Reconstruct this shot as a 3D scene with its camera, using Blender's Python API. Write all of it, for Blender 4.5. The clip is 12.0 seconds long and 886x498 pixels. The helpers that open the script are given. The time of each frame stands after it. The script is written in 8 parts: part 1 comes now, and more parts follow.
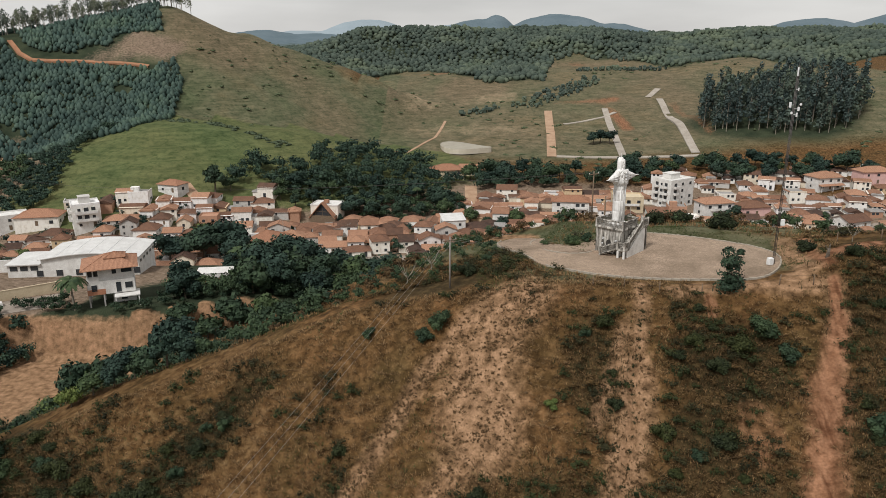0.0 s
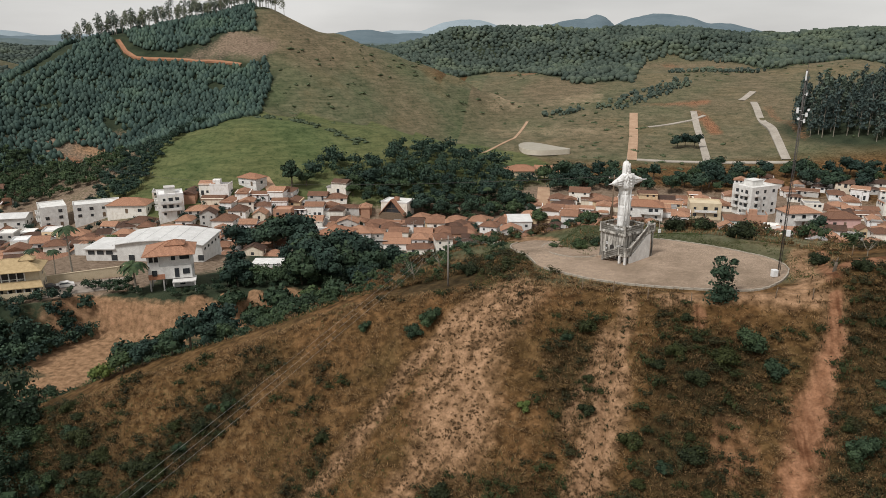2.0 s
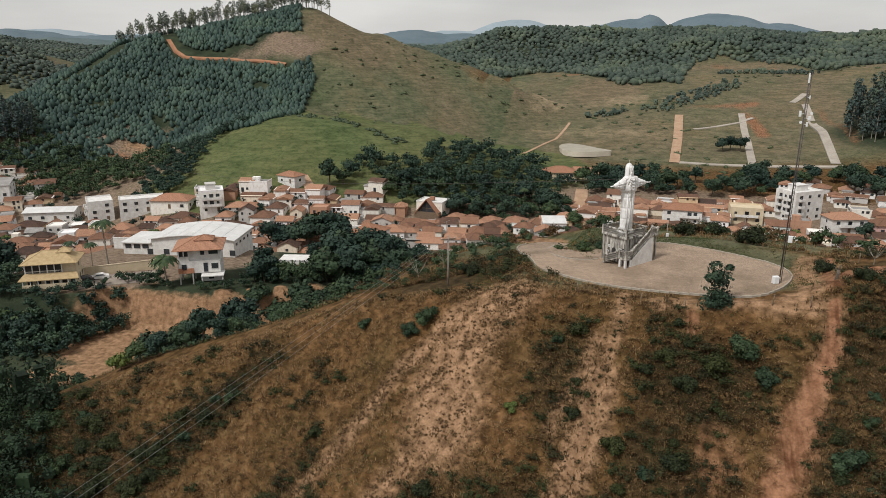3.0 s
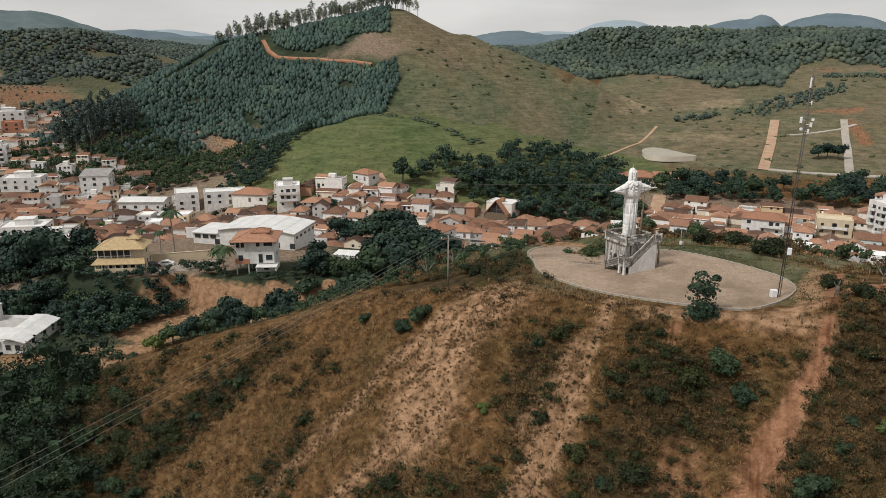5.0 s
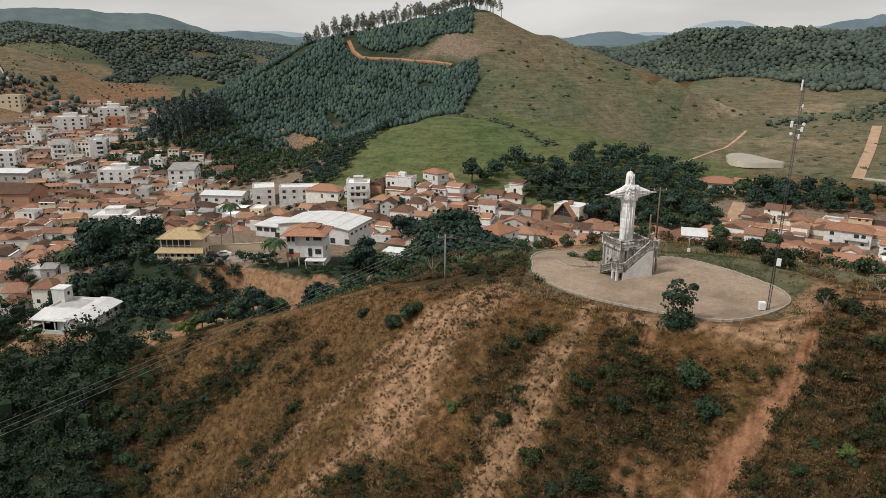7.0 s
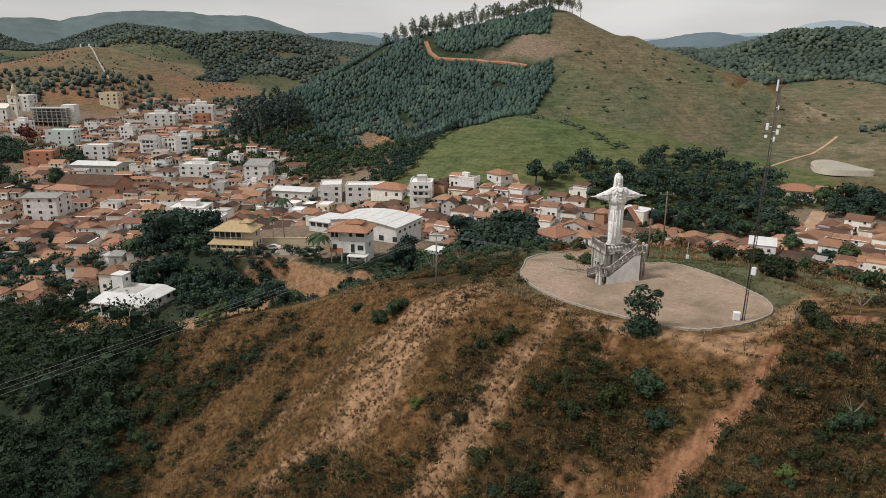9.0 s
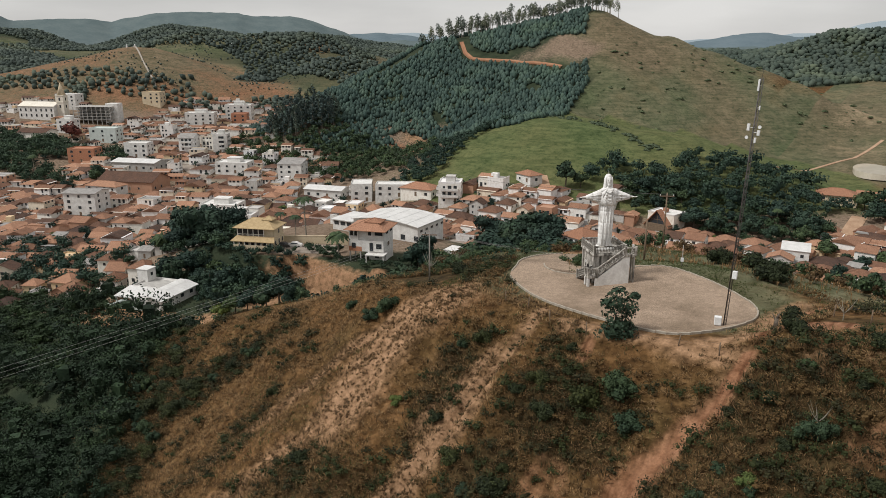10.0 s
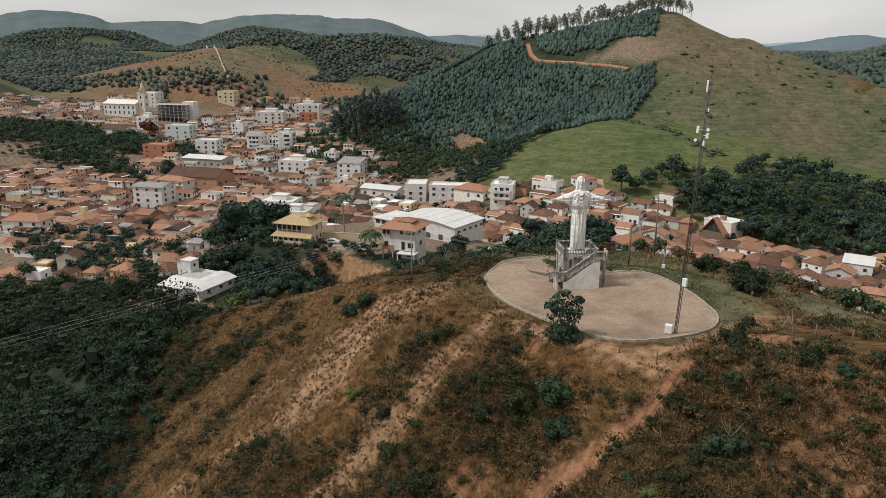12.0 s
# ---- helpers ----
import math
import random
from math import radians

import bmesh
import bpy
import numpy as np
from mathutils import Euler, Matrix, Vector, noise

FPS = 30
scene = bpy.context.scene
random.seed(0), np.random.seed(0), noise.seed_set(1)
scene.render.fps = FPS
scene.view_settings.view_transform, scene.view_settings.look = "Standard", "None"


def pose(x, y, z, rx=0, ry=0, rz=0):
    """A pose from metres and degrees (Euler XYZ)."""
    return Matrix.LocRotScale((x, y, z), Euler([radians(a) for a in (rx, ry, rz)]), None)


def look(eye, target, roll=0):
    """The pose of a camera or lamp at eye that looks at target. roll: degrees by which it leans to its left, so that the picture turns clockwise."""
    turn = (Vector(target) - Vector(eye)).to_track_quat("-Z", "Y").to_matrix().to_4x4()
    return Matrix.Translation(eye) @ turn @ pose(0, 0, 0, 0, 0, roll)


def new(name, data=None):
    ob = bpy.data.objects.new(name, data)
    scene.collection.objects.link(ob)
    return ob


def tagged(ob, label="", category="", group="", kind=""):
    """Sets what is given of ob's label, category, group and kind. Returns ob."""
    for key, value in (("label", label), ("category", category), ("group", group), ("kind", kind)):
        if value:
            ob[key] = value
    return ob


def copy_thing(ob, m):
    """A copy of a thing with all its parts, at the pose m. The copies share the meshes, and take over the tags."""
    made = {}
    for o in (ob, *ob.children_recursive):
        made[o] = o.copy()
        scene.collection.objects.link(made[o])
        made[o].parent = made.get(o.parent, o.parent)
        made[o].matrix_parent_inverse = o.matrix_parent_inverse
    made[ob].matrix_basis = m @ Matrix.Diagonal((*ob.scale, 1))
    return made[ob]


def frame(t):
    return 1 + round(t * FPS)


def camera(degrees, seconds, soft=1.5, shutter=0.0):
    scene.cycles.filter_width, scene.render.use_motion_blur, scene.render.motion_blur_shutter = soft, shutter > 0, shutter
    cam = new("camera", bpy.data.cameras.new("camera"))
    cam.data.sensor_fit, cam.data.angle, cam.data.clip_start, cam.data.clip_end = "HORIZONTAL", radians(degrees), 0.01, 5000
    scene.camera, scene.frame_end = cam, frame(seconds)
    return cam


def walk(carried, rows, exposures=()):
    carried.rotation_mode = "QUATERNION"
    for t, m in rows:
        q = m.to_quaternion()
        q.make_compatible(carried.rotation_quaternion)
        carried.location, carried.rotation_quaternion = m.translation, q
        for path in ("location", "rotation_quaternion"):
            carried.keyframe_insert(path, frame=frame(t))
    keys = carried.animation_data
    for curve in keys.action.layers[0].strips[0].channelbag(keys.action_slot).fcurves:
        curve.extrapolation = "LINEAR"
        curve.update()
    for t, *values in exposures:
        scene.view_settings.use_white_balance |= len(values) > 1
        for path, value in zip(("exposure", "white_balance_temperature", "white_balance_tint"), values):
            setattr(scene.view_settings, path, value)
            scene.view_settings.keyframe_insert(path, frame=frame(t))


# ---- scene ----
cam = camera(62.5, 12.0, soft=0.5)
# seconds, eye x, y, z, heading to the left, pitch, lean to the left
PATH = [
    (0, -0.000, 0.000, 32.000, -0.000, -16.099, -0.178),
    (0.5, 2.713, -0.251, 32.027, 1.850, -16.103, -0.153),
    (1, 5.443, -0.416, 32.066, 3.723, -16.103, -0.123),
    (1.5, 8.185, -0.490, 32.112, 5.613, -16.101, -0.090),
    (2, 10.933, -0.468, 32.161, 7.518, -16.096, -0.056),
    (2.5, 13.684, -0.345, 32.210, 9.431, -16.090, -0.023),
    (3, 16.432, -0.117, 32.256, 11.348, -16.082, 0.008),
    (3.5, 19.174, 0.218, 32.297, 13.266, -16.072, 0.037),
    (4, 21.904, 0.662, 32.329, 15.179, -16.062, 0.061),
    (4.5, 24.621, 1.216, 32.352, 17.086, -16.050, 0.081),
    (5, 27.318, 1.882, 32.365, 18.982, -16.038, 0.096),
    (5.5, 29.994, 2.657, 32.365, 20.863, -16.025, 0.107),
    (6, 32.645, 3.541, 32.354, 22.727, -16.012, 0.113),
    (6.5, 35.266, 4.532, 32.330, 24.570, -15.997, 0.114),
    (7, 37.857, 5.627, 32.295, 26.390, -15.982, 0.113),
    (7.5, 40.413, 6.822, 32.249, 28.184, -15.966, 0.108),
    (8, 42.932, 8.113, 32.194, 29.950, -15.948, 0.103),
    (8.5, 45.411, 9.493, 32.131, 31.686, -15.930, 0.097),
    (9, 47.849, 10.957, 32.062, 33.389, -15.909, 0.093),
    (9.5, 50.243, 12.499, 31.990, 35.058, -15.887, 0.092),
    (10, 52.591, 14.109, 31.919, 36.691, -15.863, 0.098),
    (10.5, 54.892, 15.780, 31.851, 38.288, -15.836, 0.111),
    (11, 57.144, 17.501, 31.790, 39.845, -15.805, 0.136),
    (11.5, 59.345, 19.263, 31.741, 41.363, -15.772, 0.174),
    (12, 61.494, 21.055, 31.708, 42.841, -15.733, 0.229),
]


def heading(x, y, z, yaw, pitch):
    return (x - math.sin(radians(yaw)) * math.cos(radians(pitch)), y + math.cos(radians(yaw)) * math.cos(radians(pitch)), z + math.sin(radians(pitch)))


walk(cam, [(t, look((x, y, z), heading(x, y, z, yaw, pitch), lean)) for t, x, y, z, yaw, pitch, lean in PATH])

# ---- light: a bright overcast sky and a soft high sun ----
SUN_UP, SUN_TURN = 52.0, 215.0
world = bpy.data.worlds.new("world")
scene.world = world
world.use_nodes = True
wn, wl = world.node_tree.nodes, world.node_tree.links
sky = wn.new("ShaderNodeTexSky")
sky.sky_type, sky.sun_disc = "NISHITA", False
sky.sun_elevation, sky.sun_rotation = radians(SUN_UP), radians(SUN_TURN)
tex = wn.new("ShaderNodeTexCoord")
squash = wn.new("ShaderNodeMapping")
squash.inputs["Scale"].default_value = (1.0, 1.0, 5.0)
cloud = wn.new("ShaderNodeTexNoise")
cloud.inputs["Scale"].default_value, cloud.inputs["Detail"].default_value = 2.6, 6.0
ramp = wn.new("ShaderNodeValToRGB")
ramp.color_ramp.elements[0].position, ramp.color_ramp.elements[0].color = 0.35, (4.5, 4.44, 4.38, 1)
ramp.color_ramp.elements[1].position, ramp.color_ramp.elements[1].color = 0.68, (5.9, 5.8, 5.7, 1)
mix = wn.new("ShaderNodeMix")
mix.data_type = "RGBA"
mix.inputs["Factor"].default_value = 0.93
wl.new(tex.outputs["Generated"], squash.inputs["Vector"])
wl.new(squash.outputs["Vector"], cloud.inputs["Vector"])
wl.new(cloud.outputs["Fac"], ramp.inputs["Fac"])
wl.new(sky.outputs["Color"], mix.inputs["A"])
wl.new(ramp.outputs["Color"], mix.inputs["B"])
wl.new(mix.outputs["Result"], wn["Background"].inputs["Color"])
wn["Background"].inputs["Strength"].default_value = 0.1
sun = new("sun", bpy.data.lights.new("sun", "SUN"))
sun.data.energy, sun.data.angle, sun.data.color = 2.3, radians(12), (1.0, 0.98, 0.95)
az = radians(SUN_TURN)
sun.matrix_world = look((math.sin(az) * 300, math.cos(az) * 300, 400), (0, 0, 0))
scene.view_settings.exposure = 0.32

# ---- materials ----
def material(name, build, rough_=0.9, spec=0.25, metal=0.0):
    """build(nodes, links, bsdf) wires the colour and relief."""
    m = bpy.data.materials.new(name)
    m.use_nodes = True
    n, l = m.node_tree.nodes, m.node_tree.links
    b = n["Principled BSDF"]
    b.inputs["Roughness"].default_value, b.inputs["Metallic"].default_value = rough_, metal
    b.inputs["Specular IOR Level"].default_value = spec
    build(n, l, b)
    return m


def noise_node(n, l, size, detail=4.0, space="Object", rough_=0.55):
    """Noise with lumps of about the given size in metres."""
    t = n.new("ShaderNodeTexCoord")
    k = n.new("ShaderNodeTexNoise")
    k.inputs["Scale"].default_value, k.inputs["Detail"].default_value, k.inputs["Roughness"].default_value = 1.0 / size, detail, rough_
    l.new(t.outputs[space], k.inputs["Vector"])
    return k.outputs["Fac"]


def ramp_node(n, l, fac, stops):
    r = n.new("ShaderNodeValToRGB")
    e = r.color_ramp.elements
    while len(e) < len(stops):
        e.new(0.5)
    for el, (p, c) in zip(e, stops):
        el.position, el.color = p, (*c, 1)
    l.new(fac, r.inputs["Fac"])
    return r.outputs["Color"]


def math_node(n, l, op, a, b):
    k = n.new("ShaderNodeMath")
    k.operation = op
    for s, v in zip(k.inputs, (a, b)):
        if isinstance(v, (int, float)):
            s.default_value = v
        else:
            l.new(v, s)
    return k.outputs[0]


def blend(n, l, fac, a, b, mode="MIX"):
    k = n.new("ShaderNodeMix")
    k.data_type, k.blend_type = "RGBA", mode
    for s, v in ((k.inputs["Factor"], fac), (k.inputs["A"], a), (k.inputs["B"], b)):
        if isinstance(v, (int, float)):
            s.default_value = v
        elif isinstance(v, tuple):
            s.default_value = (*v, 1)
        else:
            l.new(v, s)
    return k.outputs["Result"]


def relief(n, l, b, height, strength, distance):
    k = n.new("ShaderNodeBump")
    k.inputs["Strength"].default_value, k.inputs["Distance"].default_value = strength, distance
    l.new(height, k.inputs["Height"])
    l.new(k.outputs["Normal"], b.inputs["Normal"])


def plain(name, c1, c2, size, rough_=0.85, spec=0.25, metal=0.0, bump=0.0, per_object=0.0, space="Object"):
    """Two tones mixed by noise at two scales, with relief, and some change from thing to thing."""
    def build(n, l, b):
        coarse, fine = noise_node(n, l, size, 3, space), noise_node(n, l, size / 7, 3, space)
        both = math_node(n, l, "ADD", math_node(n, l, "MULTIPLY", coarse, 0.6), math_node(n, l, "MULTIPLY", fine, 0.4))
        col = ramp_node(n, l, both, [(0.36, c1), (0.64, c2)])
        if per_object:
            info = n.new("ShaderNodeObjectInfo")
            col = blend(n, l, 1.0, col, ramp_node(n, l, info.outputs["Random"], [(0.0, (1 - per_object,) * 3), (1.0, (1 + per_object * 0.4,) * 3)]), "MULTIPLY")
        l.new(col, b.inputs["Base Color"])
        if bump:
            relief(n, l, b, fine, 0.6, bump)
    return material(name, build, rough_, spec, metal)


def leafy(name, dark, light, rough_=0.75, patch=0.0, island=0.42, lump=2.6):
    """Leaves: each clump has its own tone, each plant as well."""
    def build(n, l, b):
        geo, info = n.new("ShaderNodeNewGeometry"), n.new("ShaderNodeObjectInfo")
        tone = math_node(n, l, "ADD", math_node(n, l, "MULTIPLY", geo.outputs["Random Per Island"], island), math_node(n, l, "MULTIPLY", noise_node(n, l, lump, 5, "Object"), 1 - island))
        col = ramp_node(n, l, tone, [(0.2, dark), (0.75, light)])
        if patch:
            col = blend(n, l, 1.0, col, ramp_node(n, l, noise_node(n, l, patch, 4), [(0.34, (0.66, 0.70, 0.74)), (0.5, (0.95, 0.97, 1.0)), (0.68, (1.30, 1.26, 1.10))]), "MULTIPLY")
        col = blend(n, l, 1.0, col, ramp_node(n, l, info.outputs["Random"], [(0.0, (0.7, 0.75, 0.8)), (0.5, (1, 1, 1)), (1.0, (1.3, 1.2, 0.95))]), "MULTIPLY")
        l.new(col, b.inputs["Base Color"])
    return material(name, build, rough_, 0.2)


def clay_tiles(name, c1, c2, c3, many=False):
    """Clay roof tiles: ribs down the slope, courses across, soot and lichen."""
    def build(n, l, b):
        chance = n.new("ShaderNodeNewGeometry").outputs["Random Per Island"] if many else n.new("ShaderNodeObjectInfo").outputs["Random"]
        tex_ = n.new("ShaderNodeTexCoord")
        wave = n.new("ShaderNodeTexWave")
        wave.wave_type, wave.bands_direction = "BANDS", "X"
        wave.inputs["Scale"].default_value, wave.inputs["Distortion"].default_value = 1.3, 0.6
        l.new(tex_.outputs["Object"], wave.inputs["Vector"])
        stain, grain = noise_node(n, l, 2.8, 5), noise_node(n, l, 0.35, 3)
        tone = math_node(n, l, "ADD", math_node(n, l, "MULTIPLY", chance, 0.78), math_node(n, l, "MULTIPLY", stain, 0.32))
        col = ramp_node(n, l, tone, [(0.15, c1), (0.5, c2), (0.85, c3)])
        col = blend(n, l, 1.0, col, ramp_node(n, l, grain, [(0.3, (0.72, 0.7, 0.7)), (0.7, (1.15, 1.12, 1.1))]), "MULTIPLY")
        col = blend(n, l, 1.0, col, ramp_node(n, l, wave.outputs["Fac"], [(0.0, (0.72, 0.72, 0.72)), (0.6, (1.08, 1.08, 1.08))]), "MULTIPLY")
        l.new(col, b.inputs["Base Color"])
        relief(n, l, b, wave.outputs["Fac"], 0.7, 0.05)
    return material(name, build, 0.9, 0.2)


def walls_paint(name, tones, many=False):
    """Painted render in one of several tones, streaked and dusty."""
    def build(n, l, b):
        chance = n.new("ShaderNodeNewGeometry").outputs["Random Per Island"] if many else n.new("ShaderNodeObjectInfo").outputs["Random"]
        r = n.new("ShaderNodeValToRGB")
        r.color_ramp.interpolation = "CONSTANT"
        e = r.color_ramp.elements
        while len(e) < len(tones):
            e.new(0.5)
        for k, (el, c) in enumerate(zip(e, tones)):
            el.position, el.color = k / len(tones), (*c, 1)
        l.new(chance, r.inputs["Fac"])
        t = n.new("ShaderNodeTexCoord")
        mp = n.new("ShaderNodeMapping")
        mp.inputs["Scale"].default_value = (0.8, 0.8, 0.4)
        streak = n.new("ShaderNodeTexNoise")
        streak.inputs["Scale"].default_value, streak.inputs["Detail"].default_value = 1.4, 5.0
        l.new(t.outputs["Object"], mp.inputs["Vector"])
        l.new(mp.outputs["Vector"], streak.inputs["Vector"])
        col = blend(n, l, 1.0, r.outputs["Color"], ramp_node(n, l, streak.outputs["Fac"], [(0.28, (0.80, 0.77, 0.73)), (0.5, (1, 1, 1))]), "MULTIPLY")
        l.new(col, b.inputs["Base Color"])
    return material(name, build, 0.88, 0.2)


M = {
    "white": plain("white_paint", (0.54, 0.52, 0.49), (0.74, 0.73, 0.70), 1.6, 0.8),
    "walls": walls_paint("painted_render", [(0.78, 0.76, 0.72), (0.70, 0.62, 0.50), (0.80, 0.78, 0.75), (0.42, 0.24, 0.16), (0.76, 0.72, 0.64), (0.74, 0.72, 0.70), (0.50, 0.48, 0.45), (0.80, 0.77, 0.70), (0.78, 0.77, 0.76), (0.62, 0.47, 0.30)]),
    "walls_many": walls_paint("painted_render_of_many_houses", [(0.78, 0.76, 0.72), (0.70, 0.62, 0.50), (0.80, 0.78, 0.75), (0.42, 0.24, 0.16), (0.76, 0.72, 0.64), (0.74, 0.72, 0.70), (0.50, 0.48, 0.45), (0.80, 0.77, 0.70), (0.78, 0.77, 0.76), (0.62, 0.47, 0.30)], True),
    "cream": plain("cream_paint", (0.50, 0.41, 0.28), (0.62, 0.52, 0.37), 1.8, 0.85),
    "yellow_roof": plain("ochre_tiles", (0.33, 0.24, 0.125), (0.47, 0.35, 0.20), 0.9, 0.9, bump=0.03),
    "pink": plain("pink_paint", (0.58, 0.36, 0.33), (0.68, 0.45, 0.41), 1.8, 0.85),
    "mint": plain("mint_paint", (0.48, 0.53, 0.50), (0.58, 0.63, 0.60), 1.8, 0.85),
    "grey_render": plain("bare_cement", (0.30, 0.29, 0.27), (0.46, 0.44, 0.41), 1.4, 0.95, bump=0.01),
    "brick": plain("red_blocks", (0.34, 0.15, 0.09), (0.46, 0.23, 0.14), 0.5, 0.95, bump=0.01),
    "tiles": clay_tiles("clay_tiles", (0.068, 0.045, 0.036), (0.205, 0.110, 0.071), (0.395, 0.222, 0.142)),
    "tiles_many": clay_tiles("clay_tiles_of_many_roofs", (0.068, 0.045, 0.036), (0.205, 0.110, 0.071), (0.395, 0.222, 0.142), True),
    "tiles_new": clay_tiles("new_clay_tiles", (0.25, 0.125, 0.075), (0.32, 0.165, 0.102), (0.38, 0.205, 0.130)),
    "sheet_roof": plain("white_sheet_roof", (0.50, 0.49, 0.47), (0.66, 0.65, 0.63), 3.0, 0.6, 0.3),
    "fibre_roof": plain("grey_fibre_sheets", (0.20, 0.19, 0.18), (0.34, 0.32, 0.30), 1.8, 0.9),
    "glass": plain("window_glass", (0.025, 0.03, 0.035), (0.05, 0.055, 0.06), 2.0, 0.12, 0.5),
    "dark": plain("dark_opening", (0.03, 0.028, 0.026), (0.06, 0.055, 0.05), 1.0, 0.9),
    "wood": plain("weathered_wood", (0.11, 0.075, 0.05), (0.22, 0.16, 0.11), 0.4, 0.9, bump=0.005),
    "pole": plain("pole_concrete", (0.20, 0.18, 0.16), (0.32, 0.29, 0.26), 0.6, 0.9),
    "steel": plain("rusty_steel", (0.05, 0.045, 0.042), (0.12, 0.105, 0.098), 0.5, 0.55, 0.4, 0.5),
    "dish": plain("white_plastic", (0.62, 0.62, 0.61), (0.76, 0.76, 0.75), 0.8, 0.5),
    "wire": plain("wire_aluminium", (0.30, 0.29, 0.28), (0.42, 0.41, 0.40), 0.5, 0.5, 0.4, 0.3),
    "kerb": plain("kerb_concrete", (0.26, 0.225, 0.18), (0.44, 0.39, 0.32), 0.5, 0.95, bump=0.01),
    "leaf_dark": leafy("dark_leaves", (0.011, 0.024, 0.018), (0.042, 0.072, 0.049), patch=11.0, island=0.3),
    "leaf": leafy("leaves", (0.013, 0.028, 0.015), (0.060, 0.090, 0.044), patch=9.0, island=0.32),
    # Pale blue haze is in this tone; broad patches stand for shaded folds.
    "leaf_far": leafy("hazy_far_leaves", (0.038, 0.057, 0.050), (0.074, 0.097, 0.081), patch=55.0, island=0.5, lump=6.0),
    # Paler still: haze over the hills behind the town, put into the leaf colour.
    "leaf_haze": leafy("hazy_hill_leaves", (0.052, 0.070, 0.056), (0.100, 0.120, 0.092), patch=45.0, island=0.4, lump=8.0),
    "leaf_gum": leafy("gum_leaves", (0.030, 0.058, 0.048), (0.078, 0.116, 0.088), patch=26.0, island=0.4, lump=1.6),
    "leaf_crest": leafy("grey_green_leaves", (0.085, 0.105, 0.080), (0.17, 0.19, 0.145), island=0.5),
    # Blue-green gum leaves, brightened in colour for the haze before them.
    "leaf_wood": leafy("hazy_blue_green_leaves", (0.032, 0.052, 0.046), (0.088, 0.116, 0.098), patch=20.0, island=0.4, lump=4.0),
    "leaf_pasture": leafy("pasture_shrub_leaves", (0.040, 0.060, 0.034), (0.098, 0.122, 0.068), island=0.3),
    "leaf_light": leafy("light_leaves", (0.04, 0.066, 0.022), (0.11, 0.145, 0.05)),
    "leaf_brown": leafy("dry_scrub", (0.022, 0.015, 0.007), (0.125, 0.080, 0.037)),
    "leaf_scrub": leafy("olive_scrub", (0.011, 0.011, 0.004), (0.070, 0.061, 0.023)),
    # Green leaves with the wood's deep shade and highlights put into the colour.
    "leaf_deep": leafy("deep_shade_leaves", (0.003, 0.008, 0.004), (0.035, 0.060, 0.029), patch=7.0, island=0.35),
    "leaf_hill": leafy("dark_scrub", (0.007, 0.012, 0.004), (0.040, 0.049, 0.018)),
    "tuft": leafy("brown_tufts", (0.055, 0.034, 0.015), (0.180, 0.108, 0.053)),
    "leaf_red": leafy("red_leaves", (0.06, 0.015, 0.012), (0.16, 0.045, 0.03)),
    "bark": plain("bark", (0.07, 0.055, 0.04), (0.17, 0.14, 0.11), 0.4, 0.95, bump=0.02),
    "bark_pale": plain("pale_bark", (0.16, 0.14, 0.11), (0.30, 0.27, 0.22), 0.6, 0.95),
    "straw": leafy("dry_grass_blades", (0.050, 0.028, 0.011), (0.375, 0.225, 0.105), 0.9),
    "grass": leafy("green_grass_blades", (0.035, 0.05, 0.016), (0.10, 0.12, 0.04), 0.9),
}


def stone_weathered():
    def build(n, l, b):
        t = n.new("ShaderNodeTexCoord")
        mp = n.new("ShaderNodeMapping")
        mp.inputs["Scale"].default_value = (1.6, 1.6, 0.35)
        streak = n.new("ShaderNodeTexNoise")
        streak.inputs["Scale"].default_value, streak.inputs["Detail"].default_value = 1.5, 7.0
        l.new(t.outputs["Object"], mp.inputs["Vector"])
        l.new(mp.outputs["Vector"], streak.inputs["Vector"])
        col = ramp_node(n, l, streak.outputs["Fac"], [(0.34, (0.085, 0.078, 0.068)), (0.48, (0.27, 0.25, 0.22)), (0.62, (0.56, 0.53, 0.48))])
        fine = noise_node(n, l, 0.25, 4)
        col = blend(n, l, 1.0, col, ramp_node(n, l, fine, [(0.3, (0.7, 0.7, 0.7)), (0.7, (1.15, 1.15, 1.15))]), "MULTIPLY")
        l.new(col, b.inputs["Base Color"])
        relief(n, l, b, fine, 0.5, 0.02)
    return material("mouldy_concrete", build, 0.95, 0.2)


def statue_stone():
    def build(n, l, b):
        t = n.new("ShaderNodeTexCoord")
        mp = n.new("ShaderNodeMapping")
        mp.inputs["Scale"].default_value = (2.4, 2.4, 0.45)
        streak = n.new("ShaderNodeTexNoise")
        streak.inputs["Scale"].default_value, streak.inputs["Detail"].default_value, streak.inputs["Roughness"].default_value = 1.3, 8.0, 0.7
        l.new(t.outputs["Object"], mp.inputs["Vector"])
        l.new(mp.outputs["Vector"], streak.inputs["Vector"])
        col = ramp_node(n, l, streak.outputs["Fac"], [(0.34, (0.20, 0.18, 0.165)), (0.42, (0.60, 0.58, 0.55)), (0.56, (0.80, 0.785, 0.76))])
        l.new(col, b.inputs["Base Color"])
        relief(n, l, b, noise_node(n, l, 0.6, 5), 0.8, 0.12)
    return material("white_stained_stone", build, 0.85, 0.3)


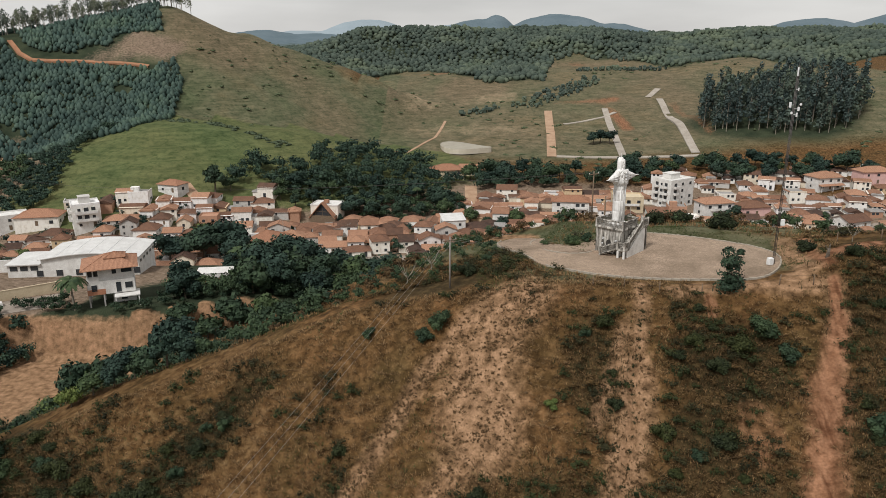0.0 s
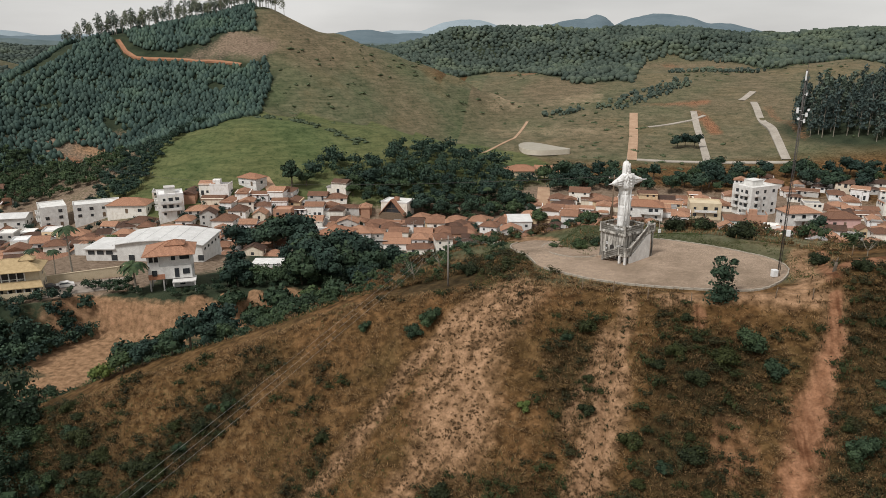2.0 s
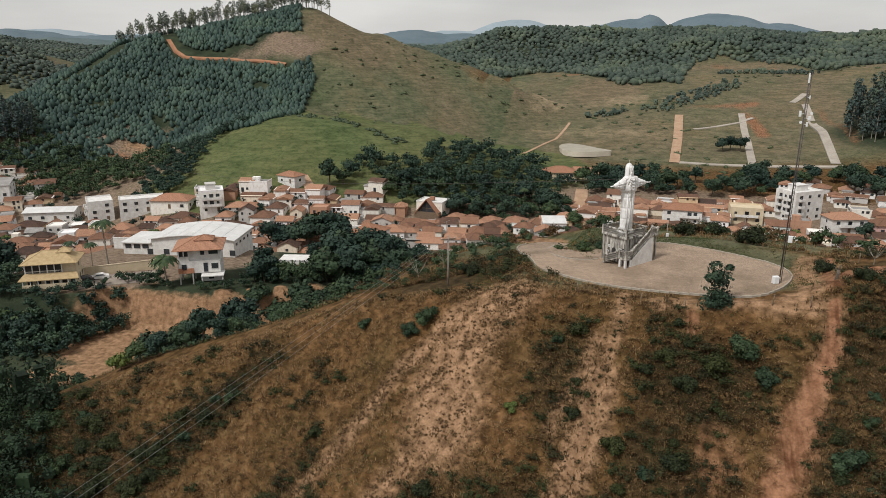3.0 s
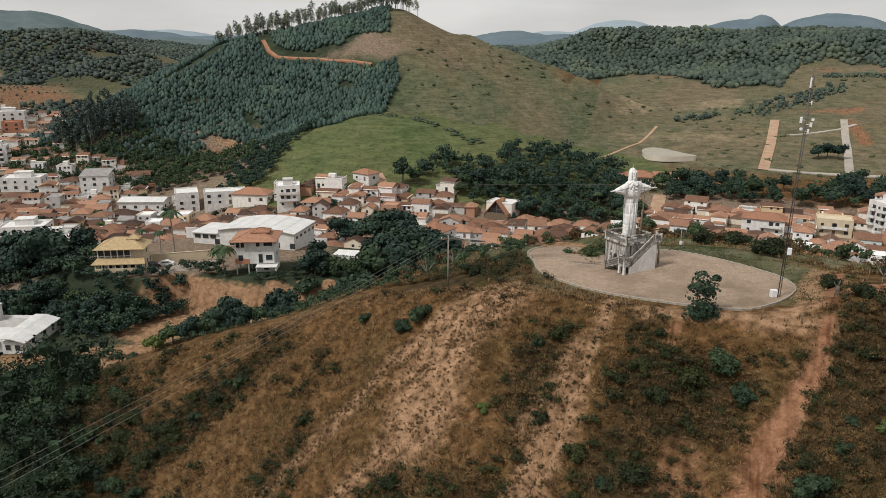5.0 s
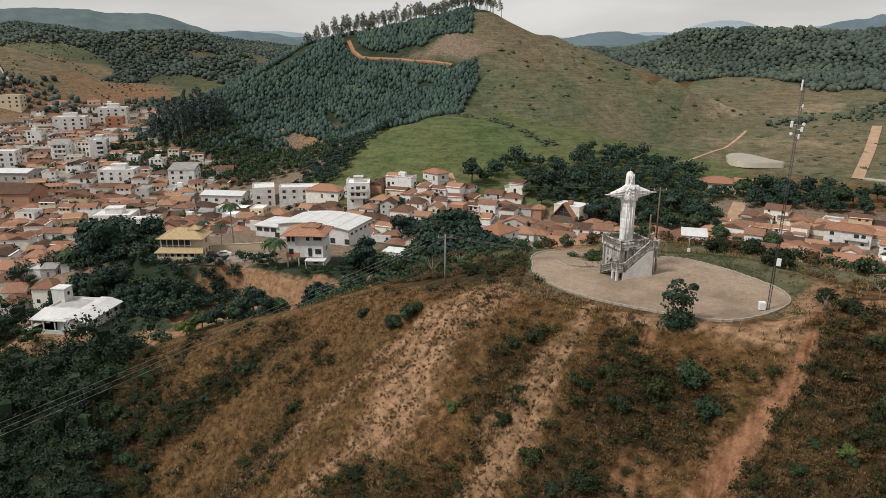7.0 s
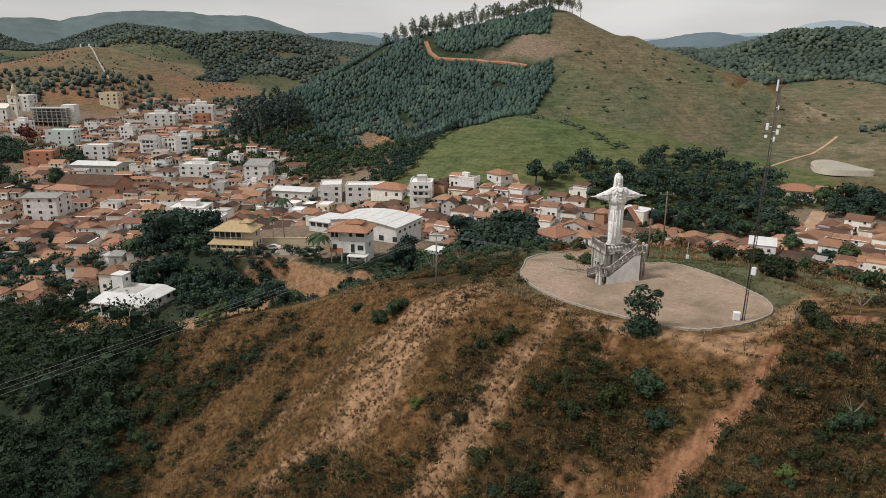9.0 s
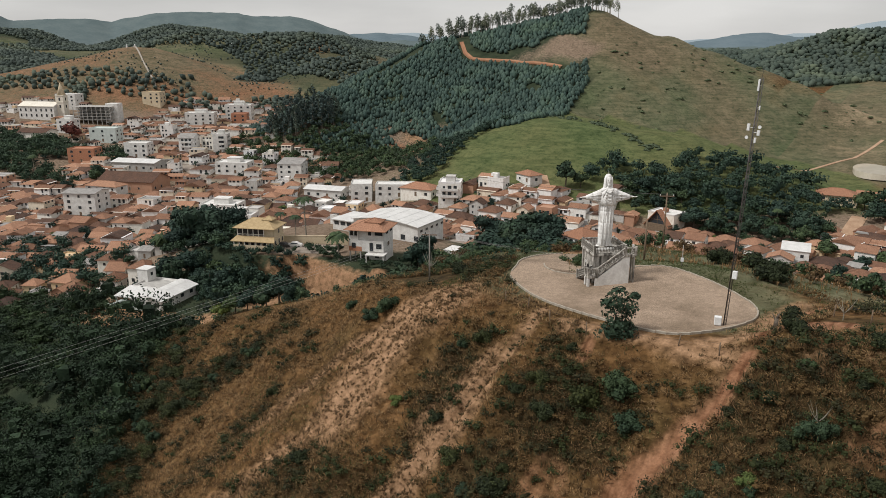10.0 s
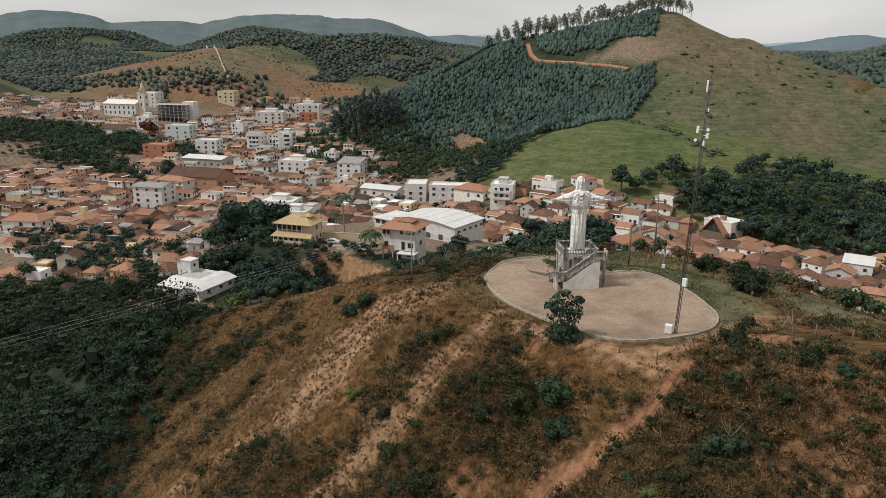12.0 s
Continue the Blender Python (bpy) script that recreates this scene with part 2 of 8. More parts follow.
def ground_material():
    """Earth and grass by zone: the zones are laid down with the land, the noise breaks up their edges."""
    def build(n, l, b):
        za, zb, zc = n.new("ShaderNodeAttribute"), n.new("ShaderNodeAttribute"), n.new("ShaderNodeAttribute")
        za_co = n.new("ShaderNodeTexCoord")
        za.attribute_name, zb.attribute_name, zc.attribute_name = "zone_a", "zone_b", "zone_c"
        sa, sb, sc = n.new("ShaderNodeSeparateColor"), n.new("ShaderNodeSeparateColor"), n.new("ShaderNodeSeparateColor")
        l.new(zc.outputs["Color"], sc.inputs["Color"])
        l.new(za.outputs["Color"], sa.inputs["Color"])
        l.new(zb.outputs["Color"], sb.inputs["Color"])
        n1, n2, n3, n4 = noise_node(n, l, 1.1, 5), noise_node(n, l, 7.0, 4), noise_node(n, l, 45.0, 4), noise_node(n, l, 0.22, 3)
        jag = math_node(n, l, "ADD", math_node(n, l, "MULTIPLY", math_node(n, l, "SUBTRACT", n1, 0.5), 1.3), math_node(n, l, "MULTIPLY", math_node(n, l, "SUBTRACT", n2, 0.5), 0.9))

        def edge(mask, soft=0.12):
            k = n.new("ShaderNodeMapRange")
            k.inputs["From Min"].default_value, k.inputs["From Max"].default_value = 0.5 - soft, 0.5 + soft
            l.new(math_node(n, l, "ADD", mask, math_node(n, l, "MULTIPLY", jag, 0.45)), k.inputs["Value"])
            return k.outputs["Result"]
        # Ground below the straw is darkened in colour as shade between the tussocks.
        straw = ramp_node(n, l, n1, [(0.3, (0.040, 0.023, 0.010)), (0.5, (0.110, 0.063, 0.027)), (0.72, (0.215, 0.126, 0.060))])
        straw = blend(n, l, 1.0, straw, ramp_node(n, l, n2, [(0.3, (0.68, 0.74, 0.66)), (0.65, (1.12, 1.02, 0.95))]), "MULTIPLY")
        pale = ramp_node(n, l, n1, [(0.3, (0.135, 0.079, 0.042)), (0.48, (0.250, 0.149, 0.083)), (0.68, (0.365, 0.222, 0.129))])
        red = ramp_node(n, l, n1, [(0.3, (0.150, 0.069, 0.035)), (0.7, (0.315, 0.165, 0.094))])
        # Rut shading: dark streaks along the track, multiplied into red and pale earth.
        way = n.new("ShaderNodeMapping")
        way.inputs["Rotation"].default_value, way.inputs["Scale"].default_value = (0, 0, radians(-24)), (1.5, 0.2, 0.2)
        rut_streaks = n.new("ShaderNodeTexNoise")
        rut_streaks.inputs["Scale"].default_value, rut_streaks.inputs["Detail"].default_value = 1.0, 5.0
        l.new(za_co.outputs["Object"], way.inputs["Vector"])
        l.new(way.outputs["Vector"], rut_streaks.inputs["Vector"])
        worn = ramp_node(n, l, rut_streaks.outputs["Fac"], [(0.36, (0.56, 0.50, 0.46)), (0.5, (1.0, 1.0, 1.0)), (0.66, (1.14, 1.13, 1.12))])
        red, pale = blend(n, l, 1.0, red, worn, "MULTIPLY"), blend(n, l, 0.15, pale, worn, "MULTIPLY")
        fine = noise_node(n, l, 2.2, 6, rough_=0.7)
        # Blue is raised in the pasture green for haze over the far hill.
        green = ramp_node(n, l, n2, [(0.3, (0.092, 0.094, 0.056)), (0.7, (0.142, 0.136, 0.084))])
        green = blend(n, l, 1.0, green, ramp_node(n, l, n3, [(0.34, (0.72, 0.86, 0.74)), (0.5, (1.0, 1.0, 0.98)), (0.64, (1.30, 1.10, 1.02))]), "MULTIPLY")
        brown = ramp_node(n, l, n2, [(0.3, (0.130, 0.102, 0.064)), (0.7, (0.192, 0.148, 0.096))])
        green = blend(n, l, edge(sc.outputs["Red"], 0.4), green, brown)
        lush = ramp_node(n, l, n2, [(0.3, (0.080, 0.096, 0.042)), (0.7, (0.122, 0.136, 0.062))])
        lush = blend(n, l, 1.0, lush, ramp_node(n, l, n3, [(0.34, (0.84, 0.94, 0.86)), (0.64, (1.16, 1.06, 1.02))]), "MULTIPLY")
        green = blend(n, l, edge(sc.outputs["Green"], 0.12), green, lush)
        tan = ramp_node(n, l, n2, [(0.3, (0.22, 0.165, 0.105)), (0.7, (0.30, 0.235, 0.155))])
        green = blend(n, l, edge(sc.outputs["Blue"], 0.25), green, tan)
        lie = n.new("ShaderNodeMapping")
        lie.inputs["Scale"].default_value = (0.10, 0.10, 1.1)
        terraces = n.new("ShaderNodeTexNoise")
        terraces.inputs["Scale"].default_value, terraces.inputs["Detail"].default_value = 1.0, 4.0
        l.new(za_co.outputs["Object"], lie.inputs["Vector"])
        l.new(lie.outputs["Vector"], terraces.inputs["Vector"])
        green = blend(n, l, 1.0, green, ramp_node(n, l, terraces.outputs["Fac"], [(0.38, (0.76, 0.80, 0.76)), (0.55, (1.05, 1.04, 1.03))]), "MULTIPLY")
        green = blend(n, l, 1.0, green, ramp_node(n, l, fine, [(0.36, (0.58, 0.66, 0.58)), (0.5, (1.0, 1.0, 1.0)), (0.7, (1.14, 1.09, 1.04))]), "MULTIPLY")
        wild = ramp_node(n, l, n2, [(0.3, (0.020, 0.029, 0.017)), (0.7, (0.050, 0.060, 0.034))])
        dust = ramp_node(n, l, n1, [(0.3, (0.12, 0.085, 0.058)), (0.7, (0.27, 0.20, 0.145))])
        col = straw
        col = blend(n, l, edge(sa.outputs["Blue"], 0.3), col, green)
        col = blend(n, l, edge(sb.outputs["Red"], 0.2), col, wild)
        col = blend(n, l, edge(sb.outputs["Green"], 0.2), col, dust)
        litter = ramp_node(n, l, n1, [(0.3, (0.018, 0.013, 0.006)), (0.7, (0.084, 0.056, 0.025))])
        col = blend(n, l, edge(sb.outputs["Blue"], 0.3), col, litter)
        col = blend(n, l, edge(sa.outputs["Green"], 0.25), col, pale)
        col = blend(n, l, edge(sa.outputs["Red"], 0.2), col, red)
        col = blend(n, l, 1.0, col, ramp_node(n, l, n4, [(0.3, (0.75, 0.75, 0.75)), (0.7, (1.15, 1.15, 1.15))]), "MULTIPLY")
        l.new(col, b.inputs["Base Color"])
        relief(n, l, b, math_node(n, l, "ADD", n1, math_node(n, l, "MULTIPLY", n4, 0.3)), 0.8, 0.35)
    return material("earth_and_grass", build, 0.97, 0.1)


M["pedestal"], M["statue"], M["ground"] = stone_weathered(), statue_stone(), ground_material()
# Haze is put into these mountain colours, paler and bluer with distance.
M["far_green"] = plain("hazy_wooded_mountain", (0.092, 0.122, 0.126), (0.128, 0.158, 0.158), 40.0, 1.0, 0.0)
M["far_blue"] = plain("hazy_far_mountain", (0.105, 0.142, 0.162), (0.135, 0.172, 0.192), 120.0, 1.0, 0.0)
M["far_pale"] = plain("hazy_farthest_mountain", (0.24, 0.29, 0.32), (0.28, 0.33, 0.36), 300.0, 1.0, 0.0)


# ---- the lie of the land ----
def lattice(ix, iy, seed):
    h = (ix.astype(np.int64) * 374761393 + iy.astype(np.int64) * 668265263 + seed * 144665) & 0xFFFFFFFF
    h = ((h ^ (h >> 13)) * 1274126177) & 0xFFFFFFFF
    return ((h ^ (h >> 16)) & 0xFFFF) / 32767.5 - 1.0


def rough(x, y, size, seed=1, octaves=3):
    """Smooth noise of about -1 to 1 with lumps of the given size in metres."""
    total, amp, norm = 0.0, 1.0, 0.0
    for k in range(octaves):
        u, v = x / size * 2 ** k, y / size * 2 ** k
        iu, iv = np.floor(u), np.floor(v)
        fu, fv = u - iu, v - iv
        fu, fv = fu * fu * (3 - 2 * fu), fv * fv * (3 - 2 * fv)
        s = seed + 17 * k
        a = lattice(iu, iv, s) * (1 - fu) + lattice(iu + 1, iv, s) * fu
        b = lattice(iu, iv + 1, s) * (1 - fu) + lattice(iu + 1, iv + 1, s) * fu
        total = total + amp * (a * (1 - fv) + b * fv)
        norm += amp
        amp *= 0.5
    return total / norm * 1.5


def along(x, y, line):
    """Distance to a line of (x, y, ...) nodes, and the other values of the nodes at the nearest place of it; the side is + to the line's left."""
    line = np.asarray(line, float)
    best = np.full(np.shape(x), 1e18)
    side = np.zeros(np.shape(x))
    rest = [np.zeros(np.shape(x)) for _ in range(line.shape[1] - 2)]
    for a, b in zip(line[:-1], line[1:]):
        d = b[:2] - a[:2]
        t = np.clip(((x - a[0]) * d[0] + (y - a[1]) * d[1]) / (d @ d), 0, 1)
        px, py = a[0] + t * d[0], a[1] + t * d[1]
        dist = (x - px) ** 2 + (y - py) ** 2
        near = dist < best
        best = np.where(near, dist, best)
        side = np.where(near, d[0] * (y - a[1]) - d[1] * (x - a[0]), side)
        rest = [np.where(near, a[2 + k] + t * (b[2 + k] - a[2 + k]), r) for k, r in enumerate(rest)]
    return np.sqrt(best), side, rest


def smooth(lo, hi, v):
    t = np.clip((v - lo) / (hi - lo), 0, 1)
    return t * t * (3 - 2 * t)


def higher(a, b, k):
    """The higher of two grounds, with a rounded join."""
    h = np.clip(0.5 + 0.5 * (a - b) / k, 0, 1)
    return b + (a - b) * h + k * h * (1 - h)


def ridge(x, y, line, slope, round_off=6.0):
    """A long hill: nodes of (x, y, crest height, half width of the top)."""
    best = np.full(np.shape(x), -1e9)
    for a, b in zip(line[:-1], line[1:]):
        d, _, (z, w) = along(x, y, (a, b))
        e = np.maximum(d - w, 0)
        best = np.maximum(best, z - slope * (np.sqrt(e * e + round_off ** 2) - round_off))
    return best


STATUE_HILL = [(140, 62, 11, 8), (90, 68, 14, 6), (52, 73.5, 12.3, 2.0), (40, 80, 8.6, 6), (31, 83.5, 8.0, 9.0), (18, 82.5, 6.9, 9.0), (9, 81, 6.0, 6),
               (0, 81.5, 3.7, 3), (-12, 84, 0.2, 2), (-26, 84.5, -5.8, 2), (-45, 84.7, -12.6, 3), (-66, 83, -22, 4), (-95, 74, -34, 6)]
SHOULDER = [(12, 91, 5.2, 6), (22, 93, 6.5, 9), (33, 90, 7.2, 8), (44, 86, 7.4, 7), (58, 80, 7.0, 6), (80, 74, 8, 5)]
BIG_HILL = [(-335, 322, -24, 4), (-295, 372, 0, 4), (-278, 452, 30, 5), (-192, 517, 55, 6), (-146, 534, 39, 5), (-120, 545, 28.5, 5), (-96, 551, 16, 5), (-60, 555, 1, 5), (-35, 557, -8, 6), (15, 562, -21, 8)]
KNOLL = [(-178, 348, -26, 8), (-140, 384, -9.5, 10), (-98, 396, -15, 10), (-45, 395, -27, 8)]
STEP_HILL = [(-640, 330, 8, 10), (-566, 388, 26, 10), (-470, 430, -4, 10)]
LEFT_HILL = [(-640, 520, 38, 20), (-540, 560, 36, 15), (-462, 525, 16, 10), (-400, 500, -2, 10)]
FAR_LEFT = [(-1150, 380, 20, 30), (-1040, 470, 44, 20), (-960, 560, 22, 20), (-880, 660, 46, 20), (-800, 730, 20, 20), (-720, 780, 36, 20), (-600, 820, 12, 30)]
WOOD_RIDGE = [(-150, 900, 10, 20), (-60, 960, 32, 30), (150, 960, 41, 40), (420, 900, 40, 40), (800, 800, 44, 60), (1300, 500, 50, 60)]
GUM_HILL = [(150, 470, -27, 8), (200, 470, -12, 12), (270, 500, 0, 20), (420, 640, 20, 20), (460, 900, 38, 20)]
MID_RISE = [(40, 700, -2, 20), (180, 690, 4, 25), (330, 740, 12, 30)]
def plaza_z(x, y=83.0):
    """The paving climbs gently to the east; its drive falls away behind."""
    return 6.94 + 0.055 * (x - 21.4) - 0.17 * np.maximum(0, y - 87) * (1 - smooth(14, 19, x))


def curve_loop(nodes, per=8):
    """A smooth closed outline through the nodes."""
    out = []
    n = len(nodes)
    for i in range(n):
        p0, p1, p2, p3 = (np.array(nodes[(i + k - 1) % n], float) for k in range(4))
        for s in range(per):
            t = s / per
            out.append(tuple(0.5 * (2 * p1 + (p2 - p0) * t + (2 * p0 - 5 * p1 + 4 * p2 - p3) * t * t + (3 * p1 - p0 - 3 * p2 + p3) * t ** 3)))
    return out


PLAZA_NODES = [(11.4, 82.2), (13.4, 79.9), (16.6, 77.3), (20.0, 75.4), (24.3, 74.0), (28.9, 73.0), (32.9, 72.8), (35.6, 74.6), (37.6, 77.6), (38.4, 80.6), (37.4, 83.8), (34.6, 87.0), (31.6, 89.7), (28.2, 92.0), (25.2, 93.1),
               (23.0, 91.8), (20.5, 88.6), (17.7, 85.4), (14.3, 85.9), (12.3, 88.6), (11.7, 92.5), (12.2, 97.5), (13.6, 102), (10.6, 104), (8.2, 100.5), (7.5, 96), (8.5, 90), (10.2, 85.6)]
PLAZA = curve_loop(PLAZA_NODES, 4)


def off_plaza(x, y):
    """Metres outside the paving's edge; less than nought on it."""
    x, y = np.asarray(x, float), np.asarray(y, float)
    inside = np.zeros(np.shape(x), bool)
    for (ax, ay), (bx, by) in zip(PLAZA_NODES, PLAZA_NODES[1:] + PLAZA_NODES[:1]):
        if ay != by:
            inside ^= ((ay > y) != (by > y)) & (x < (bx - ax) * (y - ay) / (by - ay) + ax)
    d, _, _ = along(x, y, PLAZA_NODES + PLAZA_NODES[:1])
    return np.where(inside, -d, d)


def terrace_rim(x, y):
    return 140.5 + 0.42 * np.maximum(x + 66, 0) + rough(x, y, 14, 5) * 0.5 - 0.95 * np.clip(-86 - x, 0, 11)


def ground(x, y):
    x, y = np.asarray(x, float), np.asarray(y, float)
    if x.ndim == 0:
        return ground(x[None], y[None])[0]
    far = np.hypot(x, y)
    z = -44.0 + 0.1 * np.maximum(far - 320, 0) * (1 - smooth(900, 1600, far)) + 4.0 * smooth(1400, 2200, far)
    z = z + rough(x, y, 70, 3) * 0.8
    # the foot of the statue hill before the camera
    z = higher(z, -36 + 0.12 * (60 - np.abs(x + 10)) - 0.05 * np.maximum(60 - y, 0) - 0.3 * np.maximum(y - 95, 0), 6)
    # terrace above the cut, with the hall and the villa on it
    rim = terrace_rim(x, y)
    terrace = -22.3 - 0.30 * np.maximum(np.abs(x + 78) - 38, 0) - 0.11 * np.maximum(y - 152, 0) - 0.25 * np.maximum(y - 186, 0)
    terrace = terrace - 2.4 * np.maximum(rim - y, 0)
    z = higher(z, np.maximum(terrace, -80), 1.0)
    # yard of bare earth below the cut
    yard = -30.6 - 0.35 * np.maximum(np.hypot((x + 70) / 1.7, (y - 125)) - 17, 0)
    z = higher(z, yard, 2.0)
    z = higher(z, -31.0 - 0.45 * np.maximum(np.hypot(x + 109, y - 110) - 10, 0), 1.5)
    z = higher(z, ridge(x, y, KNOLL, 0.36, 20) + rough(x, y, 30, 8) * 0.5, 3)
    z = higher(z, ridge(x, y, BIG_HILL, 0.60, 8) + rough(x, y, 60, 9) * 4.0 * smooth(-30, 20, z + 50), 5)
    z = higher(z, ridge(x, y, STEP_HILL, 0.36, 12) + rough(x, y, 60, 10) * 3, 6)
    z = higher(z, ridge(x, y, LEFT_HILL, 0.36, 12) + rough(x, y, 60, 11) * 5, 6)
    z = higher(z, ridge(x, y, FAR_LEFT, 0.30, 40) + rough(x, y, 130, 12) * 9, 12)
    z = higher(z, ridge(x, y, WOOD_RIDGE, 0.23, 30) + rough(x, y, 150, 13) * 11 + rough(x, y, 62, 16, 2) * 6.5, 15)
    z = higher(z, ridge(x, y, MID_RISE, 0.22, 30) + rough(x, y, 90, 15) * 5, 10)
    z = higher(z, ridge(x, y, GUM_HILL, 0.36, 15) + rough(x, y, 60, 14) * 2, 8)
    # the hill of the statue
    d, side, (zc, w) = along(x, y, STATUE_HILL)
    e = np.maximum(d - w, 0)
    steep = np.where(y > zc * 0 + 78, 0.62, 0.74)
    hill = zc - steep * (np.sqrt(e * e + 4.0) - 2.0)
    lump = smooth(1, 8, e)
    hill = hill + lump * (rough(x, y, 9, 21) * 0.8 + rough(x, y, 3, 22) * 0.24 + rough(x, y, 1.3, 23) * 0.10)
    # worn gully of the red track, and the furrow beside it
    for line, depth, wide in ((RED_TRACK, 1.1, 1.7), (FURROW, 1.1, 0.5), (RILL, 0.6, 0.45)):
        g, _, _ = along(x, y, line)
        hill = hill - depth * np.exp(-(g / wide) ** 2) * np.maximum(lump, 0.55 * smooth(0, 1.5, e))
    z = higher(z, hill, 2.5)
    z = higher(z, ridge(x, y, SHOULDER, 0.5, 5.0) + rough(x, y, 7, 24) * 0.3 - 0.7 * np.maximum(0, 79 + 0.1 * np.maximum(x - 40, 0) - y), 1.5)
    near = (np.abs(x - 23) < 30) & (np.abs(y - 87) < 30)
    off = np.full(np.shape(x), 99.0)
    if np.any(near):
        off[near] = off_plaza(x[near], y[near])
    flat = 1 - smooth(0.6, 5.5, off)
    z = z * (1 - flat) + plaza_z(x, y) * flat
    return z


HILL_TRACK = [(-257, 451), (-247, 441.5), (-239, 438), (-217, 439.2), (-205, 440.6), (-172, 440.6)]
RED_TRACK = [(40.2, 71.2), (39.7, 69.6), (39.2, 67.4), (37.8, 64.9), (35.9, 62.0), (34.2, 57.8), (31.5, 52.0), (28.5, 47.0)]
RILL = [(18.4, 68.5), (17.0, 65.6), (15.6, 63.4), (14.2, 61.0)]
FURROW = [(20.8, 73.4), (20.4, 70.1), (19.7, 67.7), (18.3, 64.5), (17.9, 61.3), (16.5, 58.0), (14.4, 53)]


# ---- building helpers ----
def mesh_of(name, verts, faces, mats, mat_index=None, flat=True):
    """A mesh from vertex rows and faces that all have the same number of corners."""
    me = bpy.data.meshes.new(name)
    verts, faces = np.asarray(verts, np.float32), np.asarray(faces, np.int32)
    k = faces.shape[1]
    me.vertices.add(len(verts))
    me.vertices.foreach_set("co", verts.ravel())
    me.loops.add(faces.size)
    me.loops.foreach_set("vertex_index", faces.ravel())
    me.polygons.add(len(faces))
    me.polygons.foreach_set("loop_start", np.arange(0, faces.size, k, dtype=np.int32))
    if mat_index is not None:
        me.polygons.foreach_set("material_index", np.asarray(mat_index, np.int32))
    me.polygons.foreach_set("use_smooth", np.full(len(faces), not flat))
    me.update(calc_edges=True)
    for m in mats if isinstance(mats, (list, tuple)) else [mats]:
        me.materials.append(m)
    return me


def part(name, data, parent, label="", at=None):
    """Hangs a mesh, or a bmesh with its material (bm, material), under a thing."""
    if isinstance(data, tuple):
        bm, mat = data
        data = bpy.data.meshes.new(name)
        bm.to_mesh(data)
        bm.free()
        for m in mat if isinstance(mat, (list, tuple)) else [mat]:
            data.materials.append(m)
    ob = new(name, data)
    ob.parent = parent
    if at is not None:
        ob.matrix_basis = at
    if label:
        ob["label"] = label
    return ob


def thing(name, place, label, category, group="", kind=""):
    ob = new(name)
    ob.matrix_basis = place
    return tagged(ob, label, category, group, kind)


def box(bm, x0, x1, y0, y1, z0, z1, mat=0, bevel=0.0):
    vs = [bm.verts.new((x, y, z)) for z in (z0, z1) for y in (y0, y1) for x in (x0, x1)]
    fs = [bm.faces.new([vs[i] for i in f]) for f in ((0, 2, 3, 1), (4, 5, 7, 6), (0, 1, 5, 4), (2, 6, 7, 3), (0, 4, 6, 2), (1, 3, 7, 5))]
    for f in fs:
        f.material_index = mat
    if bevel:
        out = bmesh.ops.bevel(bm, geom=list({e for f in fs for e in f.edges}), offset=bevel, segments=1, affect="EDGES")
        for f in out["faces"]:
            f.material_index = mat
    return fs


def tube(bm, a, b, r0, r1=None, sides=8, mat=0, cap=True):
    """A tapered round bar from a to b."""
    a, b = Vector(a), Vector(b)
    r1 = r0 if r1 is None else r1
    q = (b - a).to_track_quat("Z", "Y").to_matrix()
    rings = []
    for c, r in ((a, r0), (b, r1)):
        rings.append([bm.verts.new(c + q @ Vector((r * math.cos(2 * math.pi * k / sides), r * math.sin(2 * math.pi * k / sides), 0))) for k in range(sides)])
    for k in range(sides):
        f = bm.faces.new((rings[0][k], rings[0][(k + 1) % sides], rings[1][(k + 1) % sides], rings[1][k]))
        f.material_index = mat
        f.smooth = sides > 5
    if cap:
        bm.faces.new(rings[1]).material_index = mat
        bm.faces.new(rings[0][::-1]).material_index = mat


def prism(bm, outline, z0, z1, mat=0):
    lo, hi = [bm.verts.new((x, y, z0)) for x, y in outline], [bm.verts.new((x, y, z1)) for x, y in outline]
    n = len(outline)
    fs = [bm.faces.new((lo[k], lo[(k + 1) % n], hi[(k + 1) % n], hi[k])) for k in range(n)] + [bm.faces.new(hi), bm.faces.new(lo[::-1])]
    for f in fs:
        f.material_index = mat
    return fs


def gz(x, y):
    return float(ground(x, y))


# ---- the ground: one sheet to the horizon ----
def steps_out(lo, hi, fine_lo, fine_hi, step, grow=1.036):
    mid = list(np.arange(fine_lo, fine_hi, step))
    up, s = [], step
    v = mid[-1]
    while v < hi:
        s *= grow
        v += s
        up.append(v)
    down, s, v = [], step, mid[0]
    while v > lo:
        s *= grow
        v -= s
        down.append(v)
    return np.array(down[::-1] + mid + up)


def near_line(x, y, line, wide, soft):
    d, _, _ = along(x, y, line)
    return 1 - smooth(wide - soft, wide + soft, d)


def oval(x, y, cx, cy, rx, ry, soft=0.3):
    return 1 - smooth(1 - soft, 1 + soft, np.hypot((x - cx) / rx, (y - cy) / ry))


